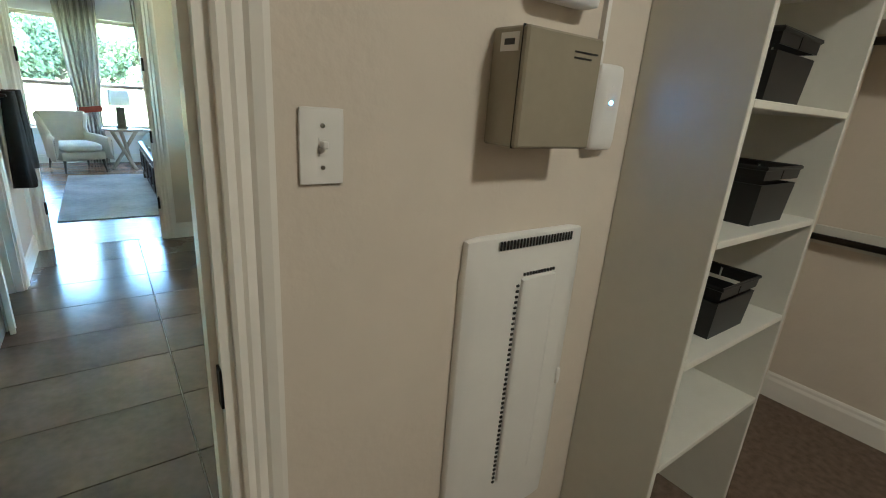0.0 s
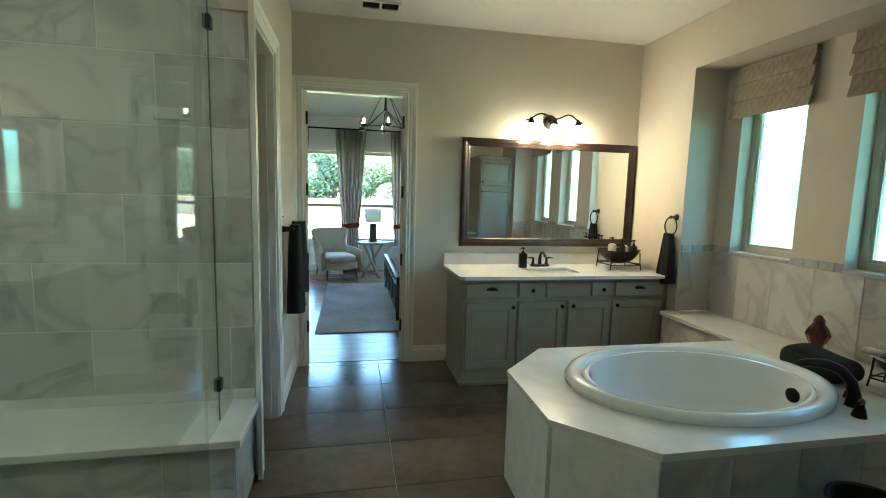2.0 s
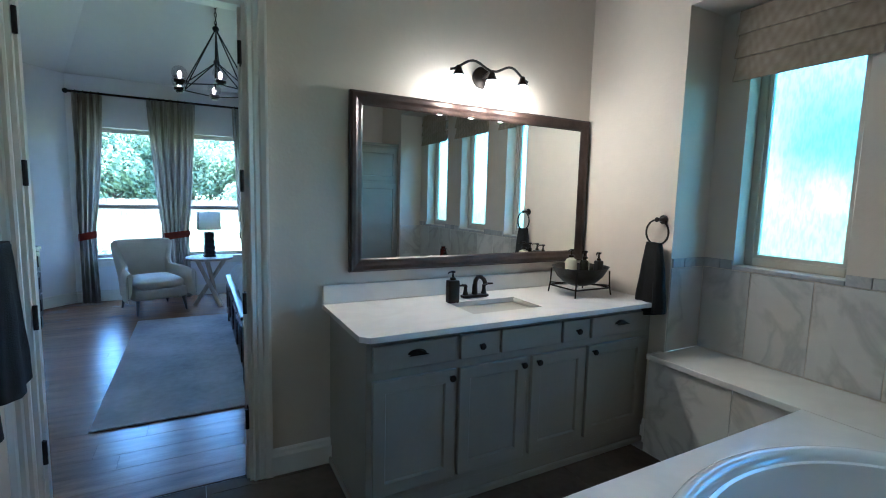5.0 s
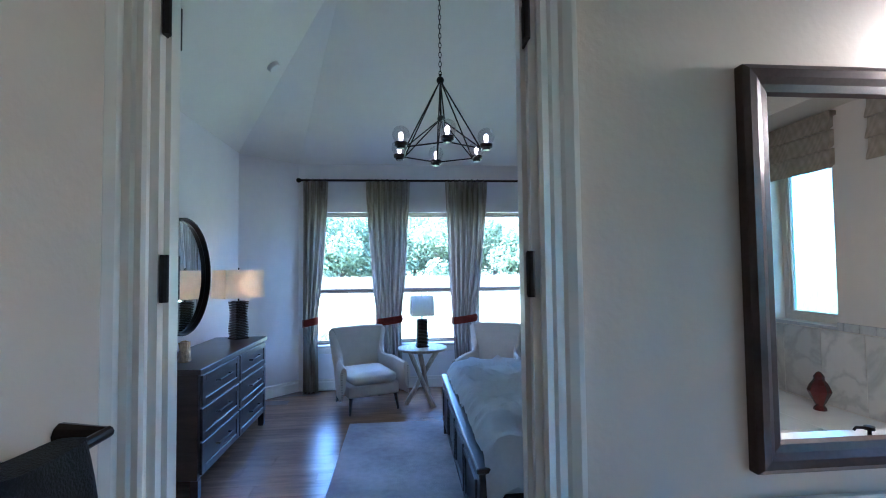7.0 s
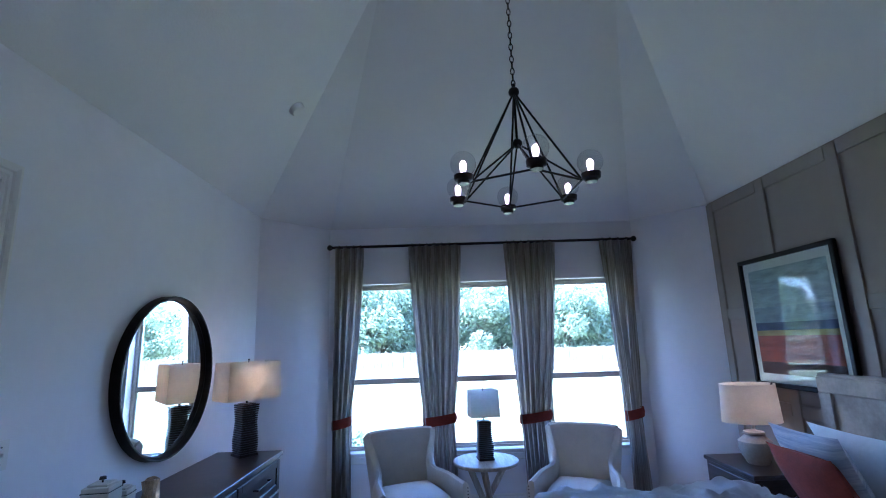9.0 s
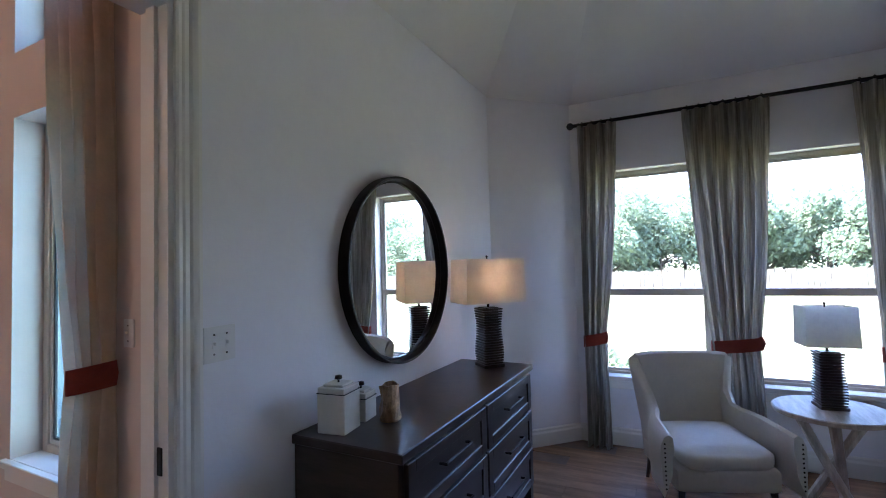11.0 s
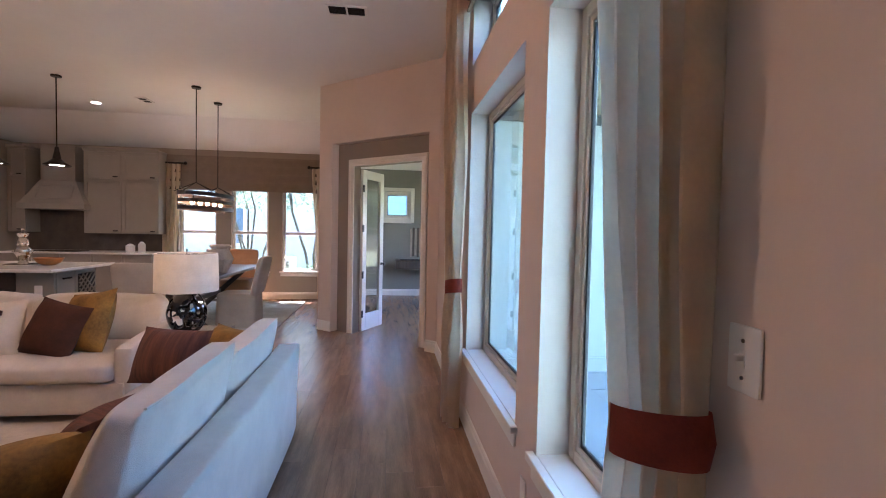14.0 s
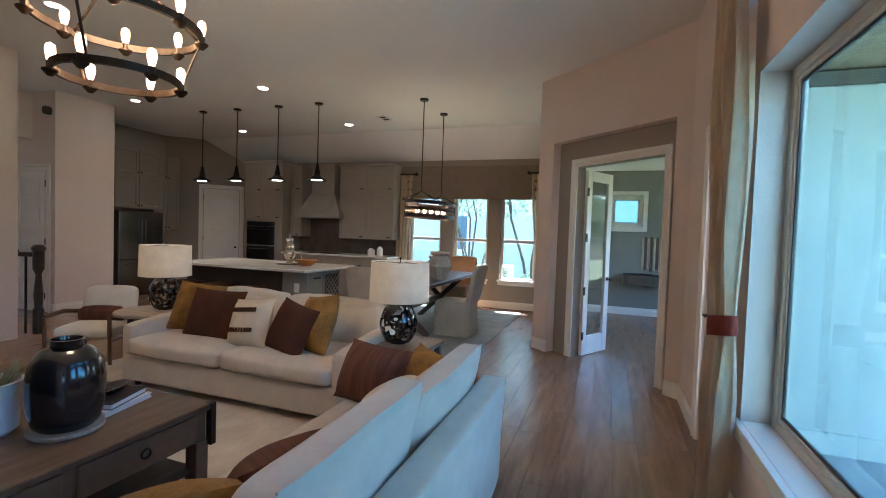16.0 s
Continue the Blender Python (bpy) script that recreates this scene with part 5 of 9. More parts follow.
tile_field(bench, (-1.745, 2.811, 0.004), (1, 0, 0), (0, 0, 1), (0, -1, 0), 1.20, 0.38, 0.61, 0.19, 0.5)
tile_field(bench, (-0.544, 2.811, 0.004), (0, 1, 0), (0, 0, 1), (1, 0, 0), 0.40, 0.38, 0.61, 0.38)
gl = thing("shower_screen", (0, 0, 0), "frameless glass shower screen with black clips", "shower screen")
p = part("fixed_panel", boxes((-0.645, -0.635, 1.66, 2.78, 0.012, 2.30), (-0.645, -0.635, 2.78, 3.19, 0.424, 2.30)), SHOWER_GLASS, gl, "clear fixed glass panel")
bm = bmesh.new()
p2 = part("door_panel", boxes((-0.645, -0.635, 0.80, 1.645, 0.012, 2.30)), SHOWER_GLASS, gl, "clear glass door")
part("edge_seal", boxes((-0.646, -0.634, 1.645, 1.658, 0.012, 2.30)), BLACK_PL, gl, "dark seal strip")
part("edge_seal", boxes((-0.643, -0.637, 2.965, 2.970, 0.43, 2.30)), BLACK_PL, gl, "dark joint between panels")
for z in (0.60, 2.16):
    part("clip", boxes((-0.655, -0.625, 2.945, 2.99, z - 0.028, z + 0.028), bevel=0.004), BLACK_IRON, gl, "black glass clip")
shl = thing("shower_light", (-1.2, 2.0, 2.86), "lit recessed light in the shower ceiling", "ceiling light")
part("trim_ring", lathe([(0.065, -0.001), (0.085, -0.001), (0.085, -0.006), (0.065, -0.008)], 24), PLASTIC, shl)
part("lens", lathe([(0.064, -0.002), (0.0, -0.0025)], 20), CAN_GLOW, shl)
lamp("shower_downlight", "SPOT", (-1.2, 2.0, 2.84), 1.7, (1.0, 0.86, 0.66), 0.06, (-1.2, 2.05, 0), 150)
# bin beside the tub
bn = thing("waste_bin", (1.76, 1.99, 0), "black wicker-like waste bin beside the tub", "waste bin")
part("body", lathe([(0.11, 0), (0.115, 0.004), (0.14, 0.42), (0.145, 0.43), (0.135, 0.43), (0.105, 0.01), (0, 0.01)], 28), BLACK_PL, bn, smooth=True)
part("rim", tube([(0.142 * math.cos(2 * math.pi * i / 28), 0.142 * math.sin(2 * math.pi * i / 28), 0.43) for i in range(28)], 0.007, 6, closed=True), BLACK_PL, bn)


def ceiling_vent(at, rz, w, d, slots, label, tilt=(0, 0)):
    root = thing("ceiling_vent", at, label, "vent", rz=rz)
    part("frame", boxes((-w / 2, w / 2, -d / 2, -d / 2 + 0.02, -0.012, 0), (-w / 2, w / 2, d / 2 - 0.02, d / 2, -0.012, 0), (-w / 2, -w / 2 + 0.02, -d / 2 + 0.02, d / 2 - 0.02, -0.012, 0), (w / 2 - 0.02, w / 2, -d / 2 + 0.02, d / 2 - 0.02, -0.012, 0)), PLASTIC, root)
    # black sheet and slats stand in for the shade inside the duct
    part("backing", boxes((-w / 2 + 0.02, w / 2 - 0.02, -d / 2 + 0.02, d / 2 - 0.02, -0.003, -0.001)), BLACK_PL, root, "black sheet in place of the shaded duct")
    for i in range(slots - 1):
        x = -w / 2 + w * (i + 1) / slots
        part("divider", boxes((x - 0.008, x + 0.008, -d / 2 + 0.02, d / 2 - 0.02, -0.011, -0.003)), PLASTIC, root)
    k = max(4, int(d / 0.018))
    for i in range(k):
        y = -d / 2 + 0.025 + (d - 0.05) * (i + 0.5) / k
        part("slat", boxes((-w / 2 + 0.02, w / 2 - 0.02, y - 0.003, y + 0.001, -0.007, -0.003)), BLACK_IRON, root)
    return root


ceiling_vent((0.15, 4.45, 2.859), 0, 0.30, 0.16, 2, "white ceiling air vent in the bathroom")

# second vanity and linen cabinet along the south wall
vanity((0, 0.777, 0), [("drawer", 0.27, 0.66), ("drawer", 0.68, 1.10), ("drawer", 1.12, 1.50), ("drawer", 1.52, 1.90), ("door", 0.27, 0.66, "r"), ("door", 0.68, 1.10, "l"), ("door", 1.12, 1.50, "r"), ("door", 1.52, 1.90, "l")],
       0.24, 1.93, 0.555, 1, "grey-green painted vanity cabinet beside the closet door")
t2 = tagged(part("vanity_countertop", prism([(0.208, 0.778), (1.94, 0.778), (1.94, 1.375), (0.25, 1.375), (0.208, 1.335)], 0.846, 0.872, bevel=0.003), QUARTZ), "white quartz vanity countertop with a clipped corner", "countertop")
part("backsplash", boxes((0.24, 1.94, 0.779, 0.797, 0.8725, 0.97)), QUARTZ, t2)
lc = thing("linen_cabinet", (0, 0.777, 0), "tall grey-green linen cabinet with stacked doors", "cabinet")
part("body", boxes((1.955, 2.529, 0, 0.60, 0.0, 2.08), bevel=0.003), CABINET, lc)
part("crown", boxes((1.94, 2.529, 0, 0.62, 2.081, 2.12), bevel=0.006), CABINET, lc)
shaker(lc, "door", 1.975, 2.51, 0.14, 1.60, 0.60, CABINET, 0.06, None, (2.00, 1.54), 1)
shaker(lc, "door", 1.975, 2.51, 1.64, 2.05, 0.60, CABINET, 0.06, None, (2.00, 1.70), 1)

# ---------- closet ----------
switch_plate((0.281, 0.684, 1.302), 0, 1, "white toggle switch plate on the closet wall")
eb = thing("structured_panel", (0.757, 0.684, 0.405), "white vented plastic wiring panel cover on the closet wall", "panel cover")
part("cover", soft(-0.187, 0.176, -0.022, 0, -0.09, 0.718, 0.018, 0.0, 6), PLASTIC, eb, smooth=True)
part("raised_field", soft(-0.028, 0.088, -0.034, -0.02, 0.05, 0.615, 0.012, 0.0, 6), PLASTIC, eb, smooth=True)
# solid black strips imitate the shade in the cover's open slots
for i in range(24):
    part("vent_slot", boxes((-0.10 + i * 0.0097, -0.0955 + i * 0.0097, -0.0235, -0.0215, 0.687, 0.707)), BLACK_PL, eb)
for i in range(42):
    z = 0.05 + i * 0.0133
    part("vent_slot", boxes((-0.038, -0.031, -0.0255, -0.0215, z, z + 0.005)), BLACK_PL, eb)
for i in range(11):
    part("vent_slot", boxes((-0.02 + i * 0.0095, -0.0155 + i * 0.0095, -0.0255, -0.0215, 0.619, 0.626)), BLACK_PL, eb)
part("latch", soft(0.155, 0.170, -0.026, -0.02, 0.28, 0.33, 0.008, 0, 3), PLASTIC, eb, smooth=True)
tn = thing("metal_enclosure", (0.70, 0.684, 1.41), "beige painted metal equipment box on the closet wall", "wall box")
BEIGE_METAL = mat("beige_painted_metal", (0.30, 0.265, 0.195), 0.45, 0.2, vary=0.05, scale=6)
part("box", boxes((-0.10, 0.10, -0.09, 0, -0.10, 0.10), bevel=0.004), BEIGE_METAL, tn)
part("lid_seam", boxes((-0.1012, 0.1012, -0.078, -0.0765, -0.1012, 0.1012)), BLACK_PL, tn)
part("label", boxes((-0.1008, -0.0998, -0.07, -0.025, 0.06, 0.09)), PLASTIC, tn, "white printed label")
part("label_bar", boxes((-0.1014, -0.1007, -0.06, -0.035, 0.07, 0.08)), BLACK_PL, tn)
part("lid_mark", boxes((0.02, 0.085, -0.0912, -0.0898, 0.07, 0.073), (0.02, 0.068, -0.0912, -0.0898, 0.06, 0.063)), BLACK_PL, tn)
rt = thing("network_box", (0.928, 0.684, 1.39), "white wall-mounted network device with a blue status light", "network device")
part("case", soft(-0.04, 0.045, -0.03, 0, -0.09, 0.09, 0.012, 0.002, 5), PLASTIC, rt, smooth=True)
part("status_light", boxes((0.0, 0.008, -0.0325, -0.0295, 0.01, 0.016)), glow("blue_led", (0.1, 0.4, 1.0), 6.0), rt)
for z in (0.03, 0.045):
    part("status_light", boxes((0.0, 0.004, -0.0325, -0.0295, z, z + 0.003)), PLASTIC, rt)
wb = thing("wall_router", (0.755, 0.684, 1.63), "white plastic box on the closet wall", "network device")
part("case", soft(-0.085, 0.08, -0.045, 0, -0.06, 0.10, 0.014, 0.002, 5), PLASTIC, wb, smooth=True)
cb = tagged(part("cable_trunking", boxes((0.895, 0.907, 0.672, 0.6845, 1.48, 2.6)), PLASTIC), "slim white cable trunking up the wall", "cable trunking")
tagged(part("strike_plate", boxes((0.116, 0.1205, 0.688, 0.723, 0.89, 0.96), bevel=0.001), BLACK_IRON), "black strike plate on the closet door jamb", "strike plate")
SHELF_P = mat("white_shelf_paint", (0.62, 0.60, 0.53), 0.45, vary=0.03, scale=3)
cs = thing("closet_shelf_unit", (0, 0, 0), "white painted built-in closet shelves with black baskets", "shelf unit")
part("side_panel", boxes((1.065, 1.085, 0.428, 0.684, 0, 2.5), bevel=0.002), SHELF_P, cs)
part("side_panel", boxes((1.69, 1.71, 0.428, 0.684, 0, 2.5), bevel=0.002), SHELF_P, cs)
part("back", boxes((1.086, 1.689, 0.674, 0.684, 0, 2.5)), SHELF_P, cs)
SH_Z = (0.509, 0.815, 1.127, 1.429, 1.74, 2.06)
for z in SH_Z:
    part("shelf", boxes((1.086, 1.689, 0.428, 0.673, z - 0.018, z), bevel=0.002), SHELF_P, cs)


def basket(at, rz=0):
    root = thing("basket", at, "black perforated plastic storage basket on a shelf", "basket", "closet baskets", rz=rz)
    t, w, d, h = 0.004, 0.115, 0.105, 0.15
    bm = bmesh.new()
    lo, hi = [(-w * 0.9, -d * 0.9), (w * 0.9, -d * 0.9), (w * 0.9, d * 0.9), (-w * 0.9, d * 0.9)], [(-w, -d), (w, -d), (w, d), (-w, d)]
    prism(lo, 0, 0.005, bm)
    for i in range(4):
        j = (i + 1) % 4
        n = 6
        for k in range(n):
            u0, u1 = k / n, (k + 1) / n - 0.03
            for v0, v1 in ((0.03, 0.72), (0.80, 1.0)):
                def P(u, v):
                    a = Vector(lo[i]).lerp(Vector(lo[j]), u)
                    b = Vector(hi[i]).lerp(Vector(hi[j]), u)
                    c = a.lerp(b, v)
                    return bm.verts.new((c.x, c.y, v * h))
                bm.faces.new((P(k / n, v0), P((k + 1) / n if v0 < 0.1 or k != 2 else u1, v0), P((k + 1) / n if v0 < 0.1 or k != 2 else u1, v1), P(k / n, v1)))
    bmesh.ops.remove_doubles(bm, verts=bm.verts, dist=0.0005)
    bmesh.ops.solidify(bm, geom=bm.faces[:], thickness=t)
    part("body", bm, BLACK_PL, root)
    part("rim", tube([(-w, -d, h), (w, -d, h), (w, d, h), (-w, d, h)], 0.006, 6, closed=True), BLACK_PL, root)
    return root


b0 = basket((1.385, 0.565, SH_Z[1]), 0)
for x, z in ((1.45, SH_Z[2]), (1.33, SH_Z[3])):
    copy_thing(b0, pose(x, 0.565, z, 0, 0, 0))
rod = thing("closet_rod", (0, 0, 0), "dark bronze hanging rod on a white closet wall cleat", "closet rod")
part("rod", tube([(2.69, -1.5, 0.90), (2.69, 0.68, 0.90)], 0.016, 10), BRONZE, rod)
part("cleat", boxes((2.735, 2.749, -1.55, 0.683, 0.86, 0.95), bevel=0.002), SHELF_P, rod)
part("rod", tube([(2.49, -1.5, 1.72), (2.49, 0.68, 1.72)], 0.016, 10), BRONZE, rod)
part("shelf", boxes((2.40, 2.749, -1.55, 0.683, 1.78, 1.80), bevel=0.002), SHELF_P, rod)
lamp("closet_light", "AREA", (0.95, -0.95, 2.695), 0.50, (1.0, 0.84, 0.68), 0.22, (0.95, -0.95, 0))
cl = thing("closet_ceiling_light", (0.95, -0.95, 2.70), "round flush closet ceiling light", "ceiling light")
part("diffuser", lathe([(0.19, 0.05), (0.19, 0.02), (0.15, 0.004), (0.0, 0.003)], 24), PLASTIC, cl, smooth=True)

# ---------- bedroom ----------


def curtain(name, x0, x1, zt, zb, tie, tx0, tx1, m, label, at=(0, 0, 0), rz=0.0, folds=6, depth=0.05, bx0=None, bx1=None, band=True, group="", band_mat=RUST, band_h=0.045):
    """A pleated drape in the local x-z plane, drawn in at a tie: top span x0..x1, tie span tx0..tx1 at height tie."""
    root = thing(name, at, label, "curtain", group, rz=rz)
    bx0, bx1 = tx0 if bx0 is None else bx0, tx1 if bx1 is None else bx1
    nu, nv = folds * 10, 34
    bm = bmesh.new()
    rows = []
    for j in range(nv + 1):
        z = zt + (zb - zt) * j / nv
        if z > tie:
            k = (zt - z) / (zt - tie)
            s = k ** 1.6
            a, b = x0 + (tx0 - x0) * s, x1 + (tx1 - x1) * s
        else:
            k = (tie - z) / (tie - zb)
            s = 1 - (1 - k) ** 2
            a, b = tx0 + (bx0 - tx0) * s, tx1 + (bx1 - tx1) * s
        amp = depth * (0.55 + 0.45 * min(1, abs(z - tie) / 0.35)) * (0.75 if j < 2 else 1)
        row = []
        for i in range(nu + 1):
            u = i / nu
            w = math.sin(2 * math.pi * folds * u + 0.5 * math.sin(3 * u + z * 1.3))
            w = math.copysign(abs(w) ** 0.75, w)
            row.append(bm.verts.new((a + (b - a) * u + 0.004 * math.sin(9 * u + 4 * z), -amp * 0.6 * w + 0.008 * math.sin(5 * z + 11 * u), z)))
        rows.append(row)
    for a, b in zip(rows, rows[1:]):
        for i in range(nu):
            bm.faces.new((a[i], b[i], b[i + 1], a[i + 1]))
    bmesh.ops.solidify(bm, geom=bm.faces[:], thickness=0.004)
    part("cloth", bm, m, root, smooth=True)
    if band:
        rx, ry, cx = (tx1 - tx0) / 2 + 0.012, depth * 0.75, (tx0 + tx1) / 2
        bm = bmesh.new()
        rings = []
        for i in range(28):
            a = 2 * math.pi * i / 28
            x, y = cx + rx * math.cos(a), ry * math.sin(a)
            lift = 0.02 * math.cos(a)
            out = 1 + 0.10 * max(0, math.cos(a)) ** 3
            rings.append([bm.verts.new((x, y, tie - band_h + lift)), bm.verts.new((cx + (x - cx) * out, y * 1.06, tie + lift)), bm.verts.new((x, y, tie + band_h + lift))])
        for i in range(28):
            j = (i + 1) % 28
            for k in (0, 1):
                bm.faces.new((rings[i][k], rings[j][k], rings[j][k + 1], rings[i][k + 1]))
        bmesh.ops.solidify(bm, geom=bm.faces[:], thickness=-0.004)
        part("tieback", bm, band_mat, root, "rust red fabric tieback", True)
    return root


def curtain_rod(p0, p1, r, label, brackets, wall_way):
    root = thing("curtain_rod", p0, label, "curtain rod")
    d = Vector(p1) - Vector(p0)
    part("rod", tube([(0, 0, 0), tuple(d)], r, 12), BLACK_IRON, root, smooth=True)
    for q in (Vector((0, 0, 0)), d):
        bm = bmesh.new()
        bmesh.ops.create_uvsphere(bm, u_segments=14, v_segments=10, radius=r * 2.1)
        bmesh.ops.translate(bm, verts=bm.verts, vec=q)
        part("finial", bm, BLACK_IRON, root, smooth=True)
    for s in brackets:
        q = d * s
        part("bracket", tube([tuple(q), tuple(q + Vector(wall_way) * 0.5 + Vector((0, 0, -0.01))), tuple(q + Vector(wall_way))], [r * 1.4, r * 0.8, r * 1.6], 8), BLACK_IRON, root)
    return root


curtain_rod((-1.17, 9.52, 2.60), (2.01, 9.52, 2.60), 0.014, "black iron curtain rod across the bay windows", (0.02, 0.34, 0.66, 0.98), (0, 0.125, 0))
bay_rod = bpy.data.objects["curtain_rod"]
for x0, x1, t0, t1, f in ((-1.11, -0.81, -1.11, -0.95, 4), (-0.35, 0.19, -0.22, 0.07, 7), (0.64, 1.17, 0.71, 1.00, 7), (1.64, 1.97, 1.74, 1.90, 4)):
    b0 = t0 + 0.03 if f > 5 else t0
    curtain("curtain", x0, x1, 2.585, 0.012, 0.86, t0, t1, DRAPE, "striped grey-taupe floor-length drape with a rust tieback", (0, 9.50, 0), folds=f, depth=0.065, bx0=b0 - 0.01, bx1=t1 + 0.02, group="bedroom bay drapes")
    for i in range(f):
        xr = x0 + (x1 - x0) * (i + 0.5) / f + 1.17
        part("ring", tube([(xr + 0.003 * math.sin(k), 0.024 * math.cos(2 * math.pi * k / 16), 0.024 * math.sin(2 * math.pi * k / 16) - 0.006) for k in range(16)], 0.0045, 6, closed=True), BLACK_IRON, bay_rod)


def ridged_lamp(at, rz, label, shade_w, shade_d, shade_h, base_h, lit=0.0, name="table_lamp", girth=1.0):
    """A table lamp with a ridged dark column and a rectangular shade."""
    root = thing(name, at, label, "lamp", rz=rz)
    part("base", boxes((-0.066 * girth, 0.066 * girth, -0.066 * girth, 0.066 * girth, 0, 0.018), bevel=0.003), DARK_WOOD, root)
    k = int(base_h / 0.0155)
    for i in range(k):
        z = 0.02 + i * 0.0155
        w = (0.06 + 0.004 * math.sin(i * 0.35)) * girth
        part("ridge", boxes((-w, w, -w, w, z, z + 0.0095), bevel=0.002), DARK_WOOD, root)
    part("column", boxes((-0.045, 0.045, -0.045, 0.045, 0.018, 0.02 + k * 0.0155)), DARK_WOOD, root, "dark wooden column")
    z0 = 0.02 + k * 0.0155
    part("stem", tube([(0, 0, z0 - 0.02), (0, 0, z0 + 0.05)], 0.008, 8), BRONZE, root)
    s0, s1 = z0 + 0.03, z0 + 0.03 + shade_h
    bm = bmesh.new()
    a, b = [(-shade_w / 2, -shade_d / 2), (shade_w / 2, -shade_d / 2), (shade_w / 2, shade_d / 2), (-shade_w / 2, shade_d / 2)], 0.96
    lo, hi = [bm.verts.new((x, y, s0)) for x, y in a], [bm.verts.new((x * b, y * b, s1)) for x, y in a]
    for i in range(4):
        j = (i + 1) % 4
        bm.faces.new((lo[i], lo[j], hi[j], hi[i]))
    bmesh.ops.solidify(bm, geom=bm.faces[:], thickness=0.003)
    part("shade", bm, SHADE, root, "white linen rectangular shade")
    part("finial", lathe([(0.004, s1 - 0.02), (0.004, s1 + 0.01), (0.009, s1 + 0.016), (0.0, s1 + 0.026)], 10), BRONZE, root)
    part("harp", tube([(0, 0, s0 + 0.02), (0.05, 0, s0 + 0.08), (0.04, 0, s1 - 0.03), (0, 0, s1 - 0.012), (-0.04, 0, s1 - 0.03), (-0.05, 0, s0 + 0.08), (0, 0, s0 + 0.02)], 0.003, 6), BRONZE, root)
    bm = bmesh.new()
    bmesh.ops.create_uvsphere(bm, u_segments=12, v_segments=8, radius=0.03)
    bmesh.ops.translate(bm, verts=bm.verts, vec=(0, 0, (s0 + s1) / 2))
    part("bulb", bm, BULB if lit else PLASTIC, root, "lit bulb" if lit else "", True)
    if lit:
        lamp("lamp_bulb", "POINT", Matrix.Translation(at) @ Vector((0, 0, (s0 + s1) / 2 + 0.02)), lit, (1.0, 0.76, 0.42), 0.035)
    return root


# dresser
dr = thing("dresser", (-1.735, 6.97, 0), "espresso wood six-drawer dresser with black bar pulls", "dresser")
L, D, HT = 1.49, 0.47, 0.85
part("top", boxes((0, D + 0.02, -0.015, L + 0.015, HT - 0.035, HT), bevel=0.004), DARK_WOOD, dr)
part("body", boxes((0, D - 0.005, 0, L, 0.12, HT - 0.036), bevel=0.003), DARK_WOOD, dr)
for y in (0.0, L - 0.05):
    for x in (0.0, D - 0.05):
        part("leg", prism([(x, y), (x + 0.05, y), (x + 0.05, y + 0.05), (x, y + 0.05)], 0.0, 0.119), DARK_WOOD, dr)
cols = ((0.03, 0.735), (0.755, L - 0.03))
rowsz = ((0.145, 0.355), (0.37, 0.58), (0.595, 0.80))
for y0, y1 in cols:
    for z0, z1 in rowsz:
        bm = boxes((D - 0.004, D + 0.006, y0 + 0.055, y1 - 0.055, z0 + 0.045, z1 - 0.045))
        for r in ((y0, y0 + 0.056, z0, z1), (y1 - 0.056, y1, z0, z1), (y0 + 0.056, y1 - 0.056, z0, z0 + 0.046), (y0 + 0.056, y1 - 0.056, z1 - 0.046, z1)):
            box(bm, D - 0.004, D + 0.015, *r, bevel=0.002)
        d = part("drawer_front", bm, DARK_WOOD, dr)
        ym, zm = (y0 + y1) / 2, (z0 + z1) / 2 + 0.02
        part("pull", tube([(D + 0.012, ym - 0.12, zm), (D + 0.04, ym - 0.12, zm), (D + 0.04, ym + 0.12, zm), (D + 0.012, ym + 0.12, zm)], 0.006, 8), BLACK_IRON, d)
ridged_lamp((-1.475, 8.335, 0.85), 49, "ridged dark table lamp with lit rectangular shade on the dresser", 0.40, 0.25, 0.265, 0.355, lit=0.06, girth=1.04)

# round mirror
rm = thing("round_mirror", (-1.738, 7.725, 1.458), "round wall mirror in a deep black metal frame", "mirror", rz=90)
g = lathe([(0.455, 0.012), (0.455, 0.016), (0.0, 0.016)], 72)
bmesh.ops.rotate(g, verts=g.verts, matrix=Matrix.Rotation(radians(90), 3, "X"))
part("mirror_glass", g, MIRROR, rm)
g = lathe([(0.484, 0.0), (0.484, 0.053), (0.480, 0.057), (0.472, 0.057), (0.468, 0.053), (0.464, 0.018), (0.454, 0.018), (0.454, 0.0)], 72)
bmesh.ops.rotate(g, verts=g.verts, matrix=Matrix.Rotation(radians(90), 3, "X"))
part("frame", g, BLACK_IRON, rm, smooth=True)


def canister(at, w, h, rz):
    root = thing("lidded_box", at, "cream lidded box with dark piping and a metal knob", "box", "dresser boxes", rz=rz)
    part("box", boxes((-w / 2, w / 2, -w / 2, w / 2, 0, h), bevel=0.003), CREAM_UPH, root)
    part("piping", tube([(-w / 2, -w / 2, h), (w / 2, -w / 2, h), (w / 2, w / 2, h), (-w / 2, w / 2, h)], 0.0022, 5, closed=True), BLACK_PL, root)
    lid = part("lid", boxes((-w * 0.49, w * 0.49, -w * 0.49, w * 0.49, h + 0.001, h + 0.022), (-w * 0.36, w * 0.36, -w * 0.36, w * 0.36, h + 0.022, h + 0.032), bevel=0.003), CREAM_UPH, root)
    part("knob", lathe([(0.004, h + 0.032), (0.004, h + 0.042), (0.015, h + 0.046), (0.013, h + 0.058), (0, h + 0.06)], 10), BRONZE, lid, "dark metal knob", True)


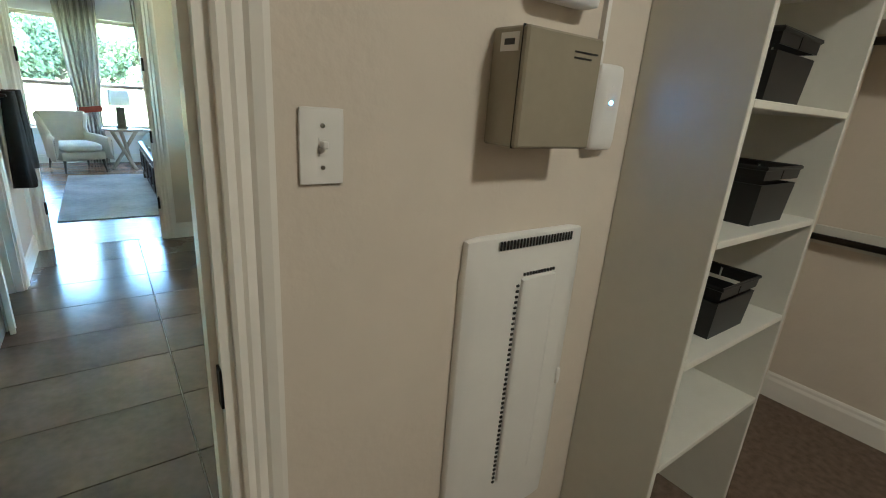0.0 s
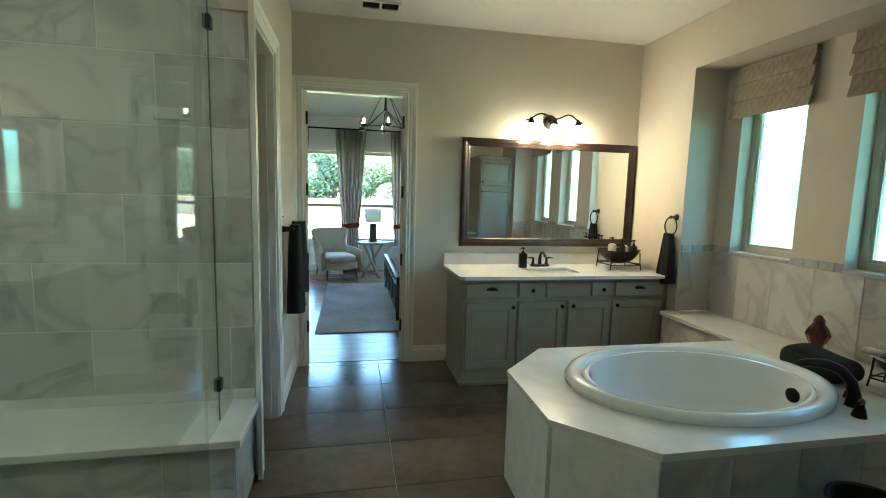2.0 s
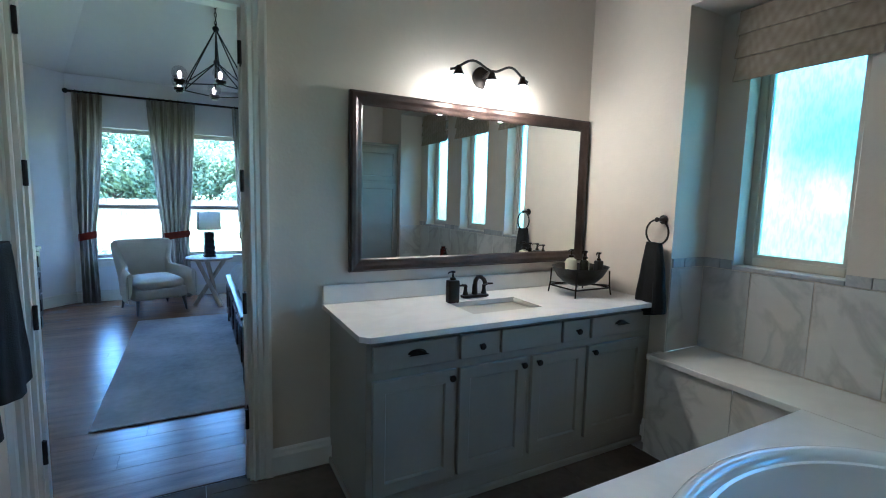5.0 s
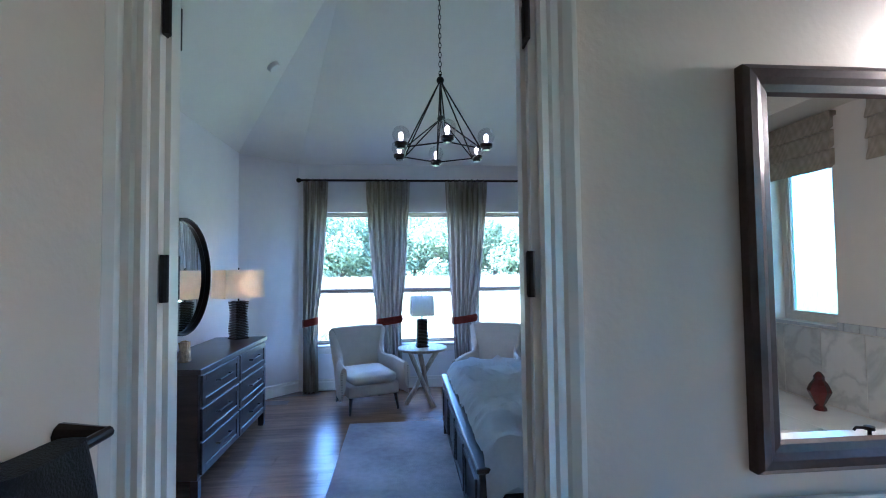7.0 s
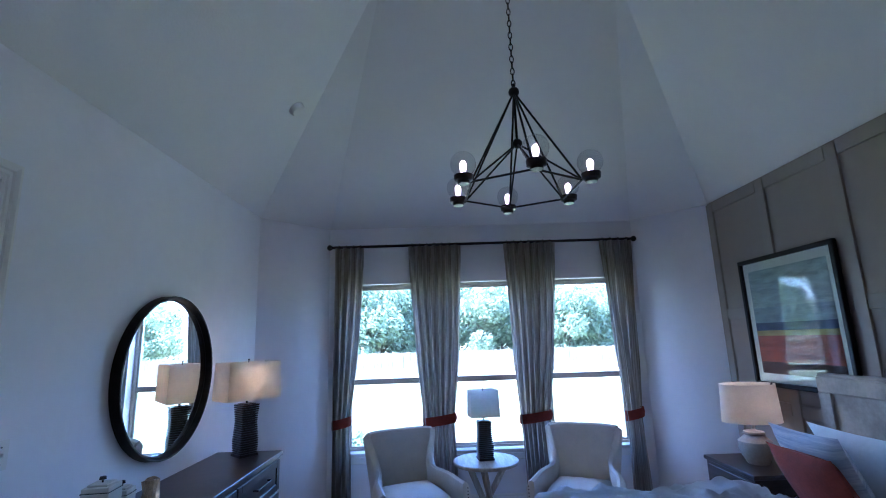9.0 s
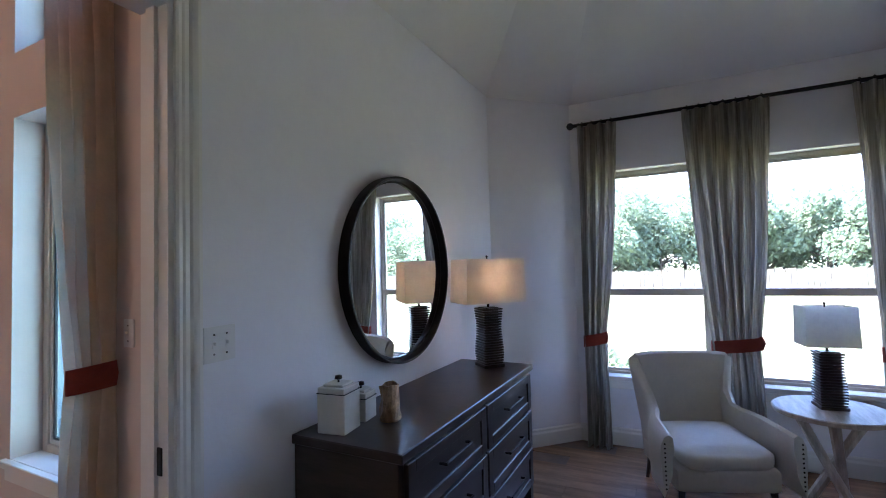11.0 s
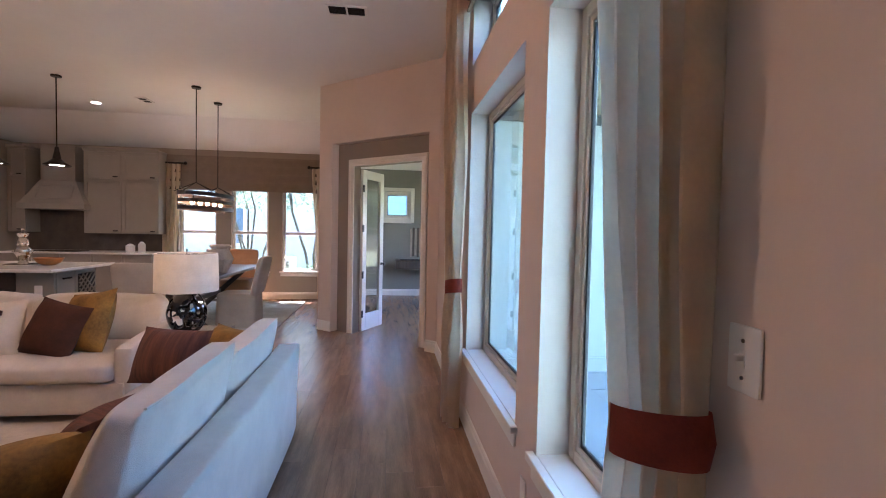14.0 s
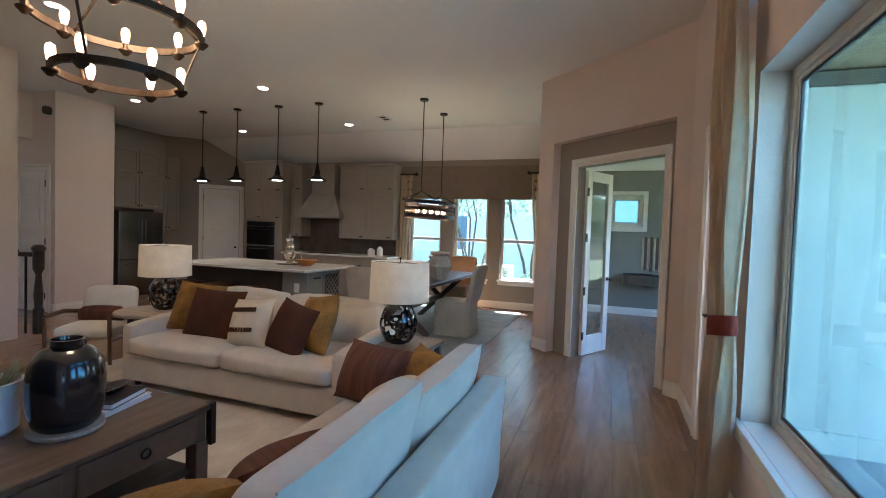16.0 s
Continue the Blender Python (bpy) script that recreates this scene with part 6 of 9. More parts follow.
canister((-1.60, 7.07, 0.85), 0.118, 0.148, 8)
canister((-1.605, 7.215, 0.85), 0.092, 0.09, 8)
GOLD_FOIL = mat("crackled_gold_glaze", (0.55, 0.37, 0.20), 0.28, 0.45, vary=0.35, scale=18, bump=0.5, bscale=40)
gv = bmesh.new()
lathe([(0.036, 0), (0.042, 0.01), (0.040, 0.05), (0.036, 0.09), (0.042, 0.142), (0.038, 0.142), (0.034, 0.08), (0.03, 0.03), (0, 0.02)], 14, bm=gv)
for v in gv.verts:
    v.co += 0.012 * noise.noise_vector(v.co * 32)
gvo = tagged(part("gold_vase", gv, GOLD_FOIL), "small crumpled gold vase on the dresser", "vase")
gvo.matrix_world = pose(-1.475, 7.235, 0.852)
switch_plate((-1.739, 6.656, 1.236), 90, 2, "white double toggle switch beside the doorway")
tagged(part("strike_plate", boxes((-1.80, -1.765, 6.4845, 6.4895, 0.88, 0.96), bevel=0.001), BLACK_IRON), "black strike plate on the white door jamb", "strike plate")

# wing chairs


def wing_chair(at, rz, label):
    root = thing("armchair", at, label, "armchair", "bay window armchairs", rz=rz)
    part("seat_base", soft(-0.30, 0.30, -0.34, 0.28, 0.17, 0.31, 0.03, 0.005, 8), CREAM_UPH, root, smooth=True)
    part("seat_cushion", soft(-0.255, 0.255, -0.37, 0.20, 0.305, 0.425, 0.05, 0.025, 9), CREAM_UPH, root, smooth=True)
    # back: a curved shell, high in the middle, sweeping forward into arms
    bm = bmesh.new()
    n, m = 36, 12
    outer = []
    for i in range(n + 1):
        u = 2 * i / n - 1
        a = u * radians(118)
        if abs(u) < 0.5:
            x, y = 0.60 * u * 0.98, 0.30 - 0.05 * (u * 2) ** 2
            top = 0.875 - 0.03 * (u * 2) ** 4 + 0.015 * abs(u * 2) ** 2
        else:
            k = (abs(u) - 0.5) / 0.5
            x = math.copysign(0.294 + 0.045 * math.sin(min(1, k * 1.6) * math.pi / 2), u)
            y = 0.25 - 0.64 * k
            x *= 1 - 0.10 * math.sin(math.pi * min(1, k / 0.5)) + 0.16 * k
            top = 0.555 + 0.29 * math.exp(-(k / 0.10) ** 1.4) - 0.05 * max(0, k - 0.4)
        outer.append((x, y, top))
    rings = []
    for i, (x, y, top) in enumerate(outer):
        a0, b0 = Vector(outer[max(i - 1, 0)][:2]), Vector(outer[min(i + 1, n)][:2])
        d = (b0 - a0).normalized()
        nrm = Vector((d.y, -d.x))  # outwards
        if nrm.dot(Vector((x, y - 0.0))) < 0:
            nrm = -nrm
        th = 0.05
        prof = [(0.0, 0.17), (0.012, 0.40), (0.012, top - 0.06), (0.0, top - 0.015), (-th * 0.5, top), (-th, top - 0.015), (-th - 0.012, top - 0.08), (-th - 0.005, 0.40), (-th, 0.30)]
        rake = max(0.0, (y - 0.05)) * 0.45
        wide = [1 + (0.26 * max(0.0, (z - 0.56) / 0.3) ** 1.3 - 0.05 * math.exp(-((z - 0.58) / 0.09) ** 2)) * min(1, abs(x) / 0.28) for o, z in prof]
        rings.append([bm.verts.new(((x + nrm.x * o) * f, y + nrm.y * o + rake * (z - 0.2), z)) for f, (o, z) in zip(wide, prof)])
    for a, b in zip(rings, rings[1:]):
        for k in range(len(a)):
            j = (k + 1) % len(a)
            bm.faces.new((a[k], a[j], b[j], b[k]))
    bm.faces.new(rings[0])
    bm.faces.new(rings[-1][::-1])
    bmesh.ops.recalc_face_normals(bm, faces=bm.faces[:])
    part("back_shell", bm, CREAM_UPH, root, smooth=True)
    for e in (0, n):
        x, y, top = outer[e]
        for k in range(11):
            s = lathe([(0.006, 0), (0.005, 0.003), (0, 0.004)], 6)
            bmesh.ops.rotate(s, verts=s.verts, matrix=Matrix.Rotation(radians(90), 3, "X"))
            bmesh.ops.translate(s, verts=s.verts, vec=(x - math.copysign(0.012, x), y - 0.001, 0.22 + (top - 0.27) * k / 10))
            part("nailhead", s, BRONZE, root)
    for x, y in ((-0.26, -0.30), (0.26, -0.30), (-0.25, 0.25), (0.25, 0.25)):
        part("leg", tube([(x, y, 0.175), (x * 1.08, y * 1.12, 0.0)], [0.022, 0.012], 10), DARK_WOOD, root)
    return root


wing_chair((-0.33, 8.98, 0), 22, "cream upholstered wing armchair with nailhead trim by the window").scale = (0.94, 0.94, 0.96)
wing_chair((1.10, 8.95, 0), -24, "cream upholstered wing armchair with nailhead trim near the bed").scale = (0.94, 0.94, 0.96)
st = thing("side_table", (0.305, 8.93, 0), "round whitewashed side table with crossed wooden legs", "side table")
part("tabletop", lathe([(0.265, 0.595), (0.275, 0.60), (0.275, 0.618), (0.268, 0.624), (0.0, 0.624)], 40), PALE_WOOD, st, smooth=True)
for i in range(3):
    a = radians(120 * i + 20)
    part("leg", tube([(0.20 * math.cos(a), 0.20 * math.sin(a), 0.596), (0.03 * math.cos(a + 1.2), 0.03 * math.sin(a + 1.2), 0.30), (-0.19 * math.cos(a - 0.25), -0.19 * math.sin(a - 0.25), 0.0)], [0.028, 0.024, 0.028], 8), PALE_WOOD, st)
ridged_lamp((0.305, 8.95, 0.624), 8, "ridged dark table lamp with white rectangular shade by the window", 0.25, 0.18, 0.22, 0.30)

# rug and bed
rug = tagged(part("area_rug", boxes((-0.43, 2.0, 5.64, 8.32, 0.001, 0.013), bevel=0.005), RUG_GREY), "grey-blue carved area rug under the bed", "rug")
bed = thing("bed", (0.45, 6.0, 0), "dark wood bed with rumpled white duvet and cushions", "bed")
part("footboard", boxes((0.0, 0.055, 0, 2.0, 0.10, 0.50), bevel=0.006), DARK_WOOD, bed)
for i in range(4):
    y = 0.08 + i * 0.475
    part("foot_panel", boxes((-0.012, 0.001, y, y + 0.415, 0.16, 0.185), (-0.012, 0.001, y, y + 0.415, 0.415, 0.44), (-0.012, 0.001, y, y + 0.025, 0.185, 0.415), (-0.012, 0.001, y + 0.39, y + 0.415, 0.185, 0.415)), DARK_WOOD, bed)
part("foot_cap", boxes((-0.014, 0.07, -0.01, 2.01, 0.501, 0.53), bevel=0.006), DARK_WOOD, bed)
for y in (0.02, 1.93):
    part("leg", prism([(0.0, y), (0.055, y), (0.055, y + 0.055), (0.0, y + 0.055)], 0.014, 0.10), DARK_WOOD, bed)
for y in (0.0, 1.955):
    part("side_rail", boxes((0.056, 2.04, y, y + 0.045, 0.16, 0.38), bevel=0.004), DARK_WOOD, bed)
part("headboard", boxes((2.04, 2.12, -0.02, 2.02, 0.05, 1.32), bevel=0.01), PALE_WOOD, bed, "pale panelled headboard")
part("head_frame", boxes((2.02, 2.041, 0.0, 2.0, 1.20, 1.30), (2.02, 2.041, 0.0, 0.10, 0.5, 1.199), (2.02, 2.041, 1.90, 2.0, 0.5, 1.199), bevel=0.004), PALE_WOOD, bed)
part("mattress", soft(0.07, 2.02, 0.05, 1.95, 0.28, 0.56, 0.06, 0.005, 8), BEDDING, bed, smooth=True)
bm = bmesh.new()
nx, ny = 110, 100
dv = []
for i in range(nx + 1):
    row = []
    for j in range(ny + 1):
        x, y = 0.03 + 1.45 * i / nx, -0.06 + 2.12 * j / ny
        e = min(y + 0.06, 2.06 - y)
        drop = -0.24 * max(0, 1 - e / 0.09) ** 1.5
        ef = x - 0.03
        drop2 = -0.10 * max(0, 1 - ef / 0.08) ** 1.5
        w = 0.035 * noise.noise(Vector((x * 3.5, y * 2.4, 0.3))) + 0.055 * abs(noise.noise(Vector((x * 6 + y * 4, y * 4 - x * 3, 2.1)))) + 0.006 * noise.noise(Vector((x * 19, y * 17, 4)))
        fold = noise.noise(Vector((x * 3.2 - y * 1.5, y * 7.0 + x * 2.0, 7.3)))
        w += 0.030 * max(0.0, 1 - 2.6 * abs(fold)) ** 2
        row.append(bm.verts.new((x, y, 0.645 + w + drop + drop2)))
    dv.append(row)
for a, b in zip(dv, dv[1:]):
    for j in range(ny):
        bm.faces.new((a[j], b[j], b[j + 1], a[j + 1]))
bmesh.ops.solidify(bm, geom=bm.faces[:], thickness=0.03)
part("duvet", bm, BEDDING, bed, "rumpled white duvet", True)
STRIPE = mat("blue_white_stripe_linen", (0.70, 0.71, 0.74), 0.9, vary=0.05, scale=3, two=(0.30, 0.36, 0.48), stretch=(1, 1, 18))
for nm, mt, w, h, d, x, y, z, rx, rz, lab in (("bed_pillow", BEDDING, 0.72, 0.48, 0.18, 2.38, 7.45, 0.60, -20, 90, "plump white bed pillow against the headboard"),
                                               ("bed_pillow", BEDDING, 0.72, 0.48, 0.18, 2.38, 6.55, 0.60, -20, 90, "plump white bed pillow against the headboard"),
                                               ("bed_cushion", STRIPE, 0.52, 0.50, 0.16, 2.18, 7.55, 0.60, -24, 90, "blue and white striped cushion on the bed"),
                                               ("bed_cushion", STRIPE, 0.52, 0.50, 0.16, 2.18, 6.75, 0.60, -24, 90, "blue and white striped cushion on the bed"),
                                               ("bed_cushion", RUST, 0.46, 0.44, 0.15, 2.02, 7.38, 0.60, -28, 90, "rust red cushion on the bed")):
    o = tagged(part(nm, pillow(w, h, d, seed=int(y * 10)), mt, smooth=True), lab, "pillow")
    o.matrix_world = pose(x, y, z, 0, 0, rz) @ pose(0, 0, 0, rx, 0, 0)
ns = thing("nightstand", (2.10, 8.22, 0), "dark wood nightstand beside the bed", "nightstand")
part("body", boxes((0, 0.45, 0, 0.60, 0.12, 0.60), bevel=0.004), DARK_WOOD, ns)
part("top", boxes((-0.015, 0.46, -0.015, 0.615, 0.601, 0.63), bevel=0.004), DARK_WOOD, ns)
for i, (z0, z1) in enumerate(((0.15, 0.35), (0.37, 0.575))):
    d = part("drawer_front", boxes((-0.016, -0.001, 0.03, 0.57, z0, z1), bevel=0.003), DARK_WOOD, ns)
    part("pull", tube([(-0.016, 0.2, (z0 + z1) / 2), (-0.04, 0.2, (z0 + z1) / 2), (-0.04, 0.4, (z0 + z1) / 2), (-0.016, 0.4, (z0 + z1) / 2)], 0.006, 8), BLACK_IRON, d)
for x in (0.0, 0.41):
    for y in (0.0, 0.56):
        part("leg", boxes((x, x + 0.04, y, y + 0.04, 0, 0.119)), DARK_WOOD, ns)
CLAY = mat("whitewashed_clay", (0.46, 0.43, 0.39), 0.85, vary=0.15, scale=6, bump=0.5, bscale=40)
bl = thing("bedside_lamp", (2.33, 8.52, 0.63), "whitewashed clay lamp with oval linen shade", "lamp")
part("base", lathe([(0.07, 0), (0.085, 0.03), (0.12, 0.10), (0.115, 0.16), (0.075, 0.195), (0.062, 0.205), (0.075, 0.215), (0.07, 0.23), (0.03, 0.235), (0.012, 0.25), (0.012, 0.30), (0, 0.30)], 28), CLAY, bl, smooth=True)
part("shade", lathe([(0.215, 0.30), (0.20, 0.58), (0.197, 0.58), (0.212, 0.30)], 40, sy=0.75), SHADE, bl, "linen drum shade with dark seam", True)
lamp("bedside_bulb", "POINT", (2.33, 8.52, 1.08), 0.08, WARM, 0.035)

# panelled wall and picture
PANEL = mat("taupe_panel_paint", (0.29, 0.25, 0.205), 0.5, vary=0.03, scale=2)
pw = thing("wall_panelling", (2.579, 0, 0), "taupe painted board-and-batten panelling behind the bed", "wall panelling", kind="structure")
for y in (9.05, 8.35, 7.65, 6.95, 6.25, 5.55, 4.95):
    part("batten", boxes((-0.018, 0, y - 0.045, y + 0.045, 0.14, 2.81), bevel=0.002), PANEL, pw)
for z in (0.14, 0.98, 1.72, 2.72):
    for y0, y1 in zip((5.0, 5.60, 6.30, 7.00, 7.70, 8.40), (5.50, 6.20, 6.90, 7.60, 8.30, 9.00)):
        part("rail", boxes((-0.017, 0, y0, y1, z, z + 0.09), bevel=0.002), PANEL, pw)
pic = thing("framed_picture", (2.558, 8.22, 1.69), "abstract landscape print in a black frame under glass", "picture", rz=-90)
part("frame", frame_ring(-0.49, 0.49, -0.51, 0.50, [(0, 0), (0, 0.028), (0.006, 0.032), (0.03, 0.032), (0.034, 0.026), (0.034, 0.0)]), BLACK_IRON, pic)
part("mount", boxes((-0.456, 0.456, -0.008, -0.004, -0.476, 0.466)), PLASTIC, pic, "white mount")
for z0, z1, col in ((0.10, 0.40, (0.42, 0.48, 0.50)), (-0.02, 0.10, (0.30, 0.36, 0.42)), (-0.08, -0.02, (0.05, 0.07, 0.16)), (-0.12, -0.08, (0.5, 0.36, 0.10)), (-0.32, -0.12, (0.40, 0.08, 0.03)), (-0.41, -0.32, (0.10, 0.05, 0.04))):
    part("print_band", boxes((-0.40, 0.40, -0.0105, -0.009, z0, z1)), mat("print_colour", col, 0.7, vary=0.25, scale=6, stretch=(1, 1, 4)), pic)
pg = part("pane", boxes((-0.455, 0.455, -0.022, -0.019, -0.475, 0.465)), CLEAR, pic)
pg.visible_shadow = False

# chandelier
CX, CY = 0.357, 6.84
ch = thing("chandelier", (CX, CY, 0), "black iron six-light chandelier with clear glass globes", "chandelier")
part("canopy", lathe([(0.0, 3.879), (0.06, 3.88), (0.065, 3.90), (0.06, 3.909), (0.0, 3.909)], 24), BLACK_IRON, ch, smooth=True)
links = bmesh.new()
z, k = 3.875, 0
while z > 2.83:
    pts = [(0.009 * math.cos(a) if k % 2 else 0.0, 0.0 if k % 2 else 0.009 * math.cos(a), z - 0.02 + 0.02 * math.sin(a)) for a in [2 * math.pi * i / 10 for i in range(10)]]
    tube(pts, 0.0028, 5, links, closed=True)
    z, k = z - 0.033, k + 1
part("chain", links, BLACK_IRON, ch)
for zz, rr in ((2.786, 0.026), (2.52, 0.024)):
    bm = bmesh.new()
    bmesh.ops.create_uvsphere(bm, u_segments=16, v_segments=10, radius=rr)
    bmesh.ops.translate(bm, verts=bm.verts, vec=(0, 0, zz))
    part("hub", bm, BLACK_IRON, ch, smooth=True)
part("stem", tube([(0, 0, 2.83), (0, 0, 2.50)], 0.006, 8), BLACK_IRON, ch)
CR, CZ = 0.281, 2.285
ringp = [(CR * math.cos(radians(60 * i + 32)), CR * math.sin(radians(60 * i + 32)), CZ) for i in range(6)]
GLOBE = glass("globe_glass", (0.90, 0.90, 0.90), ior=1.5)
FILAMENT = glow("bulb_glow", (1.0, 0.66, 0.46), 0.9)
for i in range(6):
    a, b = ringp[i], ringp[(i + 1) % 6]
    x, y, z = a
    part("ring_bar", tube([a, b], 0.005, 6), BLACK_IRON, ch)
    part("arm", tube([(0, 0, 2.786), a], 0.005, 6), BLACK_IRON, ch)
    part("strut", tube([(0, 0, 2.52), a], 0.0045, 6), BLACK_IRON, ch)
    s = 1.14
    cup = part("cup", lathe([(0.0, CZ - 0.018), (0.026, CZ - 0.017), (0.028, CZ - 0.006), (0.040, CZ), (0.042, CZ + 0.022), (0.036, CZ + 0.024), (0.0, CZ + 0.02)], 18, x * s, y * s), BRONZE, ch, smooth=True)
    bm = bmesh.new()
    bmesh.ops.create_uvsphere(bm, u_segments=20, v_segments=14, radius=0.056)
    bmesh.ops.translate(bm, verts=bm.verts, vec=(x * s, y * s, CZ + 0.073))
    gb = part("globe", bm, GLOBE, ch, "clear glass globe", True)
    gb.visible_shadow = False
    part("bulb", lathe([(0.012, CZ + 0.022), (0.010, CZ + 0.04), (0.014, CZ + 0.055), (0.015, CZ + 0.072), (0.009, CZ + 0.085), (0.0, CZ + 0.089)], 14, x * s, y * s), FILAMENT, ch, "lit bulb", True)
# vent and smoke detector on the sloping ceiling
v = ceiling_vent((-0.948, 6.47, 3.436), 0, 0.585, 0.32, 5, "white slatted air return on the sloping ceiling")
v.matrix_world = pose(-0.948, 6.47, 3.430, 0, -37.5, 0)
sd = tagged(part("smoke_detector", lathe([(0.0, -0.035), (0.045, -0.034), (0.055, -0.025), (0.06, 0.0), (0, 0.0)], 24), PLASTIC, smooth=True), "round white smoke detector on the sloping ceiling", "smoke detector")
sd.matrix_world = pose(-1.06, 7.96, 3.345, 0, -37.5, 0)

# ---------- living room ----------
curtain_rod((-1.98, 6.66, 3.26), (-5.50, 6.66, 3.26), 0.014, "black curtain rod above the living room windows", (0.02, 0.5, 0.98), (0, 0.085, 0))
curtain("curtain", -0.285, 0.0, 3.24, 0.012, 1.058, -0.165, 0.015, SHEER, "ivory floor-length drape with a rust tieback by the doorway", (-2.447, 6.695, 0), 22, folds=5, depth=0.065, group="living room drapes", bx0=-0.19, band_h=0.05)
curtain("curtain", -0.30, 0.02, 3.24, 0.012, 1.03, -0.20, 0.0, SHEER, "ivory floor-length drape with a rust tieback by the patio door", (-4.95, 6.665, 0), 12, folds=5, depth=0.07, group="living room drapes", bx0=-0.24, band_h=0.05)
WOVEN = mat("brown_woven_shade", (0.20, 0.12, 0.07), 0.8, vary=0.3, scale=4, bump=0.5, bscale=80, stretch=(1, 1, 14))
for c in (-4.39, -2.80):
    roman_shade((c, 6.748, 0), 0, 1.30, 2.96, 3.20, 3, "raised brown woven shade on the transom", WOVEN)
switch_plate((-2.40, 6.749, 1.23), 0, 1, "white toggle switch beside the drape")
out = thing("wall_outlet", (-3.58, 6.749, 0.33), "white wall outlet below the window", "outlet")
part("plate", soft(-0.035, 0.035, -0.006, 0, -0.057, 0.057, 0.004, 0, 3), PLASTIC, out, smooth=True)
for z in (-0.022, 0.022):
    part("socket", soft(-0.015, 0.015, -0.008, -0.005, z - 0.014, z + 0.014, 0.003, 0, 3), PLASTIC, out)
stp = tagged(part("door_stop", tube([(-5.28, 6.73, 0.07), (-5.28, 6.66, 0.07)], [0.006, 0.011], 8), BRONZE), "bronze spring door stop on the baseboard", "door stop")

# patio door with full glass
pd = thing("patio_door", (-5.79, 6.80, 0), "white patio door with full glass and dark bronze lever", "door")
part("stile", boxes((-0.355, -0.245, 0, 0.045, 0.01, 2.18), bevel=0.003), TRIM, pd)
part("stile", boxes((0.245, 0.355, 0, 0.045, 0.01, 2.18), bevel=0.003), TRIM, pd)
part("rail", boxes((-0.244, 0.244, 0, 0.045, 0.01, 0.25), bevel=0.003), TRIM, pd)
part("rail", boxes((-0.244, 0.244, 0, 0.045, 2.06, 2.18), bevel=0.003), TRIM, pd)
gp = part("pane", boxes((-0.244, 0.244, 0.02, 0.026, 0.251, 2.059)), CLEAR, pd)
gp.visible_shadow = False
h = part("handle", tube([(-0.30, -0.002, 0.93), (-0.30, -0.06, 0.93), (-0.19, -0.065, 0.935)], [0.012, 0.009, 0.008], 8), BRONZE, pd)
part("rose", boxes((-0.325, -0.275, -0.006, 0.0, 0.88, 0.98), bevel=0.003), BRONZE, h)
part("deadbolt", tube([(-0.30, 0, 1.06), (-0.30, -0.025, 1.06)], 0.022, 12), BRONZE, pd)
casing("door_6", (-5.79, 6.75, 0), (1, 0, 0), (0, -1, 0), 0.74, 2.20)

# study: open glazed leaf, wall desk, picture and small window casing
hp = q0 + SD * 1.475 + SN * 0.125
lf = thing("french_door", (hp.x, hp.y, 0), "white glazed study door standing open", "door", rz=math.degrees(math.atan2(SN.y, SN.x)) + 12)
part("stile", boxes((0.0, 0.10, -0.02, 0.02, 0.01, 2.26), bevel=0.003), TRIM, lf)
part("stile", boxes((0.47, 0.57, -0.02, 0.02, 0.01, 2.26), bevel=0.003), TRIM, lf)
part("rail", boxes((0.101, 0.469, -0.02, 0.02, 0.01, 0.24), bevel=0.003), TRIM, lf)
part("rail", boxes((0.101, 0.469, -0.02, 0.02, 2.14, 2.26), bevel=0.003), TRIM, lf)
gp = part("pane", boxes((0.101, 0.469, -0.003, 0.003, 0.241, 2.139)), CLEAR, lf)
gp.visible_shadow = False
for z in (0.25, 0.80, 1.45, 2.0):
    part("hinge", boxes((-0.012, 0.03, -0.026, -0.019, z - 0.05, z + 0.05), bevel=0.002), BLACK_IRON, lf)
kn = part("knob", lathe([(0.024, 0), (0.024, 0.004), (0.009, 0.01), (0.009, 0.03), (0.024, 0.04), (0.02, 0.055), (0, 0.058)], 14), BLACK_IRON, lf, smooth=True)
kn.matrix_local = pose(0.52, -0.02, 0.93, 90, 0, 0)
for y0, y1, z0, z1 in ((6.0, 6.08, 1.60, 2.36), (6.67, 6.75, 1.60, 2.36), (6.081, 6.669, 2.28, 2.36), (6.081, 6.669, 1.60, 1.68)):
    structure("window_casing", boxes((-11.898, -11.878, y0, y1, z0, z1), bevel=0.003), TRIM, "white casing round the study window", "window casing")
dk = thing("wall_desk", (-11.895, 6.36, 0), "floating dark wood desk on the study wall", "desk")
part("top", boxes((0, 0.5, 0, 1.5, 0.62, 0.80), bevel=0.004), GREY_WOOD, dk)
part("drawer_front", boxes((0.501, 0.515, 0.05, 0.72, 0.65, 0.77), bevel=0.003), GREY_WOOD, dk)
kb = tagged(part("keyboard", boxes((-11.72, -11.55, 6.45, 6.85, 0.802, 0.82), bevel=0.004), BLACK_PL), "dark keyboard lying on the wall desk", "keyboard")
pw2 = thing("wall_art", (-11.897, 6.85, 1.25), "upright striped wooden wall art in the study", "wall art", rz=90)
for i in range(7):
    part("slat", boxes((-0.18 + i * 0.05, -0.135 + i * 0.05, -0.03, 0, -0.40 + 0.02 * (i % 3), 0.22 + 0.03 * (i % 2)), bevel=0.004), GREY_WOOD if i % 2 else PALE_WOOD, pw2)

# sofas


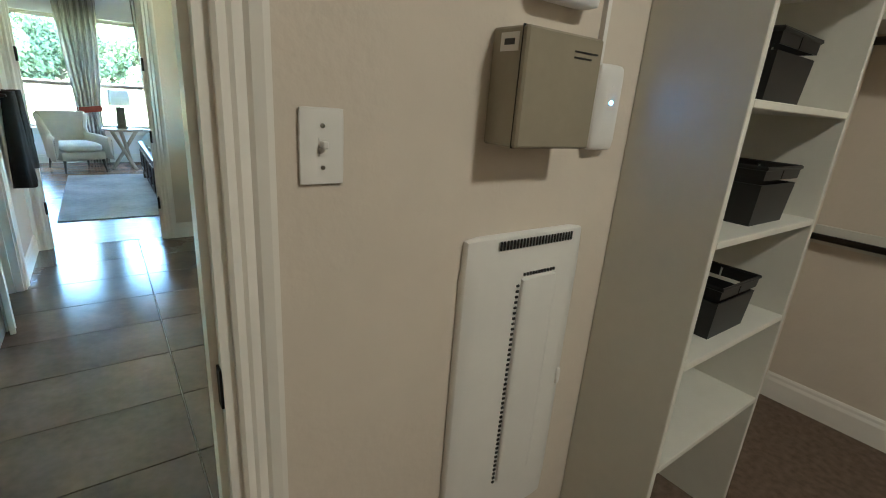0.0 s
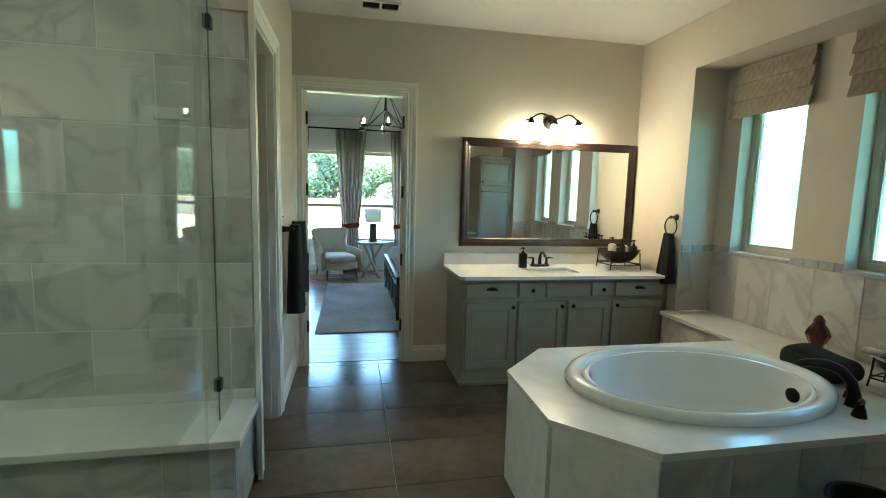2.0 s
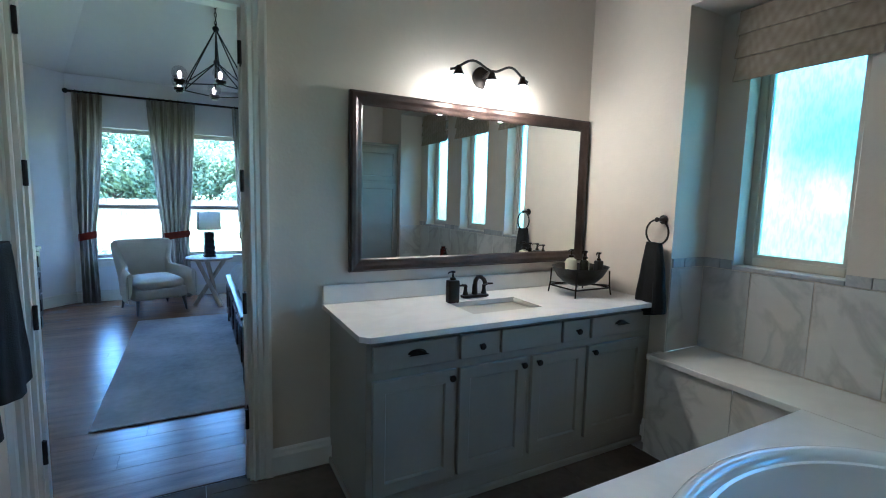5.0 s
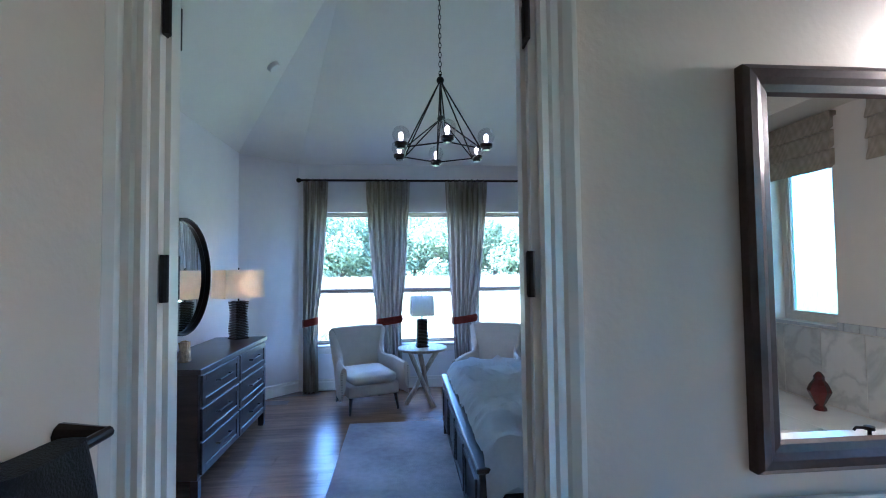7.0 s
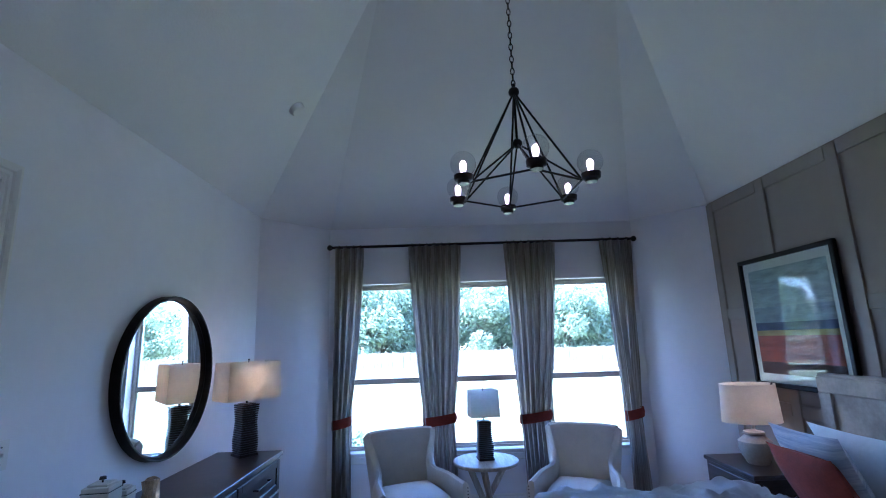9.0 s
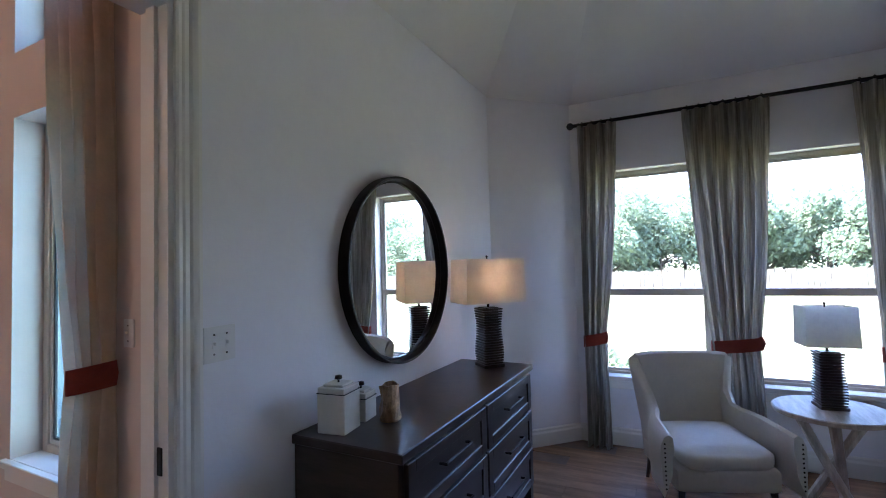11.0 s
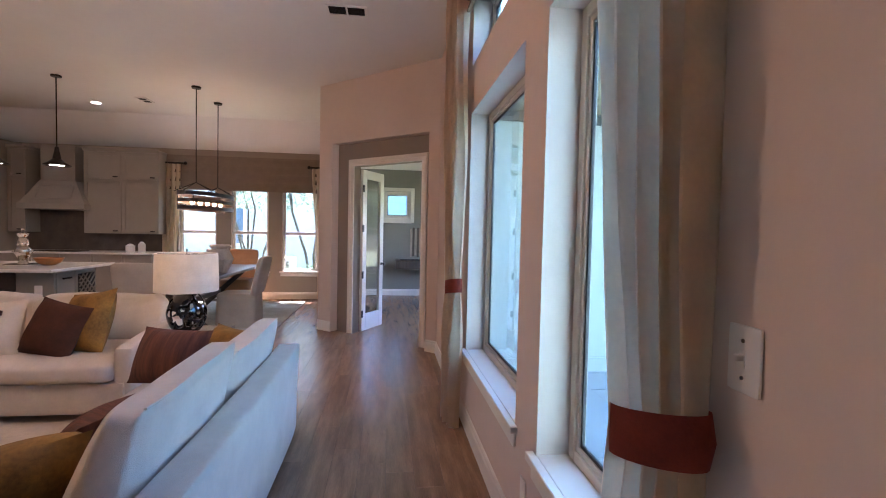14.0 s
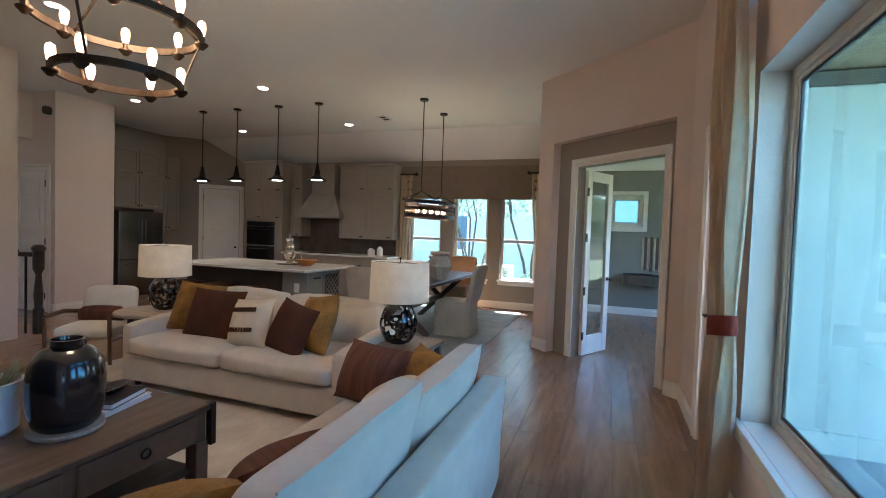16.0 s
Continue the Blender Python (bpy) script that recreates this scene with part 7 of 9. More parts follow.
def cushion_at(name, m, w, h, d, at, rx, rz, label, ry=0, seed=3):
    o = tagged(part(name, pillow(w, h, d, seed), m, smooth=True), label, "cushion", "sofa cushions")
    o.matrix_world = pose(*at, 0, 0, rz) @ pose(0, 0, 0, rx, ry, 0)
    return o


sa = thing("sofa", (-4.03, 5.10, 0), "cream linen sofa with loose back cushions, its back to the window", "sofa")
part("base", soft(-0.92, 0.92, -0.44, 0.42, 0.06, 0.30, 0.02, 0.004, 8), LINEN, sa, smooth=True)
bm = soft(-0.93, 0.93, 0.322, 0.475, 0.05, 0.645, 0.022, 0.006, 10)
for v in bm.verts:
    v.co.y += 0.05 * (v.co.z - 0.3) * (1 if v.co.z > 0.3 else 0.1) - 0.02 * abs(v.co.x) ** 4
part("back", bm, LINEN, sa, smooth=True)
for s in (-1, 1):
    part("arm", soft(s * 0.875 - 0.055, s * 0.875 + 0.055, -0.45, 0.36, 0.05, 0.56, 0.03, 0.004, 8), LINEN, sa, smooth=True)
for s in (-1, 1):
    part("seat_cushion", soft(s * 0.41 - 0.405, s * 0.41 + 0.405, -0.46, 0.22, 0.30, 0.45, 0.045, 0.02, 10, 0.006, 2 + s), LINEN, sa, smooth=True)
    top = 0.87 if s > 0 else 0.815
    bm = soft(s * 0.44 - 0.435, s * 0.44 + 0.435, 0.05, 0.26, 0.42, top, 0.03, 0.03, 18, 0.010, 5 + s)
    for v in bm.verts:
        v.co.z = min(v.co.z, top + 0.15 * (v.co.z - top))
        up = (v.co.z - 0.42) / (top - 0.42)
        side = abs((v.co.x - s * 0.44) / 0.435)
        v.co.y = 0.26 + (v.co.y - 0.26) * (1.1 - 0.5 * max(0.0, up) ** 2.0) * (1.03 - 0.2 * min(1.0, side) ** 6) + 0.085 * up
        v.co.z += (0.012 * min(1.0, side) ** 4 + 0.006 * math.sin(5 * v.co.x + s)) * max(0.0, up)
    ridge = []
    for k in range(15):
        xt = s * 0.44 - 0.41 + 0.82 * k / 14
        c = max((v.co.copy() for v in bm.verts if abs(v.co.x - xt) < 0.045), key=lambda c: c.z + c.y)
        ridge.append(Vector((xt, c.y, c.z)))
    for _ in range(3):
        ridge = [ridge[0]] + [(p + q * 2 + r) / 4 for p, q, r in zip(ridge, ridge[1:], ridge[2:])] + [ridge[-1]]
    part("back_cushion", bm, LINEN, sa, smooth=True)
    part("piping", tube([tuple(c + Vector((0, 0.003, 0.002))) for c in ridge], 0.005, 6), LINEN, sa, smooth=True)
for x, y in ((-0.85, -0.38), (0.85, -0.38), (-0.85, 0.38), (0.85, 0.38)):
    part("leg", lathe([(0.025, 0), (0.03, 0.06)], 10, x, y), DARK_WOOD, sa)
sb = thing("loveseat", (-5.72, 3.20, 0), "cream linen two-seat sofa with mixed cushions", "sofa")
part("base", soft(-0.42, 0.50, -1.10, 1.10, 0.07, 0.30, 0.02, 0.004, 9), LINEN, sb, smooth=True)
part("back", soft(-0.50, -0.36, -1.12, 1.12, 0.06, 0.66, 0.03, 0.006, 9), LINEN, sb, smooth=True)
for s in (-1, 1):
    bm = soft(-0.40, 0.47, s * 1.08 - 0.07, s * 1.08 + 0.07, 0.06, 0.60, 0.035, 0.005, 9)
    for v in bm.verts:
        v.co.z -= 0.10 * max(0, v.co.x + 0.1) * (v.co.z > 0.4)
    part("arm", bm, LINEN, sb, smooth=True)
    part("seat_cushion", soft(-0.26, 0.53, s * 0.51 - 0.505, s * 0.51 + 0.505, 0.295, 0.45, 0.05, 0.022, 10, 0.006, s + 8), LINEN, sb, smooth=True)
    bm = soft(-0.37, -0.15, s * 0.50 - 0.50, s * 0.50 + 0.50, 0.42, 0.80, 0.07, 0.03, 12, 0.014, s + 3)
    for v in bm.verts:
        v.co.x -= 0.25 * (v.co.z - 0.42)
    part("back_cushion", bm, LINEN, sb, smooth=True)
for x, y in ((-0.4, -1.0), (0.42, -1.0), (-0.4, 1.0), (0.42, 1.0)):
    part("leg", lathe([(0.025, 0), (0.03, 0.07)], 10, x, y), DARK_WOOD, sb)
PATT = mat("ivory_patterned_cushion", (0.62, 0.54, 0.42), 0.9, vary=0.06, scale=10, bump=0.4, bscale=240)
RIB = mat("rust_brown_ribbed_cushion", (0.13, 0.045, 0.025), 0.85, vary=0.3, scale=3, two=(0.05, 0.02, 0.014), bump=0.6, bscale=40, stretch=(12, 1, 1))
for m, w, h, y, x, rz, ry, lab in ((GOLD_PIL, 0.50, 0.48, 2.42, -5.62, 100, 4, "mustard velvet cushion on the loveseat"), (BROWN_PIL, 0.58, 0.46, 2.79, -5.48, 92, 0, "chocolate brown cushion on the loveseat"),
                                   (PATT, 0.44, 0.42, 3.27, -5.42, 86, -6, "ivory cushion with a stitched dash pattern"), (BROWN_PIL, 0.43, 0.43, 3.66, -5.38, 76, 10, "chocolate brown cushion on the loveseat"),
                                   (GOLD_PIL, 0.48, 0.50, 3.86, -5.47, 66, -10, "mustard velvet cushion on the loveseat")):
    c = cushion_at("throw_cushion", m, w, h, 0.21, (x, y, 0.44), -22, rz, lab, ry, int(y * 7))
    if m is PATT:
        for zz in (0.11, 0.28):
            for k in range(9):
                part("stitch", boxes((-0.13 + k * 0.03, -0.116 + k * 0.03, -0.108, -0.090, zz, zz + 0.035)), BROWN_PIL, c)
for m, w, h, x, y, rz, rx, lab in ((RIB, 0.48, 0.36, -4.68, 4.80, 74, -26, "rust brown ribbed cushion leaning on the sofa arm"), (GOLD_PIL, 0.42, 0.36, -4.70, 5.12, 48, -20, "mustard velvet cushion in the sofa corner"),
                                   (PATT, 0.46, 0.36, -4.34, 4.98, 8, -44, "ivory cushion with a stitched dash pattern"), (RIB, 0.46, 0.34, -3.70, 4.95, -14, -38, "rust brown ribbed cushion on the sofa"),
                                   (GOLD_PIL, 0.38, 0.29, -3.38, 4.93, -46, -24, "mustard velvet cushion in the near sofa corner")):
    cushion_at("throw_cushion", m, w, h, 0.22, (x, y, 0.45), rx, rz, lab, 0, int(-x * 9))

# lamps with a pierced black base


def pierced_lamp(at, label):
    root = thing("table_lamp", at, label, "lamp", "living room lamps")
    bm = bmesh.new()
    rnd = random.Random(4)
    prof = lambda z: 0.05 + 0.105 * math.sin(math.pi * min(1, (z + 0.05) / 0.40)) ** 0.8
    n, m = 36, 24
    H = 0.335
    cells = [(rnd.uniform(0, 2 * math.pi), rnd.uniform(0.05, 0.29)) for _ in range(34)]
    vs = [[bm.verts.new((prof(H * j / m) * math.cos(2 * math.pi * i / n), prof(H * j / m) * math.sin(2 * math.pi * i / n), 0.012 + H * j / m)) for i in range(n)] for j in range(m + 1)]
    for j in range(m):
        for i in range(n):
            a, z = 2 * math.pi * (i + 0.5) / n, H * (j + 0.5) / m
            ds = sorted(math.hypot(((a - c + math.pi) % (2 * math.pi) - math.pi) * prof(z), z - w) for c, w in cells)
            if 1 < j < m - 2 and ds[1] - ds[0] > 0.020:
                continue
            k = (i + 1) % n
            bm.faces.new((vs[j][i], vs[j][k], vs[j + 1][k], vs[j + 1][i]))
    bmesh.ops.delete(bm, geom=[v for v in bm.verts if not v.link_faces], context="VERTS")
    for _ in range(2):
        bmesh.ops.smooth_vert(bm, verts=[v for v in bm.verts if v.is_boundary], factor=0.5, use_axis_x=True, use_axis_y=True, use_axis_z=True)
    bmesh.ops.solidify(bm, geom=bm.faces[:], thickness=0.010)
    part("base", bm, BLACK_CER, root, "pierced glossy black ceramic egg", True)
    part("foot", lathe([(0.065, 0), (0.07, 0.012), (0.05, 0.014), (0, 0.014)], 24), BLACK_CER, root)
    part("stem", tube([(0, 0, 0.33), (0, 0, 0.40)], 0.01, 8), BRONZE, root)
    part("shade", lathe([(0.243, 0.35), (0.236, 0.665), (0.233, 0.665), (0.240, 0.35)], 40), SHADE, root, "white linen drum shade", True)
    part("spider", boxes((-0.235, 0.235, -0.002, 0.002, 0.65, 0.654), (-0.002, 0.002, -0.235, 0.235, 0.6545, 0.658)), BRONZE, root)
    part("finial", lathe([(0.003, 0.64), (0.003, 0.68), (0.011, 0.686), (0, 0.705)], 10), BRONZE, root)


pierced_lamp((-5.79, 4.50, 0.54), "pierced black ceramic lamp with white drum shade between the sofas")
pierced_lamp((-5.90, 1.78, 0.56), "pierced black ceramic lamp with white drum shade beside the loveseat")
for x, y, z in ((-5.79, 4.50, 1.06), (-5.90, 1.78, 1.08)):
    lamp("table_lamp_bulb", "POINT", (x, y, z), 0.12, WARM, 0.04)
tb2 = thing("end_table", (-5.77, 4.585, 0), "square weathered wood end table between the sofas", "end table")
part("tabletop", boxes((-0.30, 0.30, -0.215, 0.215, 0.505, 0.54), bevel=0.005), GREY_WOOD, tb2)
for x in (-0.25, 0.25):
    for y in (-0.18, 0.18):
        part("leg", boxes((x - 0.025, x + 0.025, y - 0.025, y + 0.025, 0, 0.504), bevel=0.003), GREY_WOOD, tb2)
part("shelf", boxes((-0.26, 0.26, -0.19, 0.19, 0.15, 0.175), bevel=0.003), GREY_WOOD, tb2)
rt2 = thing("end_table", (-5.80, 1.72, 0), "round pale wood end table beside the loveseat", "end table")
part("tabletop", lathe([(0.32, 0.525), (0.33, 0.53), (0.33, 0.555), (0.32, 0.56), (0, 0.56)], 36), PALE_WOOD, rt2, smooth=True)
for i in range(3):
    a = radians(120 * i + 10)
    part("leg", tube([(0.26 * math.cos(a), 0.26 * math.sin(a), 0.526), (0.26 * math.cos(a), 0.26 * math.sin(a), 0.0)], 0.03, 8), DARK_WOOD, rt2)

# coffee table and the things on it
ct = thing("coffee_table", (-3.62, 3.58, 0), "weathered grey-brown coffee table with drawers and iron corners", "coffee table")
part("tabletop", boxes((-0.72, 0.72, -0.49, 0.49, 0.435, 0.47), bevel=0.006), GREY_WOOD, ct)
part("apron", boxes((-0.69, 0.69, -0.46, 0.46, 0.27, 0.434), bevel=0.003), GREY_WOOD, ct)
for x0, x1 in ((-0.62, -0.03), (0.03, 0.62)):
    d = part("drawer_front", boxes((x0, x1, 0.461, 0.476, 0.285, 0.425), bevel=0.004), GREY_WOOD, ct)
    part("ring_pull", tube([((x0 + x1) / 2 + 0.022 * math.cos(2 * math.pi * i / 16), 0.482, 0.352 + 0.022 * math.sin(2 * math.pi * i / 16)) for i in range(16)], 0.005, 6, closed=True), BLACK_IRON, d)
for x in (-0.66, 0.66):
    for y in (-0.43, 0.43):
        part("leg", boxes((x - 0.04, x + 0.04, y - 0.04, y + 0.04, 0.0, 0.269), bevel=0.004), GREY_WOOD, ct)
        part("corner_bracket", boxes((x - 0.065 if x < 0 else x + 0.031, x - 0.031 if x < 0 else x + 0.065, y - 0.066 if y < 0 else y + 0.03, y - 0.03 if y < 0 else y + 0.066, 0.24, 0.472)), BLACK_IRON, ct)
part("shelf", boxes((-0.66, 0.66, -0.43, 0.43, 0.10, 0.125), bevel=0.003), GREY_WOOD, ct)
jr = thing("ceramic_jar", (-3.80, 3.73, 0.47), "large glossy black ceramic jar on a wooden coaster", "jar")
part("coaster", lathe([(0.145, 0), (0.15, 0.01), (0.145, 0.02), (0, 0.02)], 32), PALE_WOOD, jr)
part("jar", lathe([(0.11, 0.021), (0.13, 0.04), (0.15, 0.12), (0.153, 0.24), (0.14, 0.33), (0.10, 0.38), (0.065, 0.395), (0.068, 0.42), (0.075, 0.43), (0.06, 0.43), (0.055, 0.40), (0, 0.39)], 36), BLACK_CER, jr, smooth=True)
pt = thing("plant_pot", (-3.62, 3.47, 0.47), "white pot with a spiky green succulent", "potted plant")
part("pot", lathe([(0.10, 0), (0.12, 0.02), (0.135, 0.22), (0.14, 0.24), (0.125, 0.24), (0.12, 0.20), (0, 0.20)], 28), PORCELAIN, pt, smooth=True)
bm = bmesh.new()
rnd = random.Random(2)
for i in range(46):
    a, t, ln = rnd.uniform(0, 6.28), rnd.uniform(0.15, 1.0), rnd.uniform(0.10, 0.19)
    d = Vector((math.cos(a) * t, math.sin(a) * t, 1.1)).normalized()
    s = d.cross(Vector((0, 0, 1))).normalized() * 0.011
    p = Vector((math.cos(a) * t * 0.08, math.sin(a) * t * 0.08, 0.20))
    m1 = p + d * ln * 0.55
    q = [bm.verts.new(v) for v in (p - s, p + s, m1 + s * 1.2, p + d * ln, m1 - s * 1.2)]
    bm.faces.new(q)
part("leaves", bm, LEAF, pt, "spiky green leaves")
BOOK = mat("white_book_pages", (0.7, 0.7, 0.68), 0.8, vary=0.05, scale=30)
for i, (w, d, t, z, r) in enumerate(((0.30, 0.22, 0.028, 0.47, 12), (0.27, 0.20, 0.03, 0.498, 20))):
    bk = thing("book", (-4.08, 3.62, z), "hardback book lying on the coffee table", "book", "coffee table books", rz=r)
    part("pages", boxes((-w / 2, w / 2, -d / 2, d / 2, 0.004, t - 0.004)), BOOK, bk)
    part("cover", boxes((-w / 2 - 0.004, w / 2 + 0.004, -d / 2 - 0.004, d / 2 + 0.004, 0, 0.0035), (-w / 2 - 0.004, w / 2 + 0.004, -d / 2 - 0.004, d / 2 + 0.004, t - 0.0035, t)), BLACK_PL if i else PLASTIC, bk)
tr = tagged(part("black_dish", lathe([(0.05, 0), (0.09, 0.01), (0.12, 0.035), (0.115, 0.035), (0.08, 0.014), (0, 0.01)], 24, sy=0.5), BLACK_CER, smooth=True), "shallow black dish on the books", "dish")
tr.matrix_world = pose(-4.10, 3.60, 0.529, 0, 0, 20)
tagged(part("area_rug", boxes((-6.4, -1.95, 1.3, 5.25, 0.001, 0.014), bevel=0.005), RUG_CREAM), "cream woven area rug under the seating", "rug")

# armchair with wooden arms
ac = thing("armchair", (-5.68, 1.05, 0), "wood-framed lounge chair with cream cushions", "armchair", rz=118)
ac.scale = (0.86, 0.86, 0.88)
CHAIR_WOOD = mat("walnut_brown_wood", (0.11, 0.06, 0.035), 0.45, vary=0.25, scale=4, bump=0.06, stretch=(1, 8, 1))
part("seat_cushion", soft(-0.29, 0.29, -0.30, 0.30, 0.30, 0.43, 0.05, 0.02, 8), CREAM_UPH, ac, smooth=True)
bm = soft(-0.29, 0.29, 0.20, 0.36, 0.38, 0.82, 0.05, 0.02, 8)
for v in bm.verts:
    v.co.y += 0.25 * (v.co.z - 0.38)
part("back_cushion", bm, CREAM_UPH, ac, smooth=True)
for s in (-1, 1):
    part("arm", tube([(s * 0.34, -0.34, 0.56), (s * 0.345, 0.0, 0.575), (s * 0.33, 0.34, 0.52)], 0.024, 8), CHAIR_WOOD, ac)
    part("leg", tube([(s * 0.34, -0.32, 0.0), (s * 0.34, -0.34, 0.56)], 0.022, 8), CHAIR_WOOD, ac)
    part("leg", tube([(s * 0.33, 0.42, 0.0), (s * 0.33, 0.33, 0.54)], 0.022, 8), CHAIR_WOOD, ac)
    part("side_rail", tube([(s * 0.335, -0.32, 0.28), (s * 0.33, 0.37, 0.27)], 0.02, 8), CHAIR_WOOD, ac)
part("lumbar_cushion", soft(-0.25, 0.25, 0.10, 0.22, 0.42, 0.60, 0.05, 0.02, 7), RIB, ac, smooth=True)

# two-tier ring chandelier
LX, LY = -4.04, 3.72
rc = thing("ring_chandelier", (LX, LY, 0), "two-tier iron ring chandelier with lit filament bulbs", "chandelier")
AGED = mat("aged_bronze_iron", (0.05, 0.034, 0.022), 0.45, 0.7, vary=0.3, scale=15)
part("canopy", lathe([(0.0, 3.385), (0.06, 3.388), (0.07, 3.419), (0, 3.419)], 20), AGED, rc)
part("stem", tube([(0, 0, 3.40), (0, 0, 2.72)], 0.008, 8), AGED, rc)
for R, z, nb, off in ((0.365, 2.43, 8, 0.1), (0.27, 2.16, 6, 0.4)):
    part("ring", lathe([(R - 0.010, z), (R + 0.010, z), (R + 0.010, z + 0.035), (R - 0.010, z + 0.035), (R - 0.010, z)], 56), AGED, rc)
    for i in range(nb):
        a = 2 * math.pi * i / nb + off
        x, y = R * math.cos(a), R * math.sin(a)
        part("candle_cup", lathe([(0.0, z - 0.03), (0.012, z - 0.028), (0.034, z - 0.004), (0.034, z + 0.004), (0.016, z + 0.008), (0.016, z + 0.04), (0, z + 0.04)], 14, x, y), AGED, rc, smooth=True)
        part("bulb", lathe([(0.011, z + 0.04), (0.017, z + 0.06), (0.022, z + 0.09), (0.018, z + 0.118), (0.0, z + 0.13)], 12, x, y), BULB, rc, "lit filament bulb", True)
for i in range(3):
    a = 2 * math.pi * i / 3 + 0.5
    c, s = math.cos(a), math.sin(a)
    part("strut", tube([(0.02 * c, 0.02 * s, 2.74), (0.365 * c, 0.365 * s, 2.45), (0.27 * c, 0.27 * s, 2.17)], 0.007, 6), AGED, rc)

# recessed lights; the last two are added at guessed places
for i, (x, y) in enumerate(((-7.74, 1.36), (-10.0, 1.39), (-10.05, -1.17), (-7.78, -1.23), (-6.42, -0.97), (-5.2, 1.2), (-3.0, 2.0))):
    rl = thing("recessed_light", (x, y, 3.42), "lit white recessed ceiling light", "ceiling light", "recessed lights")
    part("trim_ring", lathe([(0.065, -0.001), (0.085, -0.001), (0.085, -0.006), (0.065, -0.008)], 24), PLASTIC, rl)
    part("lens", lathe([(0.064, -0.002), (0.0, -0.0025)], 20), CAN_GLOW, rl, "lit lens")
    lamp("downlight", "SPOT", (x, y, 3.40), 0.6, (1.0, 0.64, 0.36), 0.06, (x, y, 0), 110)
ceiling_vent((-9.67, 2.30, 3.419), 0, 0.30, 0.16, 2, "white ceiling air vent over the dining area")
ceiling_vent((-6.06, 5.76, 3.419), 90, 0.36, 0.20, 2, "white ceiling air vent in the living room")
# pendants over the island
for y in (-0.68, 0.08, 0.93, 1.70):
    pn = thing("pendant_light", (-8.6, y, 0), "dark metal barn pendant on a long stem, lit", "pendant light", "island pendants")
    part("canopy", lathe([(0.0, 3.39), (0.06, 3.395), (0.065, 3.419), (0, 3.419)], 20), BRONZE, pn)
    part("stem", tube([(0, 0, 3.40), (0, 0, 2.42)], 0.008, 8), BRONZE, pn)
    part("shade", lathe([(0.022, 2.46), (0.03, 2.40), (0.045, 2.34), (0.05, 2.30), (0.10, 2.255), (0.155, 2.22), (0.16, 2.205), (0.152, 2.208), (0.095, 2.245), (0.04, 2.29)], 28), BRONZE, pn, smooth=True)
    part("bulb", lathe([(0.0, 2.212), (0.08, 2.214), (0.085, 2.225), (0.0, 2.26)], 18), CAN_GLOW, pn, "lit lens")
    lamp("pendant_bulb", "SPOT", (-8.6, y, 2.20), 0.6, WARM, 0.06, (-8.6, y, 0), 130)

# ---------- kitchen and dining ----------
KCAB = mat("greige_kitchen_paint", (0.27, 0.235, 0.195), 0.45, vary=0.04, scale=4)


def kfront(root, name, y0, y1, z0, z1, x, rail=0.06, knob=True):
    """A framed cabinet front in the y-z plane facing +x."""
    d = part(name, boxes((x, x + 0.02, y0, y0 + rail, z0, z1), (x, x + 0.02, y1 - rail, y1, z0, z1), (x, x + 0.02, y0 + rail, y1 - rail, z0, z0 + rail), (x, x + 0.02, y0 + rail, y1 - rail, z1 - rail, z1), (x, x + 0.01, y0 + rail, y1 - rail, z0 + rail, z1 - rail)), KCAB, root)
    if knob:
        part("pull", boxes((x + 0.02, x + 0.045, y1 - 0.13, y1 - 0.05, z0 + 0.03, z0 + 0.05), bevel=0.005), BRONZE, d)
    return d


def upper(y0, y1, z0, z1, split, label, doors=2, depth=0.35):
    root = thing("upper_cabinet", (-11.298, 0, 0), label, "cabinet", "kitchen upper cabinets")
    part("body", boxes((0, depth, y0, y1, z0, z1), bevel=0.002), KCAB, root)
    part("crown", boxes((0, depth + 0.04, y0 - 0.01, y1 + 0.01, z1 - 0.06, z1), bevel=0.012), KCAB, root)
    w = (y1 - y0) / doors
    for i in range(doors):
        kfront(root, "door", y0 + i * w + 0.008, y0 + (i + 1) * w - 0.008, z0 + 0.01, split - 0.006, depth)
        kfront(root, "door", y0 + i * w + 0.008, y0 + (i + 1) * w - 0.008, split + 0.006, z1 - 0.07, depth)
    return root


upper(0.635, 1.92, 1.26, 2.82, 2.26, "greige stacked upper cabinet pair beside the hood")
upper(-0.63, -0.33, 1.26, 2.82, 2.26, "narrow greige stacked upper cabinet", 1)
tall = thing("oven_cabinet", (-11.298, 0, 0), "tall greige oven cabinet with built-in black ovens", "cabinet")
part("body", boxes((0, 0.62, -1.68, -0.64, 0, 2.90), bevel=0.003), KCAB, tall)
part("crown", boxes((0, 0.66, -1.69, -0.63, 2.84, 2.90), bevel=0.012), KCAB, tall)
for i in range(2):
    kfront(tall, "door", -1.66 + i * 0.505, -1.165 + i * 0.505, 1.62, 2.20, 0.62)
    kfront(tall, "door", -1.66 + i * 0.505, -1.165 + i * 0.505, 2.22, 2.82, 0.62)
ovn = thing("wall_oven", (-10.676, -1.20, 0), "black glass built-in double oven with steel handles", "oven")
for z0, z1 in ((0.62, 1.02), (1.05, 1.45)):
    dd = part("oven_door", boxes((0.001, 0.035, -0.37, 0.37, z0, z1), bevel=0.004), BLACK_CER, ovn)
    part("handle", tube([(0.034, -0.3, z1 - 0.06), (0.07, -0.3, z1 - 0.06), (0.07, 0.3, z1 - 0.06), (0.034, 0.3, z1 - 0.06)], 0.009, 8), STEEL, dd)
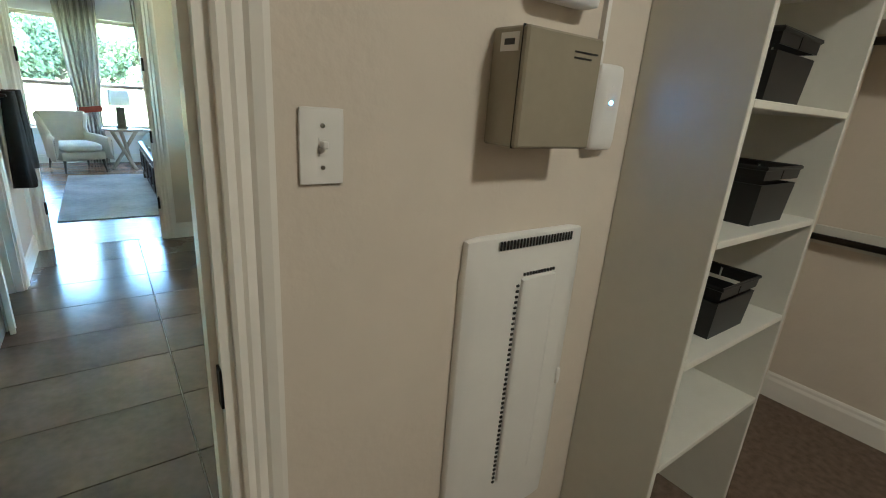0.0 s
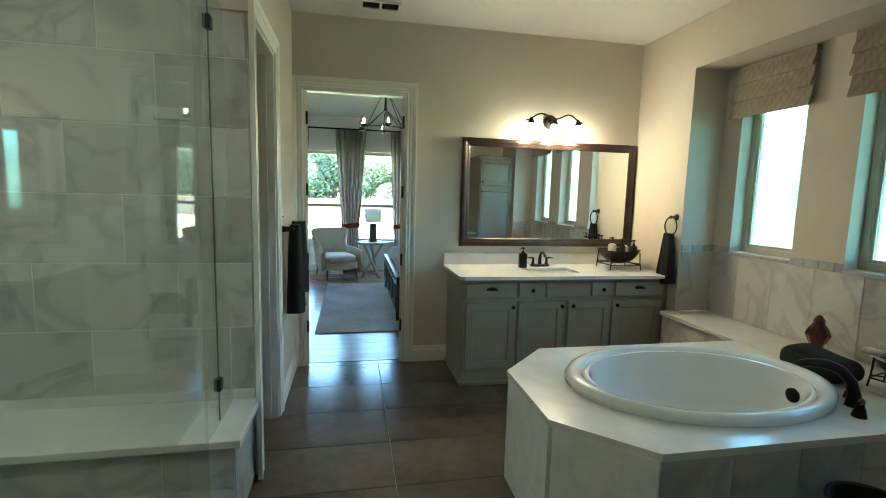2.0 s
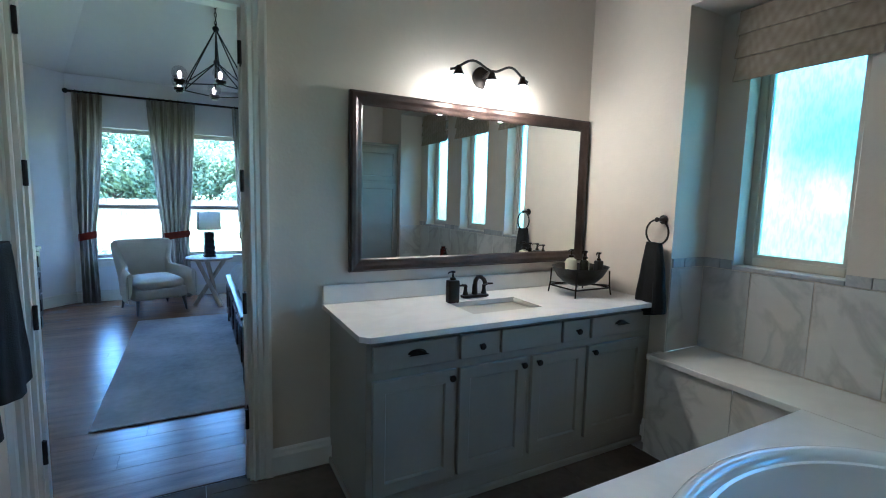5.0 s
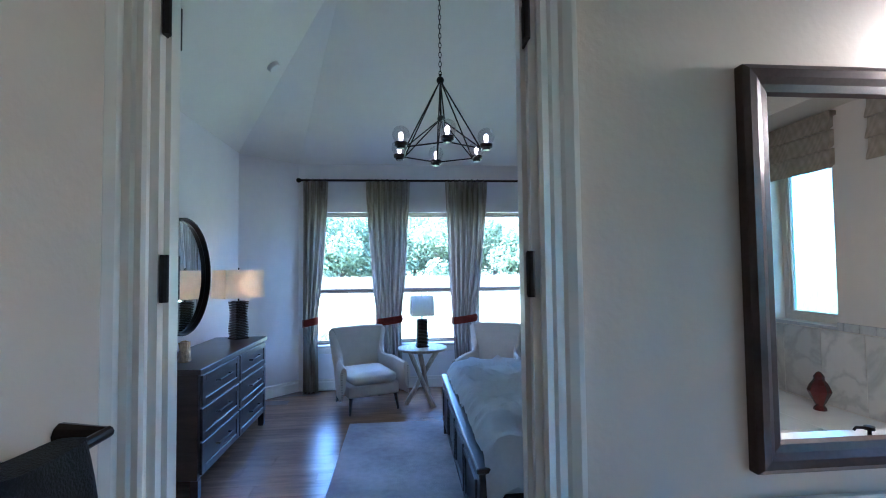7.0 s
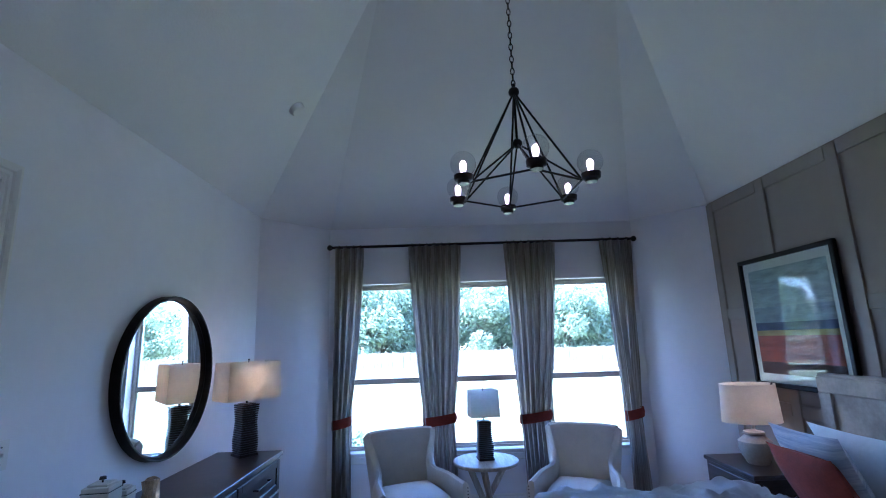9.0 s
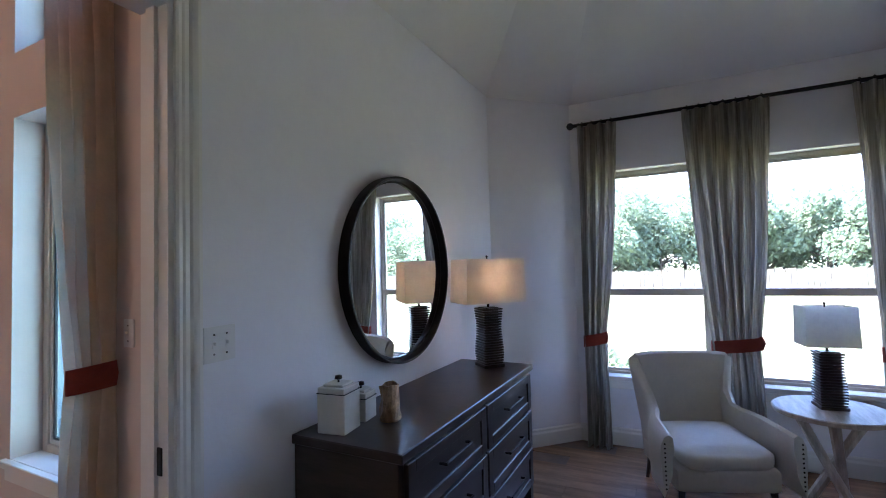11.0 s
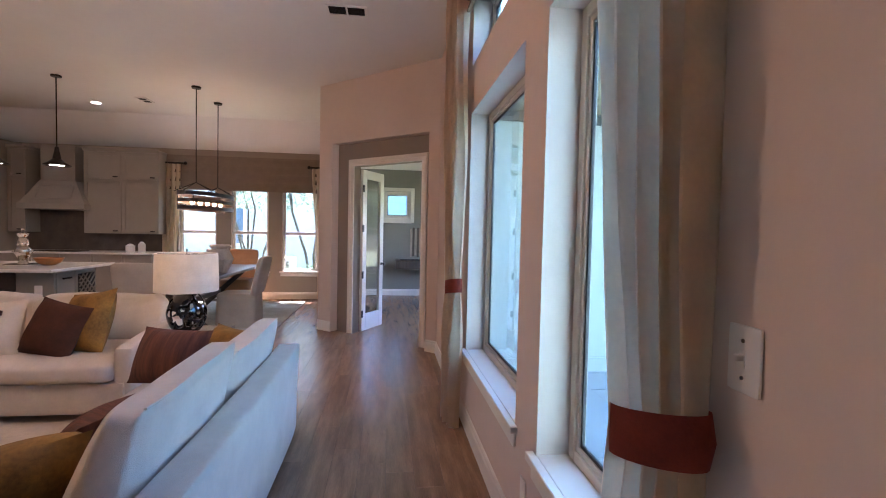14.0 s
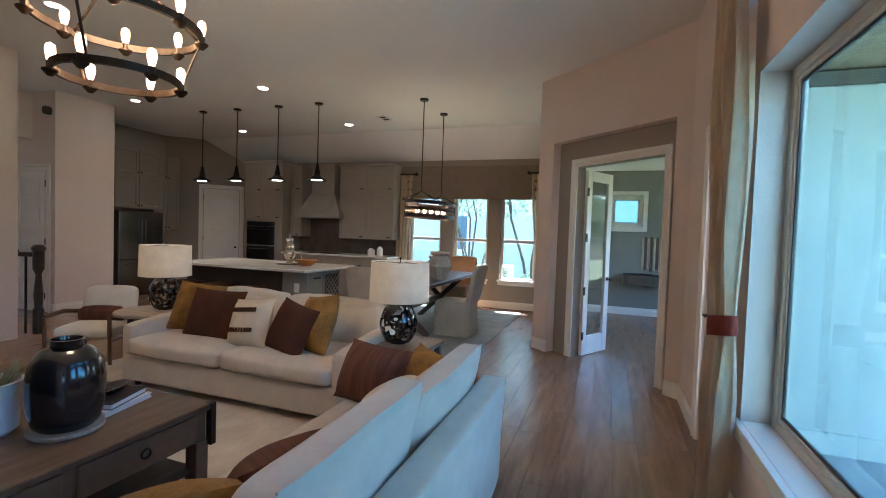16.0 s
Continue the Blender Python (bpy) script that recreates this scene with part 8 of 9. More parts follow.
part("control_strip", boxes((0.001, 0.03, -0.37, 0.37, 1.46, 1.56), bevel=0.003), BLACK_CER, ovn)
hd = thing("range_hood", (-11.298, 0.20, 0), "greige plaster-style panelled range hood", "range hood")
part("chimney", boxes((0, 0.34, -0.28, 0.28, 2.20, 2.84), bevel=0.004), KCAB, hd)
bm = bmesh.new()
lo = [bm.verts.new(p) for p in ((0, -0.53, 1.79), (0.52, -0.53, 1.79), (0.52, 0.53, 1.79), (0, 0.53, 1.79))]
hi = [bm.verts.new(p) for p in ((0, -0.30, 2.20), (0.36, -0.30, 2.20), (0.36, 0.30, 2.20), (0, 0.30, 2.20))]
for i in range(4):
    bm.faces.new((lo[i], lo[(i + 1) % 4], hi[(i + 1) % 4], hi[i]))
bm.faces.new(lo[::-1])
bm.faces.new(hi)
part("canopy", bm, KCAB, hd)
part("skirt", boxes((0, 0.55, -0.55, 0.55, 1.68, 1.79), bevel=0.006), KCAB, hd)
ang = math.atan2(0.16, 0.41)
pnl = part("inset_panel", boxes((-0.006, 0.012, -0.30, 0.30, -0.13, -0.11), (-0.006, 0.012, -0.24, 0.24, 0.12, 0.14), (-0.006, 0.012, -0.30, -0.28, -0.11, 0.12), (-0.006, 0.012, 0.28, 0.30, -0.11, 0.12)), KCAB, hd)
pnl.matrix_local = pose(0.445, 0, 1.99, 0, -21, 0)
structure("wall_backsplash", boxes((-11.299, -11.288, -0.63, 1.93, 0.93, 1.67)), BACKSPLASH, "dark brown tiled backsplash", "backsplash")
bs = thing("base_cabinet", (-11.298, 0, 0), "greige base cabinets under the cooktop counter", "cabinet")
part("body", boxes((0, 0.60, -0.63, 1.92, 0.1, 0.885), bevel=0.003), KCAB, bs)
part("toe_kick", boxes((0, 0.54, -0.63, 1.92, 0, 0.099)), KCAB, bs)
for i in range(5):
    y = -0.62 + i * 0.508
    kfront(bs, "drawer_front", y, y + 0.495, 0.68, 0.87, 0.60, 0.04)
    kfront(bs, "door", y, y + 0.495, 0.12, 0.665, 0.60)
tagged(part("kitchen_counter", boxes((-11.298, -10.66, -0.635, 1.935, 0.887, 0.918), bevel=0.004), QUARTZ), "pale quartz kitchen counter", "countertop")
ckt = tagged(part("cooktop", boxes((-11.15, -10.75, -0.20, 0.60, 0.919, 0.93), bevel=0.003), BLACK_CER), "black cooktop set in the counter", "cooktop")
for y, r, h in ((1.42, 0.075, 0.16), (1.62, 0.06, 0.20)):
    j = tagged(part("canister", lathe([(r, 0), (r * 1.05, 0.01), (r * 1.05, h * 0.75), (r * 0.7, h * 0.85), (r * 0.75, h * 0.88), (r * 0.3, h), (0, h)], 18), PORCELAIN, smooth=True), "white lidded ceramic canister on the counter", "canister")
    j.matrix_world = pose(-10.95, y, 0.918)

# island
isl = thing("kitchen_island", (0, 0, 0), "pale grey island cabinet with a wine lattice end", "kitchen island")
part("body", boxes((-8.15, -7.435, 0.35, 2.42, 0.0, 0.885), bevel=0.004), CABINET, isl)
part("seating_panel", boxes((-7.434, -7.415, 0.35, 2.02, 0.09, 0.885), bevel=0.004), mat("espresso_panel", (0.035, 0.022, 0.016), 0.5, vary=0.25, scale=4, bump=0.05), isl, "dark brown panelled seating side")
part("corner_panel", boxes((-7.434, -7.42, 2.03, 2.42, 0.0, 0.885), bevel=0.004), CABINET, isl)
part("end_panel", boxes((-8.15, -7.75, 2.421, 2.44, 0.1, 0.86), (-7.74, -7.44, 2.421, 2.44, 0.1, 0.86), bevel=0.003), CABINET, isl)
part("lattice_back", boxes((-8.12, -7.80, 2.441, 2.444, 0.40, 0.82)), BLACK_PL, isl)
for k in range(-2, 5):
    for s in (1, -1):
        p0, p1 = Vector((-8.12 + k * 0.08, 0.40)), Vector((-8.12 + k * 0.08 + 0.42, 0.82))
        if s < 0:
            p0, p1 = Vector((-8.12 + k * 0.08, 0.82)), Vector((-8.12 + k * 0.08 + 0.42, 0.40))
        t0, t1 = max(0, (-8.12 - p0.x) / 0.42), min(1, (-7.80 - p0.x) / 0.42)
        if t1 - t0 > 0.08:
            a, b = p0.lerp(p1, t0), p0.lerp(p1, t1)
            part("lattice_slat", tube([(a.x, 2.455, a.y), (b.x, 2.455, b.y)], 0.009, 6), CABINET, isl)
part("pull", boxes((-7.66, -7.52, 2.441, 2.465, 0.78, 0.80), bevel=0.004), BRONZE, isl)
part("outlet", boxes((-7.421, -7.412, 2.22, 2.30, 0.60, 0.72), bevel=0.002), PLASTIC, isl)
tagged(part("island_countertop", boxes((-8.38, -7.18, 0.25, 2.55, 0.887, 0.922), bevel=0.006), QUARTZ), "pale quartz island countertop", "countertop")
for y in (0.62, 1.15, 1.68):
    sl = thing("bar_stool", (-7.16, y, 0), "dark wooden bar stool tucked under the island", "stool", "island stools")
    part("seat", soft(-0.19, 0.19, -0.19, 0.19, 0.62, 0.67, 0.03, 0.008, 5), BROWN_PIL, sl, smooth=True)
    for x in (-0.16, 0.16):
        for yy in (-0.16, 0.16):
            part("leg", tube([(x * 0.9, yy * 0.9, 0.62), (x * 1.1, yy * 1.1, 0)], 0.018, 6), DARK_WOOD, sl)
    part("foot_ring", tube([(-0.17, -0.17, 0.22), (0.17, -0.17, 0.22), (0.17, 0.17, 0.22), (-0.17, 0.17, 0.22)], 0.012, 6, closed=True), DARK_WOOD, sl)
tp = thing("silver_trophy", (-7.78, 1.85, 0.922), "polished silver samovar-like urn on a tray", "urn")
part("tray", lathe([(0.17, 0), (0.18, 0.012), (0.17, 0.014), (0, 0.01)], 28), CUP_SILVER, tp, smooth=True)
part("urn", lathe([(0.06, 0.014), (0.05, 0.03), (0.03, 0.06), (0.06, 0.10), (0.08, 0.15), (0.075, 0.20), (0.045, 0.23), (0.06, 0.25), (0.055, 0.30), (0.03, 0.33), (0.055, 0.36), (0.058, 0.38), (0.02, 0.39), (0.012, 0.41), (0.02, 0.43), (0, 0.44)], 24), CUP_SILVER, tp, smooth=True)
for s in (-1, 1):
    part("handle", tube([(0, s * 0.07, 0.12), (0, s * 0.115, 0.16), (0, s * 0.07, 0.20)], 0.007, 6), CUP_SILVER, tp)
bw = tagged(part("wooden_bowl", lathe([(0.06, 0), (0.11, 0.03), (0.15, 0.09), (0.14, 0.09), (0.10, 0.04), (0, 0.02)], 24), mat("orange_wood", (0.35, 0.14, 0.03), 0.5, vary=0.2, scale=8), smooth=True), "orange wooden bowl on the island", "bowl")
bw.matrix_world = pose(-7.80, 2.12, 0.922)

# pantry door, fridge and south cabinets


def panel_door(at, rz, w, h, label, panels=5, knob_x=0.9):
    root = thing("panel_door", at, label, "door", rz=rz)
    part("slab", boxes((0, w, -0.006, 0.02, 0, h)), TRIM, root)
    r = 0.10
    ph = (h - r * (panels + 1)) / panels
    part("stile", boxes((0, r, -0.026, -0.0061, 0, h), bevel=0.004), TRIM, root)
    part("stile", boxes((w - r, w, -0.026, -0.0061, 0, h), bevel=0.004), TRIM, root)
    for i in range(panels + 1):
        z = i * (ph + r)
        part("rail", boxes((r, w - r, -0.026, -0.0061, z, z + r), bevel=0.004), TRIM, root)
        if i < panels:
            part("panel", boxes((r + 0.04, w - r - 0.04, -0.02, -0.0061, z + r + 0.035, z + r + ph - 0.035), bevel=0.011), TRIM, root)
    k = lathe([(0.026, 0), (0.026, 0.005), (0.01, 0.012), (0.01, 0.03), (0.026, 0.04), (0.02, 0.06), (0, 0.062)], 14)
    bmesh.ops.rotate(k, verts=k.verts, matrix=Matrix.Rotation(radians(90), 3, "X"))
    bmesh.ops.translate(k, verts=k.verts, vec=(w * knob_x, -0.02, 0.93))
    part("knob", k, BLACK_IRON, root, smooth=True)
    hx = 0.0 if knob_x > 0.5 else w + 0.008
    for z in (0.25, h / 2, h - 0.2):
        part("hinge", boxes((hx - 0.012, hx + 0.004, -0.026, -0.02, z - 0.05, z + 0.05)), BLACK_IRON, root)
    c = pose(*at, 0, 0, rz)
    mid = c @ Vector((w / 2, 0, 0))
    casing("pantry_casing", mid, tuple((c.to_3x3() @ Vector((1, 0, 0)))), tuple((c.to_3x3() @ Vector((0, -1, 0)))), w + 0.02, h + 0.01)


panel_door((-10.65 + 0.004, -2.85 + 0.004, 0), 135, 0.76, 2.29, "white five-panel pantry door, closed", 5, 0.9)
panel_door((-7.046, -2.86, 0), 90, 0.72, 2.20, "white five-panel hall door, closed", 5, 0.1)
fr = thing("refrigerator", (-8.55, -3.395, 0), "stainless steel refrigerator with french doors", "refrigerator")
part("body", boxes((-0.92, 0, 0, 0.68, 0.02, 1.66), bevel=0.006), BLACK_PL, fr)
for x0, x1, z0, z1, hx in ((-0.915, -0.462, 0.72, 1.655, -0.50), (-0.458, -0.005, 0.72, 1.655, -0.42)):
    dd = part("door", boxes((x0, x1, 0.681, 0.73, z0, z1), bevel=0.01, seg=2), STEEL, fr)
    part("handle", tube([(hx, 0.73, 0.85), (hx, 0.78, 0.87), (hx, 0.78, 1.5), (hx, 0.73, 1.52)], 0.012, 8), STEEL, dd)
dd = part("drawer", boxes((-0.915, -0.005, 0.681, 0.73, 0.05, 0.71), bevel=0.01, seg=2), STEEL, fr)
part("handle", tube([(-0.8, 0.73, 0.62), (-0.78, 0.78, 0.62), (-0.14, 0.78, 0.62), (-0.12, 0.73, 0.62)], 0.012, 8), STEEL, dd)


def south_cab(x0, x1, z0, z1, d, splits, label):
    root = thing("upper_cabinet", (0, -3.398, 0), label, "cabinet")
    part("body", boxes((x0, x1, 0, d, z0, z1), bevel=0.003), KCAB, root)
    n = 2
    w = (x1 - x0) / n
    zs = [z0, *splits, z1]
    for a, b in zip(zs, zs[1:]):
        for i in range(n):
            shaker(root, "door", x0 + i * w + 0.008, x0 + (i + 1) * w - 0.008, a + 0.01, b - 0.01, d, KCAB, 0.06, None, (x0 + w + (0.04 if i else -0.04), a + 0.06), 1)


south_cab(-9.50, -8.52, 1.72, 2.90, 0.62, (2.38,), "greige stacked cabinet over the refrigerator")
south_cab(-10.15, -9.52, 1.30, 2.90, 0.36, (2.38,), "greige stacked upper cabinet by the pantry")
south_cab(-10.15, -9.52, 0.0, 0.88, 0.60, (0.68,), "greige base cabinet by the pantry")
# stair newel in the hall, sensor on the ceiling line
nw = thing("newel_post", (-6.12, -0.66, 0), "dark turned wooden stair newel post with rail", "stair post")
part("post", lathe([(0.06, 0), (0.06, 0.30), (0.04, 0.34), (0.05, 0.50), (0.03, 0.75), (0.05, 0.80), (0.06, 0.82), (0.06, 1.05), (0.075, 1.06), (0.075, 1.09), (0.05, 1.12), (0, 1.13)], 16), DARK_WOOD, nw, smooth=True)
part("handrail", tube([(0, 0, 1.0), (0.25, -0.6, 1.0)], 0.03, 8), DARK_WOOD, nw)
for k in range(3):
    part("baluster", tube([(0.06 + k * 0.07, -0.14 - k * 0.17, 0.0), (0.06 + k * 0.07, -0.14 - k * 0.17, 0.98)], 0.014, 8), BLACK_IRON, nw)
# a black sensor, though its category says speaker
sn = tagged(part("wall_sensor", soft(-6.98, -6.86, -1.949, -1.88, 3.02, 3.14, 0.03, 0.004, 5), BLACK_PL, smooth=True), "small black sensor high on the pier", "speaker")

# dining
dt = thing("dining_table", (-9.05, 3.40, 0), "dark wood trestle dining table", "dining table")
part("tabletop", boxes((-1.35, 1.35, -0.52, 0.52, 0.715, 0.76), bevel=0.006), DARK_WOOD, dt)
for s in (-1, 1):
    part("trestle", tube([(s * 0.75, -0.38, 0.0), (s * 0.75, 0.38, 0.714)], 0.045, 6), DARK_WOOD, dt)
    part("trestle", tube([(s * 0.75, 0.38, 0.0), (s * 0.75, -0.38, 0.714)], 0.044, 6), DARK_WOOD, dt)
part("stretcher", boxes((-0.75, 0.75, -0.03, 0.03, 0.33, 0.40), bevel=0.004), DARK_WOOD, dt)
SLIP = mat("oatmeal_slipcover", (0.47, 0.40, 0.31), 0.92, vary=0.06, scale=6, bump=0.4, bscale=240)
TAN = mat("tan_leather", (0.42, 0.22, 0.10), 0.55, vary=0.12, scale=6)


def slip_chair(at, rz, m, label):
    root = thing("dining_chair", at, label, "chair", "dining chairs", rz=rz)
    bm = bmesh.new()
    n = 40
    rings = []
    for z, g in ((0.012, 1.06), (0.2, 1.03), (0.40, 1.0), (0.46, 1.0), (0.485, 0.95)):
        ring = []
        for i in range(n):
            a = 2 * math.pi * i / n
            x = 0.26 * math.copysign(abs(math.cos(a)) ** 0.35, math.cos(a))
            y = 0.27 * math.copysign(abs(math.sin(a)) ** 0.35, math.sin(a))
            w = 0.012 * math.sin(a * 9) * max(0, 0.4 - z) * 2
            ring.append(bm.verts.new((x * (g + w), y * (g + w), z)))
        rings.append(ring)
    for a, b in zip(rings, rings[1:]):
        for i in range(n):
            j = (i + 1) % n
            bm.faces.new((a[i], a[j], b[j], b[i]))
    bm.faces.new(rings[-1])
    bm.faces.new(rings[0][::-1])
    part("skirted_seat", bm, m, root, smooth=True)
    bm = soft(-0.25, 0.25, 0.19, 0.28, 0.46, 1.0, 0.035, 0.012, 9, 0.006)
    for v in bm.verts:
        v.co.y += 0.22 * (v.co.z - 0.46)
        v.co.x *= 1 + 0.08 * (v.co.z - 0.46)
    part("backrest", bm, m, root, smooth=True)
    return root


slip_chair((-8.72, 4.05, 0), 0, SLIP, "oatmeal slipcovered dining chair at the table side")
slip_chair((-7.55, 3.40, 0), -90, SLIP, "oatmeal slipcovered dining chair at the table end")
slip_chair((-10.60, 3.45, 0), 90, TAN, "tan upholstered dining chair at the far table end")
tagged(part("dining_rug", boxes((-10.9, -7.1, 2.1, 4.62, 0.001, 0.011), bevel=0.004), mat("sage_rug", (0.33, 0.34, 0.29), 0.95, vary=0.15, scale=3, bump=0.8, bscale=120)), "sage grey rug under the dining table", "rug")
for x, y, k in ((-8.75, 3.76, 1.25), (-9.12, 3.55, 1.0)):
    vz = tagged(part("clay_vase", lathe([(r * k, z * k) for r, z in ((0.07, 0), (0.10, 0.06), (0.145, 0.16), (0.11, 0.24), (0.085, 0.28), (0.12, 0.31), (0.10, 0.33), (0.085, 0.32), (0.07, 0.28), (0, 0.2))], 10), CLAY), "faceted whitewashed clay vase on the dining table", "vase")
    vz.matrix_world = pose(x, y, 0.76)
ol = thing("linear_chandelier", (-9.2, 3.42, 0), "oval banded wood and iron chandelier with lit bulbs", "chandelier")
for x in (0.43, -0.43):
    part("canopy", lathe([(0.0, 3.39), (0.06, 3.392), (0.065, 3.419), (0, 3.419)], 18, x), BRONZE, ol)
    part("chain", tube([(x, 0, 3.40), (x, 0, 2.06)], 0.007, 6), BRONZE, ol)
    for s in (-1, 1):
        part("yoke", tube([(x, 0, 2.06), (x + s * 0.10, 0.26, 1.92)], 0.006, 6), BRONZE, ol)
        part("yoke", tube([(x, 0, 2.06), (x + s * 0.10, -0.26, 1.92)], 0.006, 6), BRONZE, ol)
for z0, z1, m in ((1.865, 1.92, DARK_WOOD), (1.765, 1.815, GREY_WOOD), (1.665, 1.72, DARK_WOOD)):
    part("band", lathe([(0.80, z0), (0.80, z1), (0.785, z1), (0.785, z0), (0.80, z0)], 48, sy=0.36), m, ol)
for i in range(6):
    a = 2 * math.pi * i / 6 + 0.3
    x, y = 0.785 * math.cos(a), 0.285 * math.sin(a)
    part("upright", tube([(x, y, 1.665), (x, y, 1.92)], 0.007, 6), BRONZE, ol)
for i in range(5):
    x = -0.56 + i * 0.28
    part("bulb", lathe([(0.012, 1.73), (0.028, 1.76), (0.032, 1.79), (0.02, 1.82), (0, 1.83)], 12, x, 0), BULB, ol, "lit filament bulb", True)
part("crossbar", tube([(-0.78, 0, 1.725), (0.78, 0, 1.725)], 0.008, 6), BRONZE, ol)
lamp("dining_glow", "POINT", (-9.2, 3.42, 1.79), 1.7, WARM, 0.12)
lamp("chandelier_glow", "POINT", (LX, LY, 2.56), 3.3, WARM, 0.18)
VAL = cloth("taupe_valance", (0.24, 0.19, 0.15), 0.12)
roman_shade((-11.298, 3.40, 0), 90, 2.95, 2.14, 2.80, 4, "wide taupe roman shade over the dining windows", VAL)
curtain_rod((-11.21, 1.76, 2.64), (-11.21, 2.28, 2.64), 0.016, "short black curtain rod over the dining drape", (0.1, 0.9), (-0.08, 0, 0))
curtain_rod((-11.21, 4.60, 2.64), (-11.21, 5.06, 2.64), 0.016, "short black curtain rod over the dining drape", (0.1, 0.9), (-0.08, 0, 0))
curtain("curtain", -0.18, 0.18, 2.62, 0.012, 1.1, -0.15, 0.10, SHEER, "ivory drape beside the dining windows", (-11.21, 2.02, 0), 90, folds=4, depth=0.05, band=False, group="dining drapes")
curtain("curtain", -0.18, 0.18, 2.62, 0.012, 1.1, -0.06, 0.15, SHEER, "ivory drape beside the dining windows", (-11.21, 4.84, 0), 90, folds=4, depth=0.05, band=False, group="dining drapes")

# ---------- outdoors ----------


def leaf_cloud(bm, rnd, centre, radius, count, size, flat=0.8):
    """Loose leaves in a lumpy cloud."""
    for _ in range(count):
        d = Vector((rnd.gauss(0, 1), rnd.gauss(0, 1), rnd.gauss(0, 1) * flat)).normalized() * radius * rnd.uniform(0.25, 1.0) ** 0.5
        p = Vector(centre) + d
        a, b = Vector((rnd.gauss(0, 1), rnd.gauss(0, 1), rnd.gauss(0, 1))).normalized(), None
        b = a.orthogonal().normalized()
        c = a.cross(b)
        s = size * rnd.uniform(0.6, 1.4)
        bm.faces.new([bm.verts.new(p + b * s), bm.verts.new(p + c * s * 0.5), bm.verts.new(p - b * s), bm.verts.new(p - c * s * 0.5)])


def tree(at, h, spread, seed, leaves=9000, leaf=0.15, trunk=0.16, label="broadleaf tree with an uneven green crown"):
    rnd = random.Random(seed)
    root = thing("tree", at, label, "tree", "trees beyond the lawn")
    t = [(0, 0, 0), (rnd.uniform(-0.1, 0.1), 0.05, h * 0.25), (rnd.uniform(-0.2, 0.2), rnd.uniform(-0.2, 0.2), h * 0.55), (rnd.uniform(-0.3, 0.3), 0, h * 0.85)]
    part("trunk", tube(t, [trunk, trunk * 0.8, trunk * 0.5, trunk * 0.15], 8), BARK, root)
    bm = bmesh.new()
    tips = []
    limbs = bmesh.new()
    for k in range(13):
        a, z0 = rnd.uniform(0, 6.28), h * rnd.uniform(0.06, 0.6)
        r = spread * rnd.uniform(0.5, 1.0) * (1.1 - 0.6 * z0 / h)
        tip = (r * math.cos(a), r * math.sin(a), z0 + h * rnd.uniform(0.1, 0.28))
        tube([(0, 0, z0), (tip[0] * 0.5, tip[1] * 0.5, (z0 + tip[2]) / 2 + 0.1), tip], [trunk * 0.4, trunk * 0.25, trunk * 0.06], 6, limbs)
        tips.append(tip)
    part("limb", limbs, BARK, root)
    tips += [(rnd.uniform(-1, 1) * spread * 0.6, rnd.uniform(-1, 1) * spread * 0.6, h * rnd.uniform(0.55, 1.0)) for _ in range(8)]
    for tip in tips:
        leaf_cloud(bm, rnd, tip, spread * rnd.uniform(0.28, 0.5), leaves // len(tips), leaf)
    part("crown", bm, LEAF, root, "green leaves")
    return root


protos = [tree((-9, 40, -0.18), 6.0, 3.0, 11), tree((-3.2, 44, -0.18), 7.0, 3.5, 12), tree((3.0, 41, -0.18), 5.6, 3.1, 13)]
rnd = random.Random(8)
for i, (x, y) in enumerate(((-21, 43), (-16, 38), (-12.5, 47), (-6, 48), (0, 48), (6.5, 46), (9.5, 40), (14, 44), (18, 39), (23, 45), (29, 41), (-27, 40), (-34, 46), (-42, 40), (36, 47), (26, 22), (30, 14), (24, 6), (29, -2), (31, 27), (22, -9), (33, 8), (-18.5, 45), (-14, 42), (-10.5, 44), (-7.5, 43), (-4.8, 40), (-1.5, 41), (1.2, 44), (4.8, 43), (7.8, 42), (11.5, 46), (12.3, 41), (16, 47), (20.5, 42), (-24, 46), (-30, 43), (26, 47))):
    s = rnd.uniform(0.8, 1.15)
    c = copy_thing(protos[i % 3], pose(x, y, -0.18, 0, 0, rnd.uniform(0, 360)))
    c.scale = (s, s, s)
fence = thing("fence", (0, 31, -0.18), "weathered board fence at the end of the lawn", "fence")
bm = bmesh.new()
for i in range(420):
    x = -42 + i * 0.2
    box(bm, x, x + 0.18, -0.01, 0.01, 0.05, 1.18 + 0.02 * ((i * 7) % 3))
fo = part("boards", bm, FENCE_WOOD, fence)
tagged(fo, kind="stuff")
for i in range(36):
    part("post", boxes((-42 + i * 2.4, -41.9 + i * 2.4, 0.012, 0.10, 0, 1.25)), FENCE_WOOD, fence)
# porch: stucco end wall, fascia, beam, plank ceiling
FASCIA = mat("dark_fascia", (0.10, 0.085, 0.07), 0.7, vary=0.2, scale=5)
structure("porch_wall", boxes((-6.86, -6.46, 8.70, 9.46, -0.06, 2.60), (-6.64, -6.46, 6.951, 8.699, -0.06, 2.60), bevel=0.01), STUCCO, "cream stucco porch end wall", "wall")
structure("porch_wall_foot", boxes((-6.459, -6.43, 6.96, 9.47, -0.06, 0.10), bevel=0.006), STUCCO, "stucco foot band of the porch wall", "wall")
structure("porch_fascia", boxes((-6.66, -6.44, 6.96, 9.48, 2.601, 2.70), bevel=0.004), FASCIA, "dark timber fascia over the porch wall", "beam")
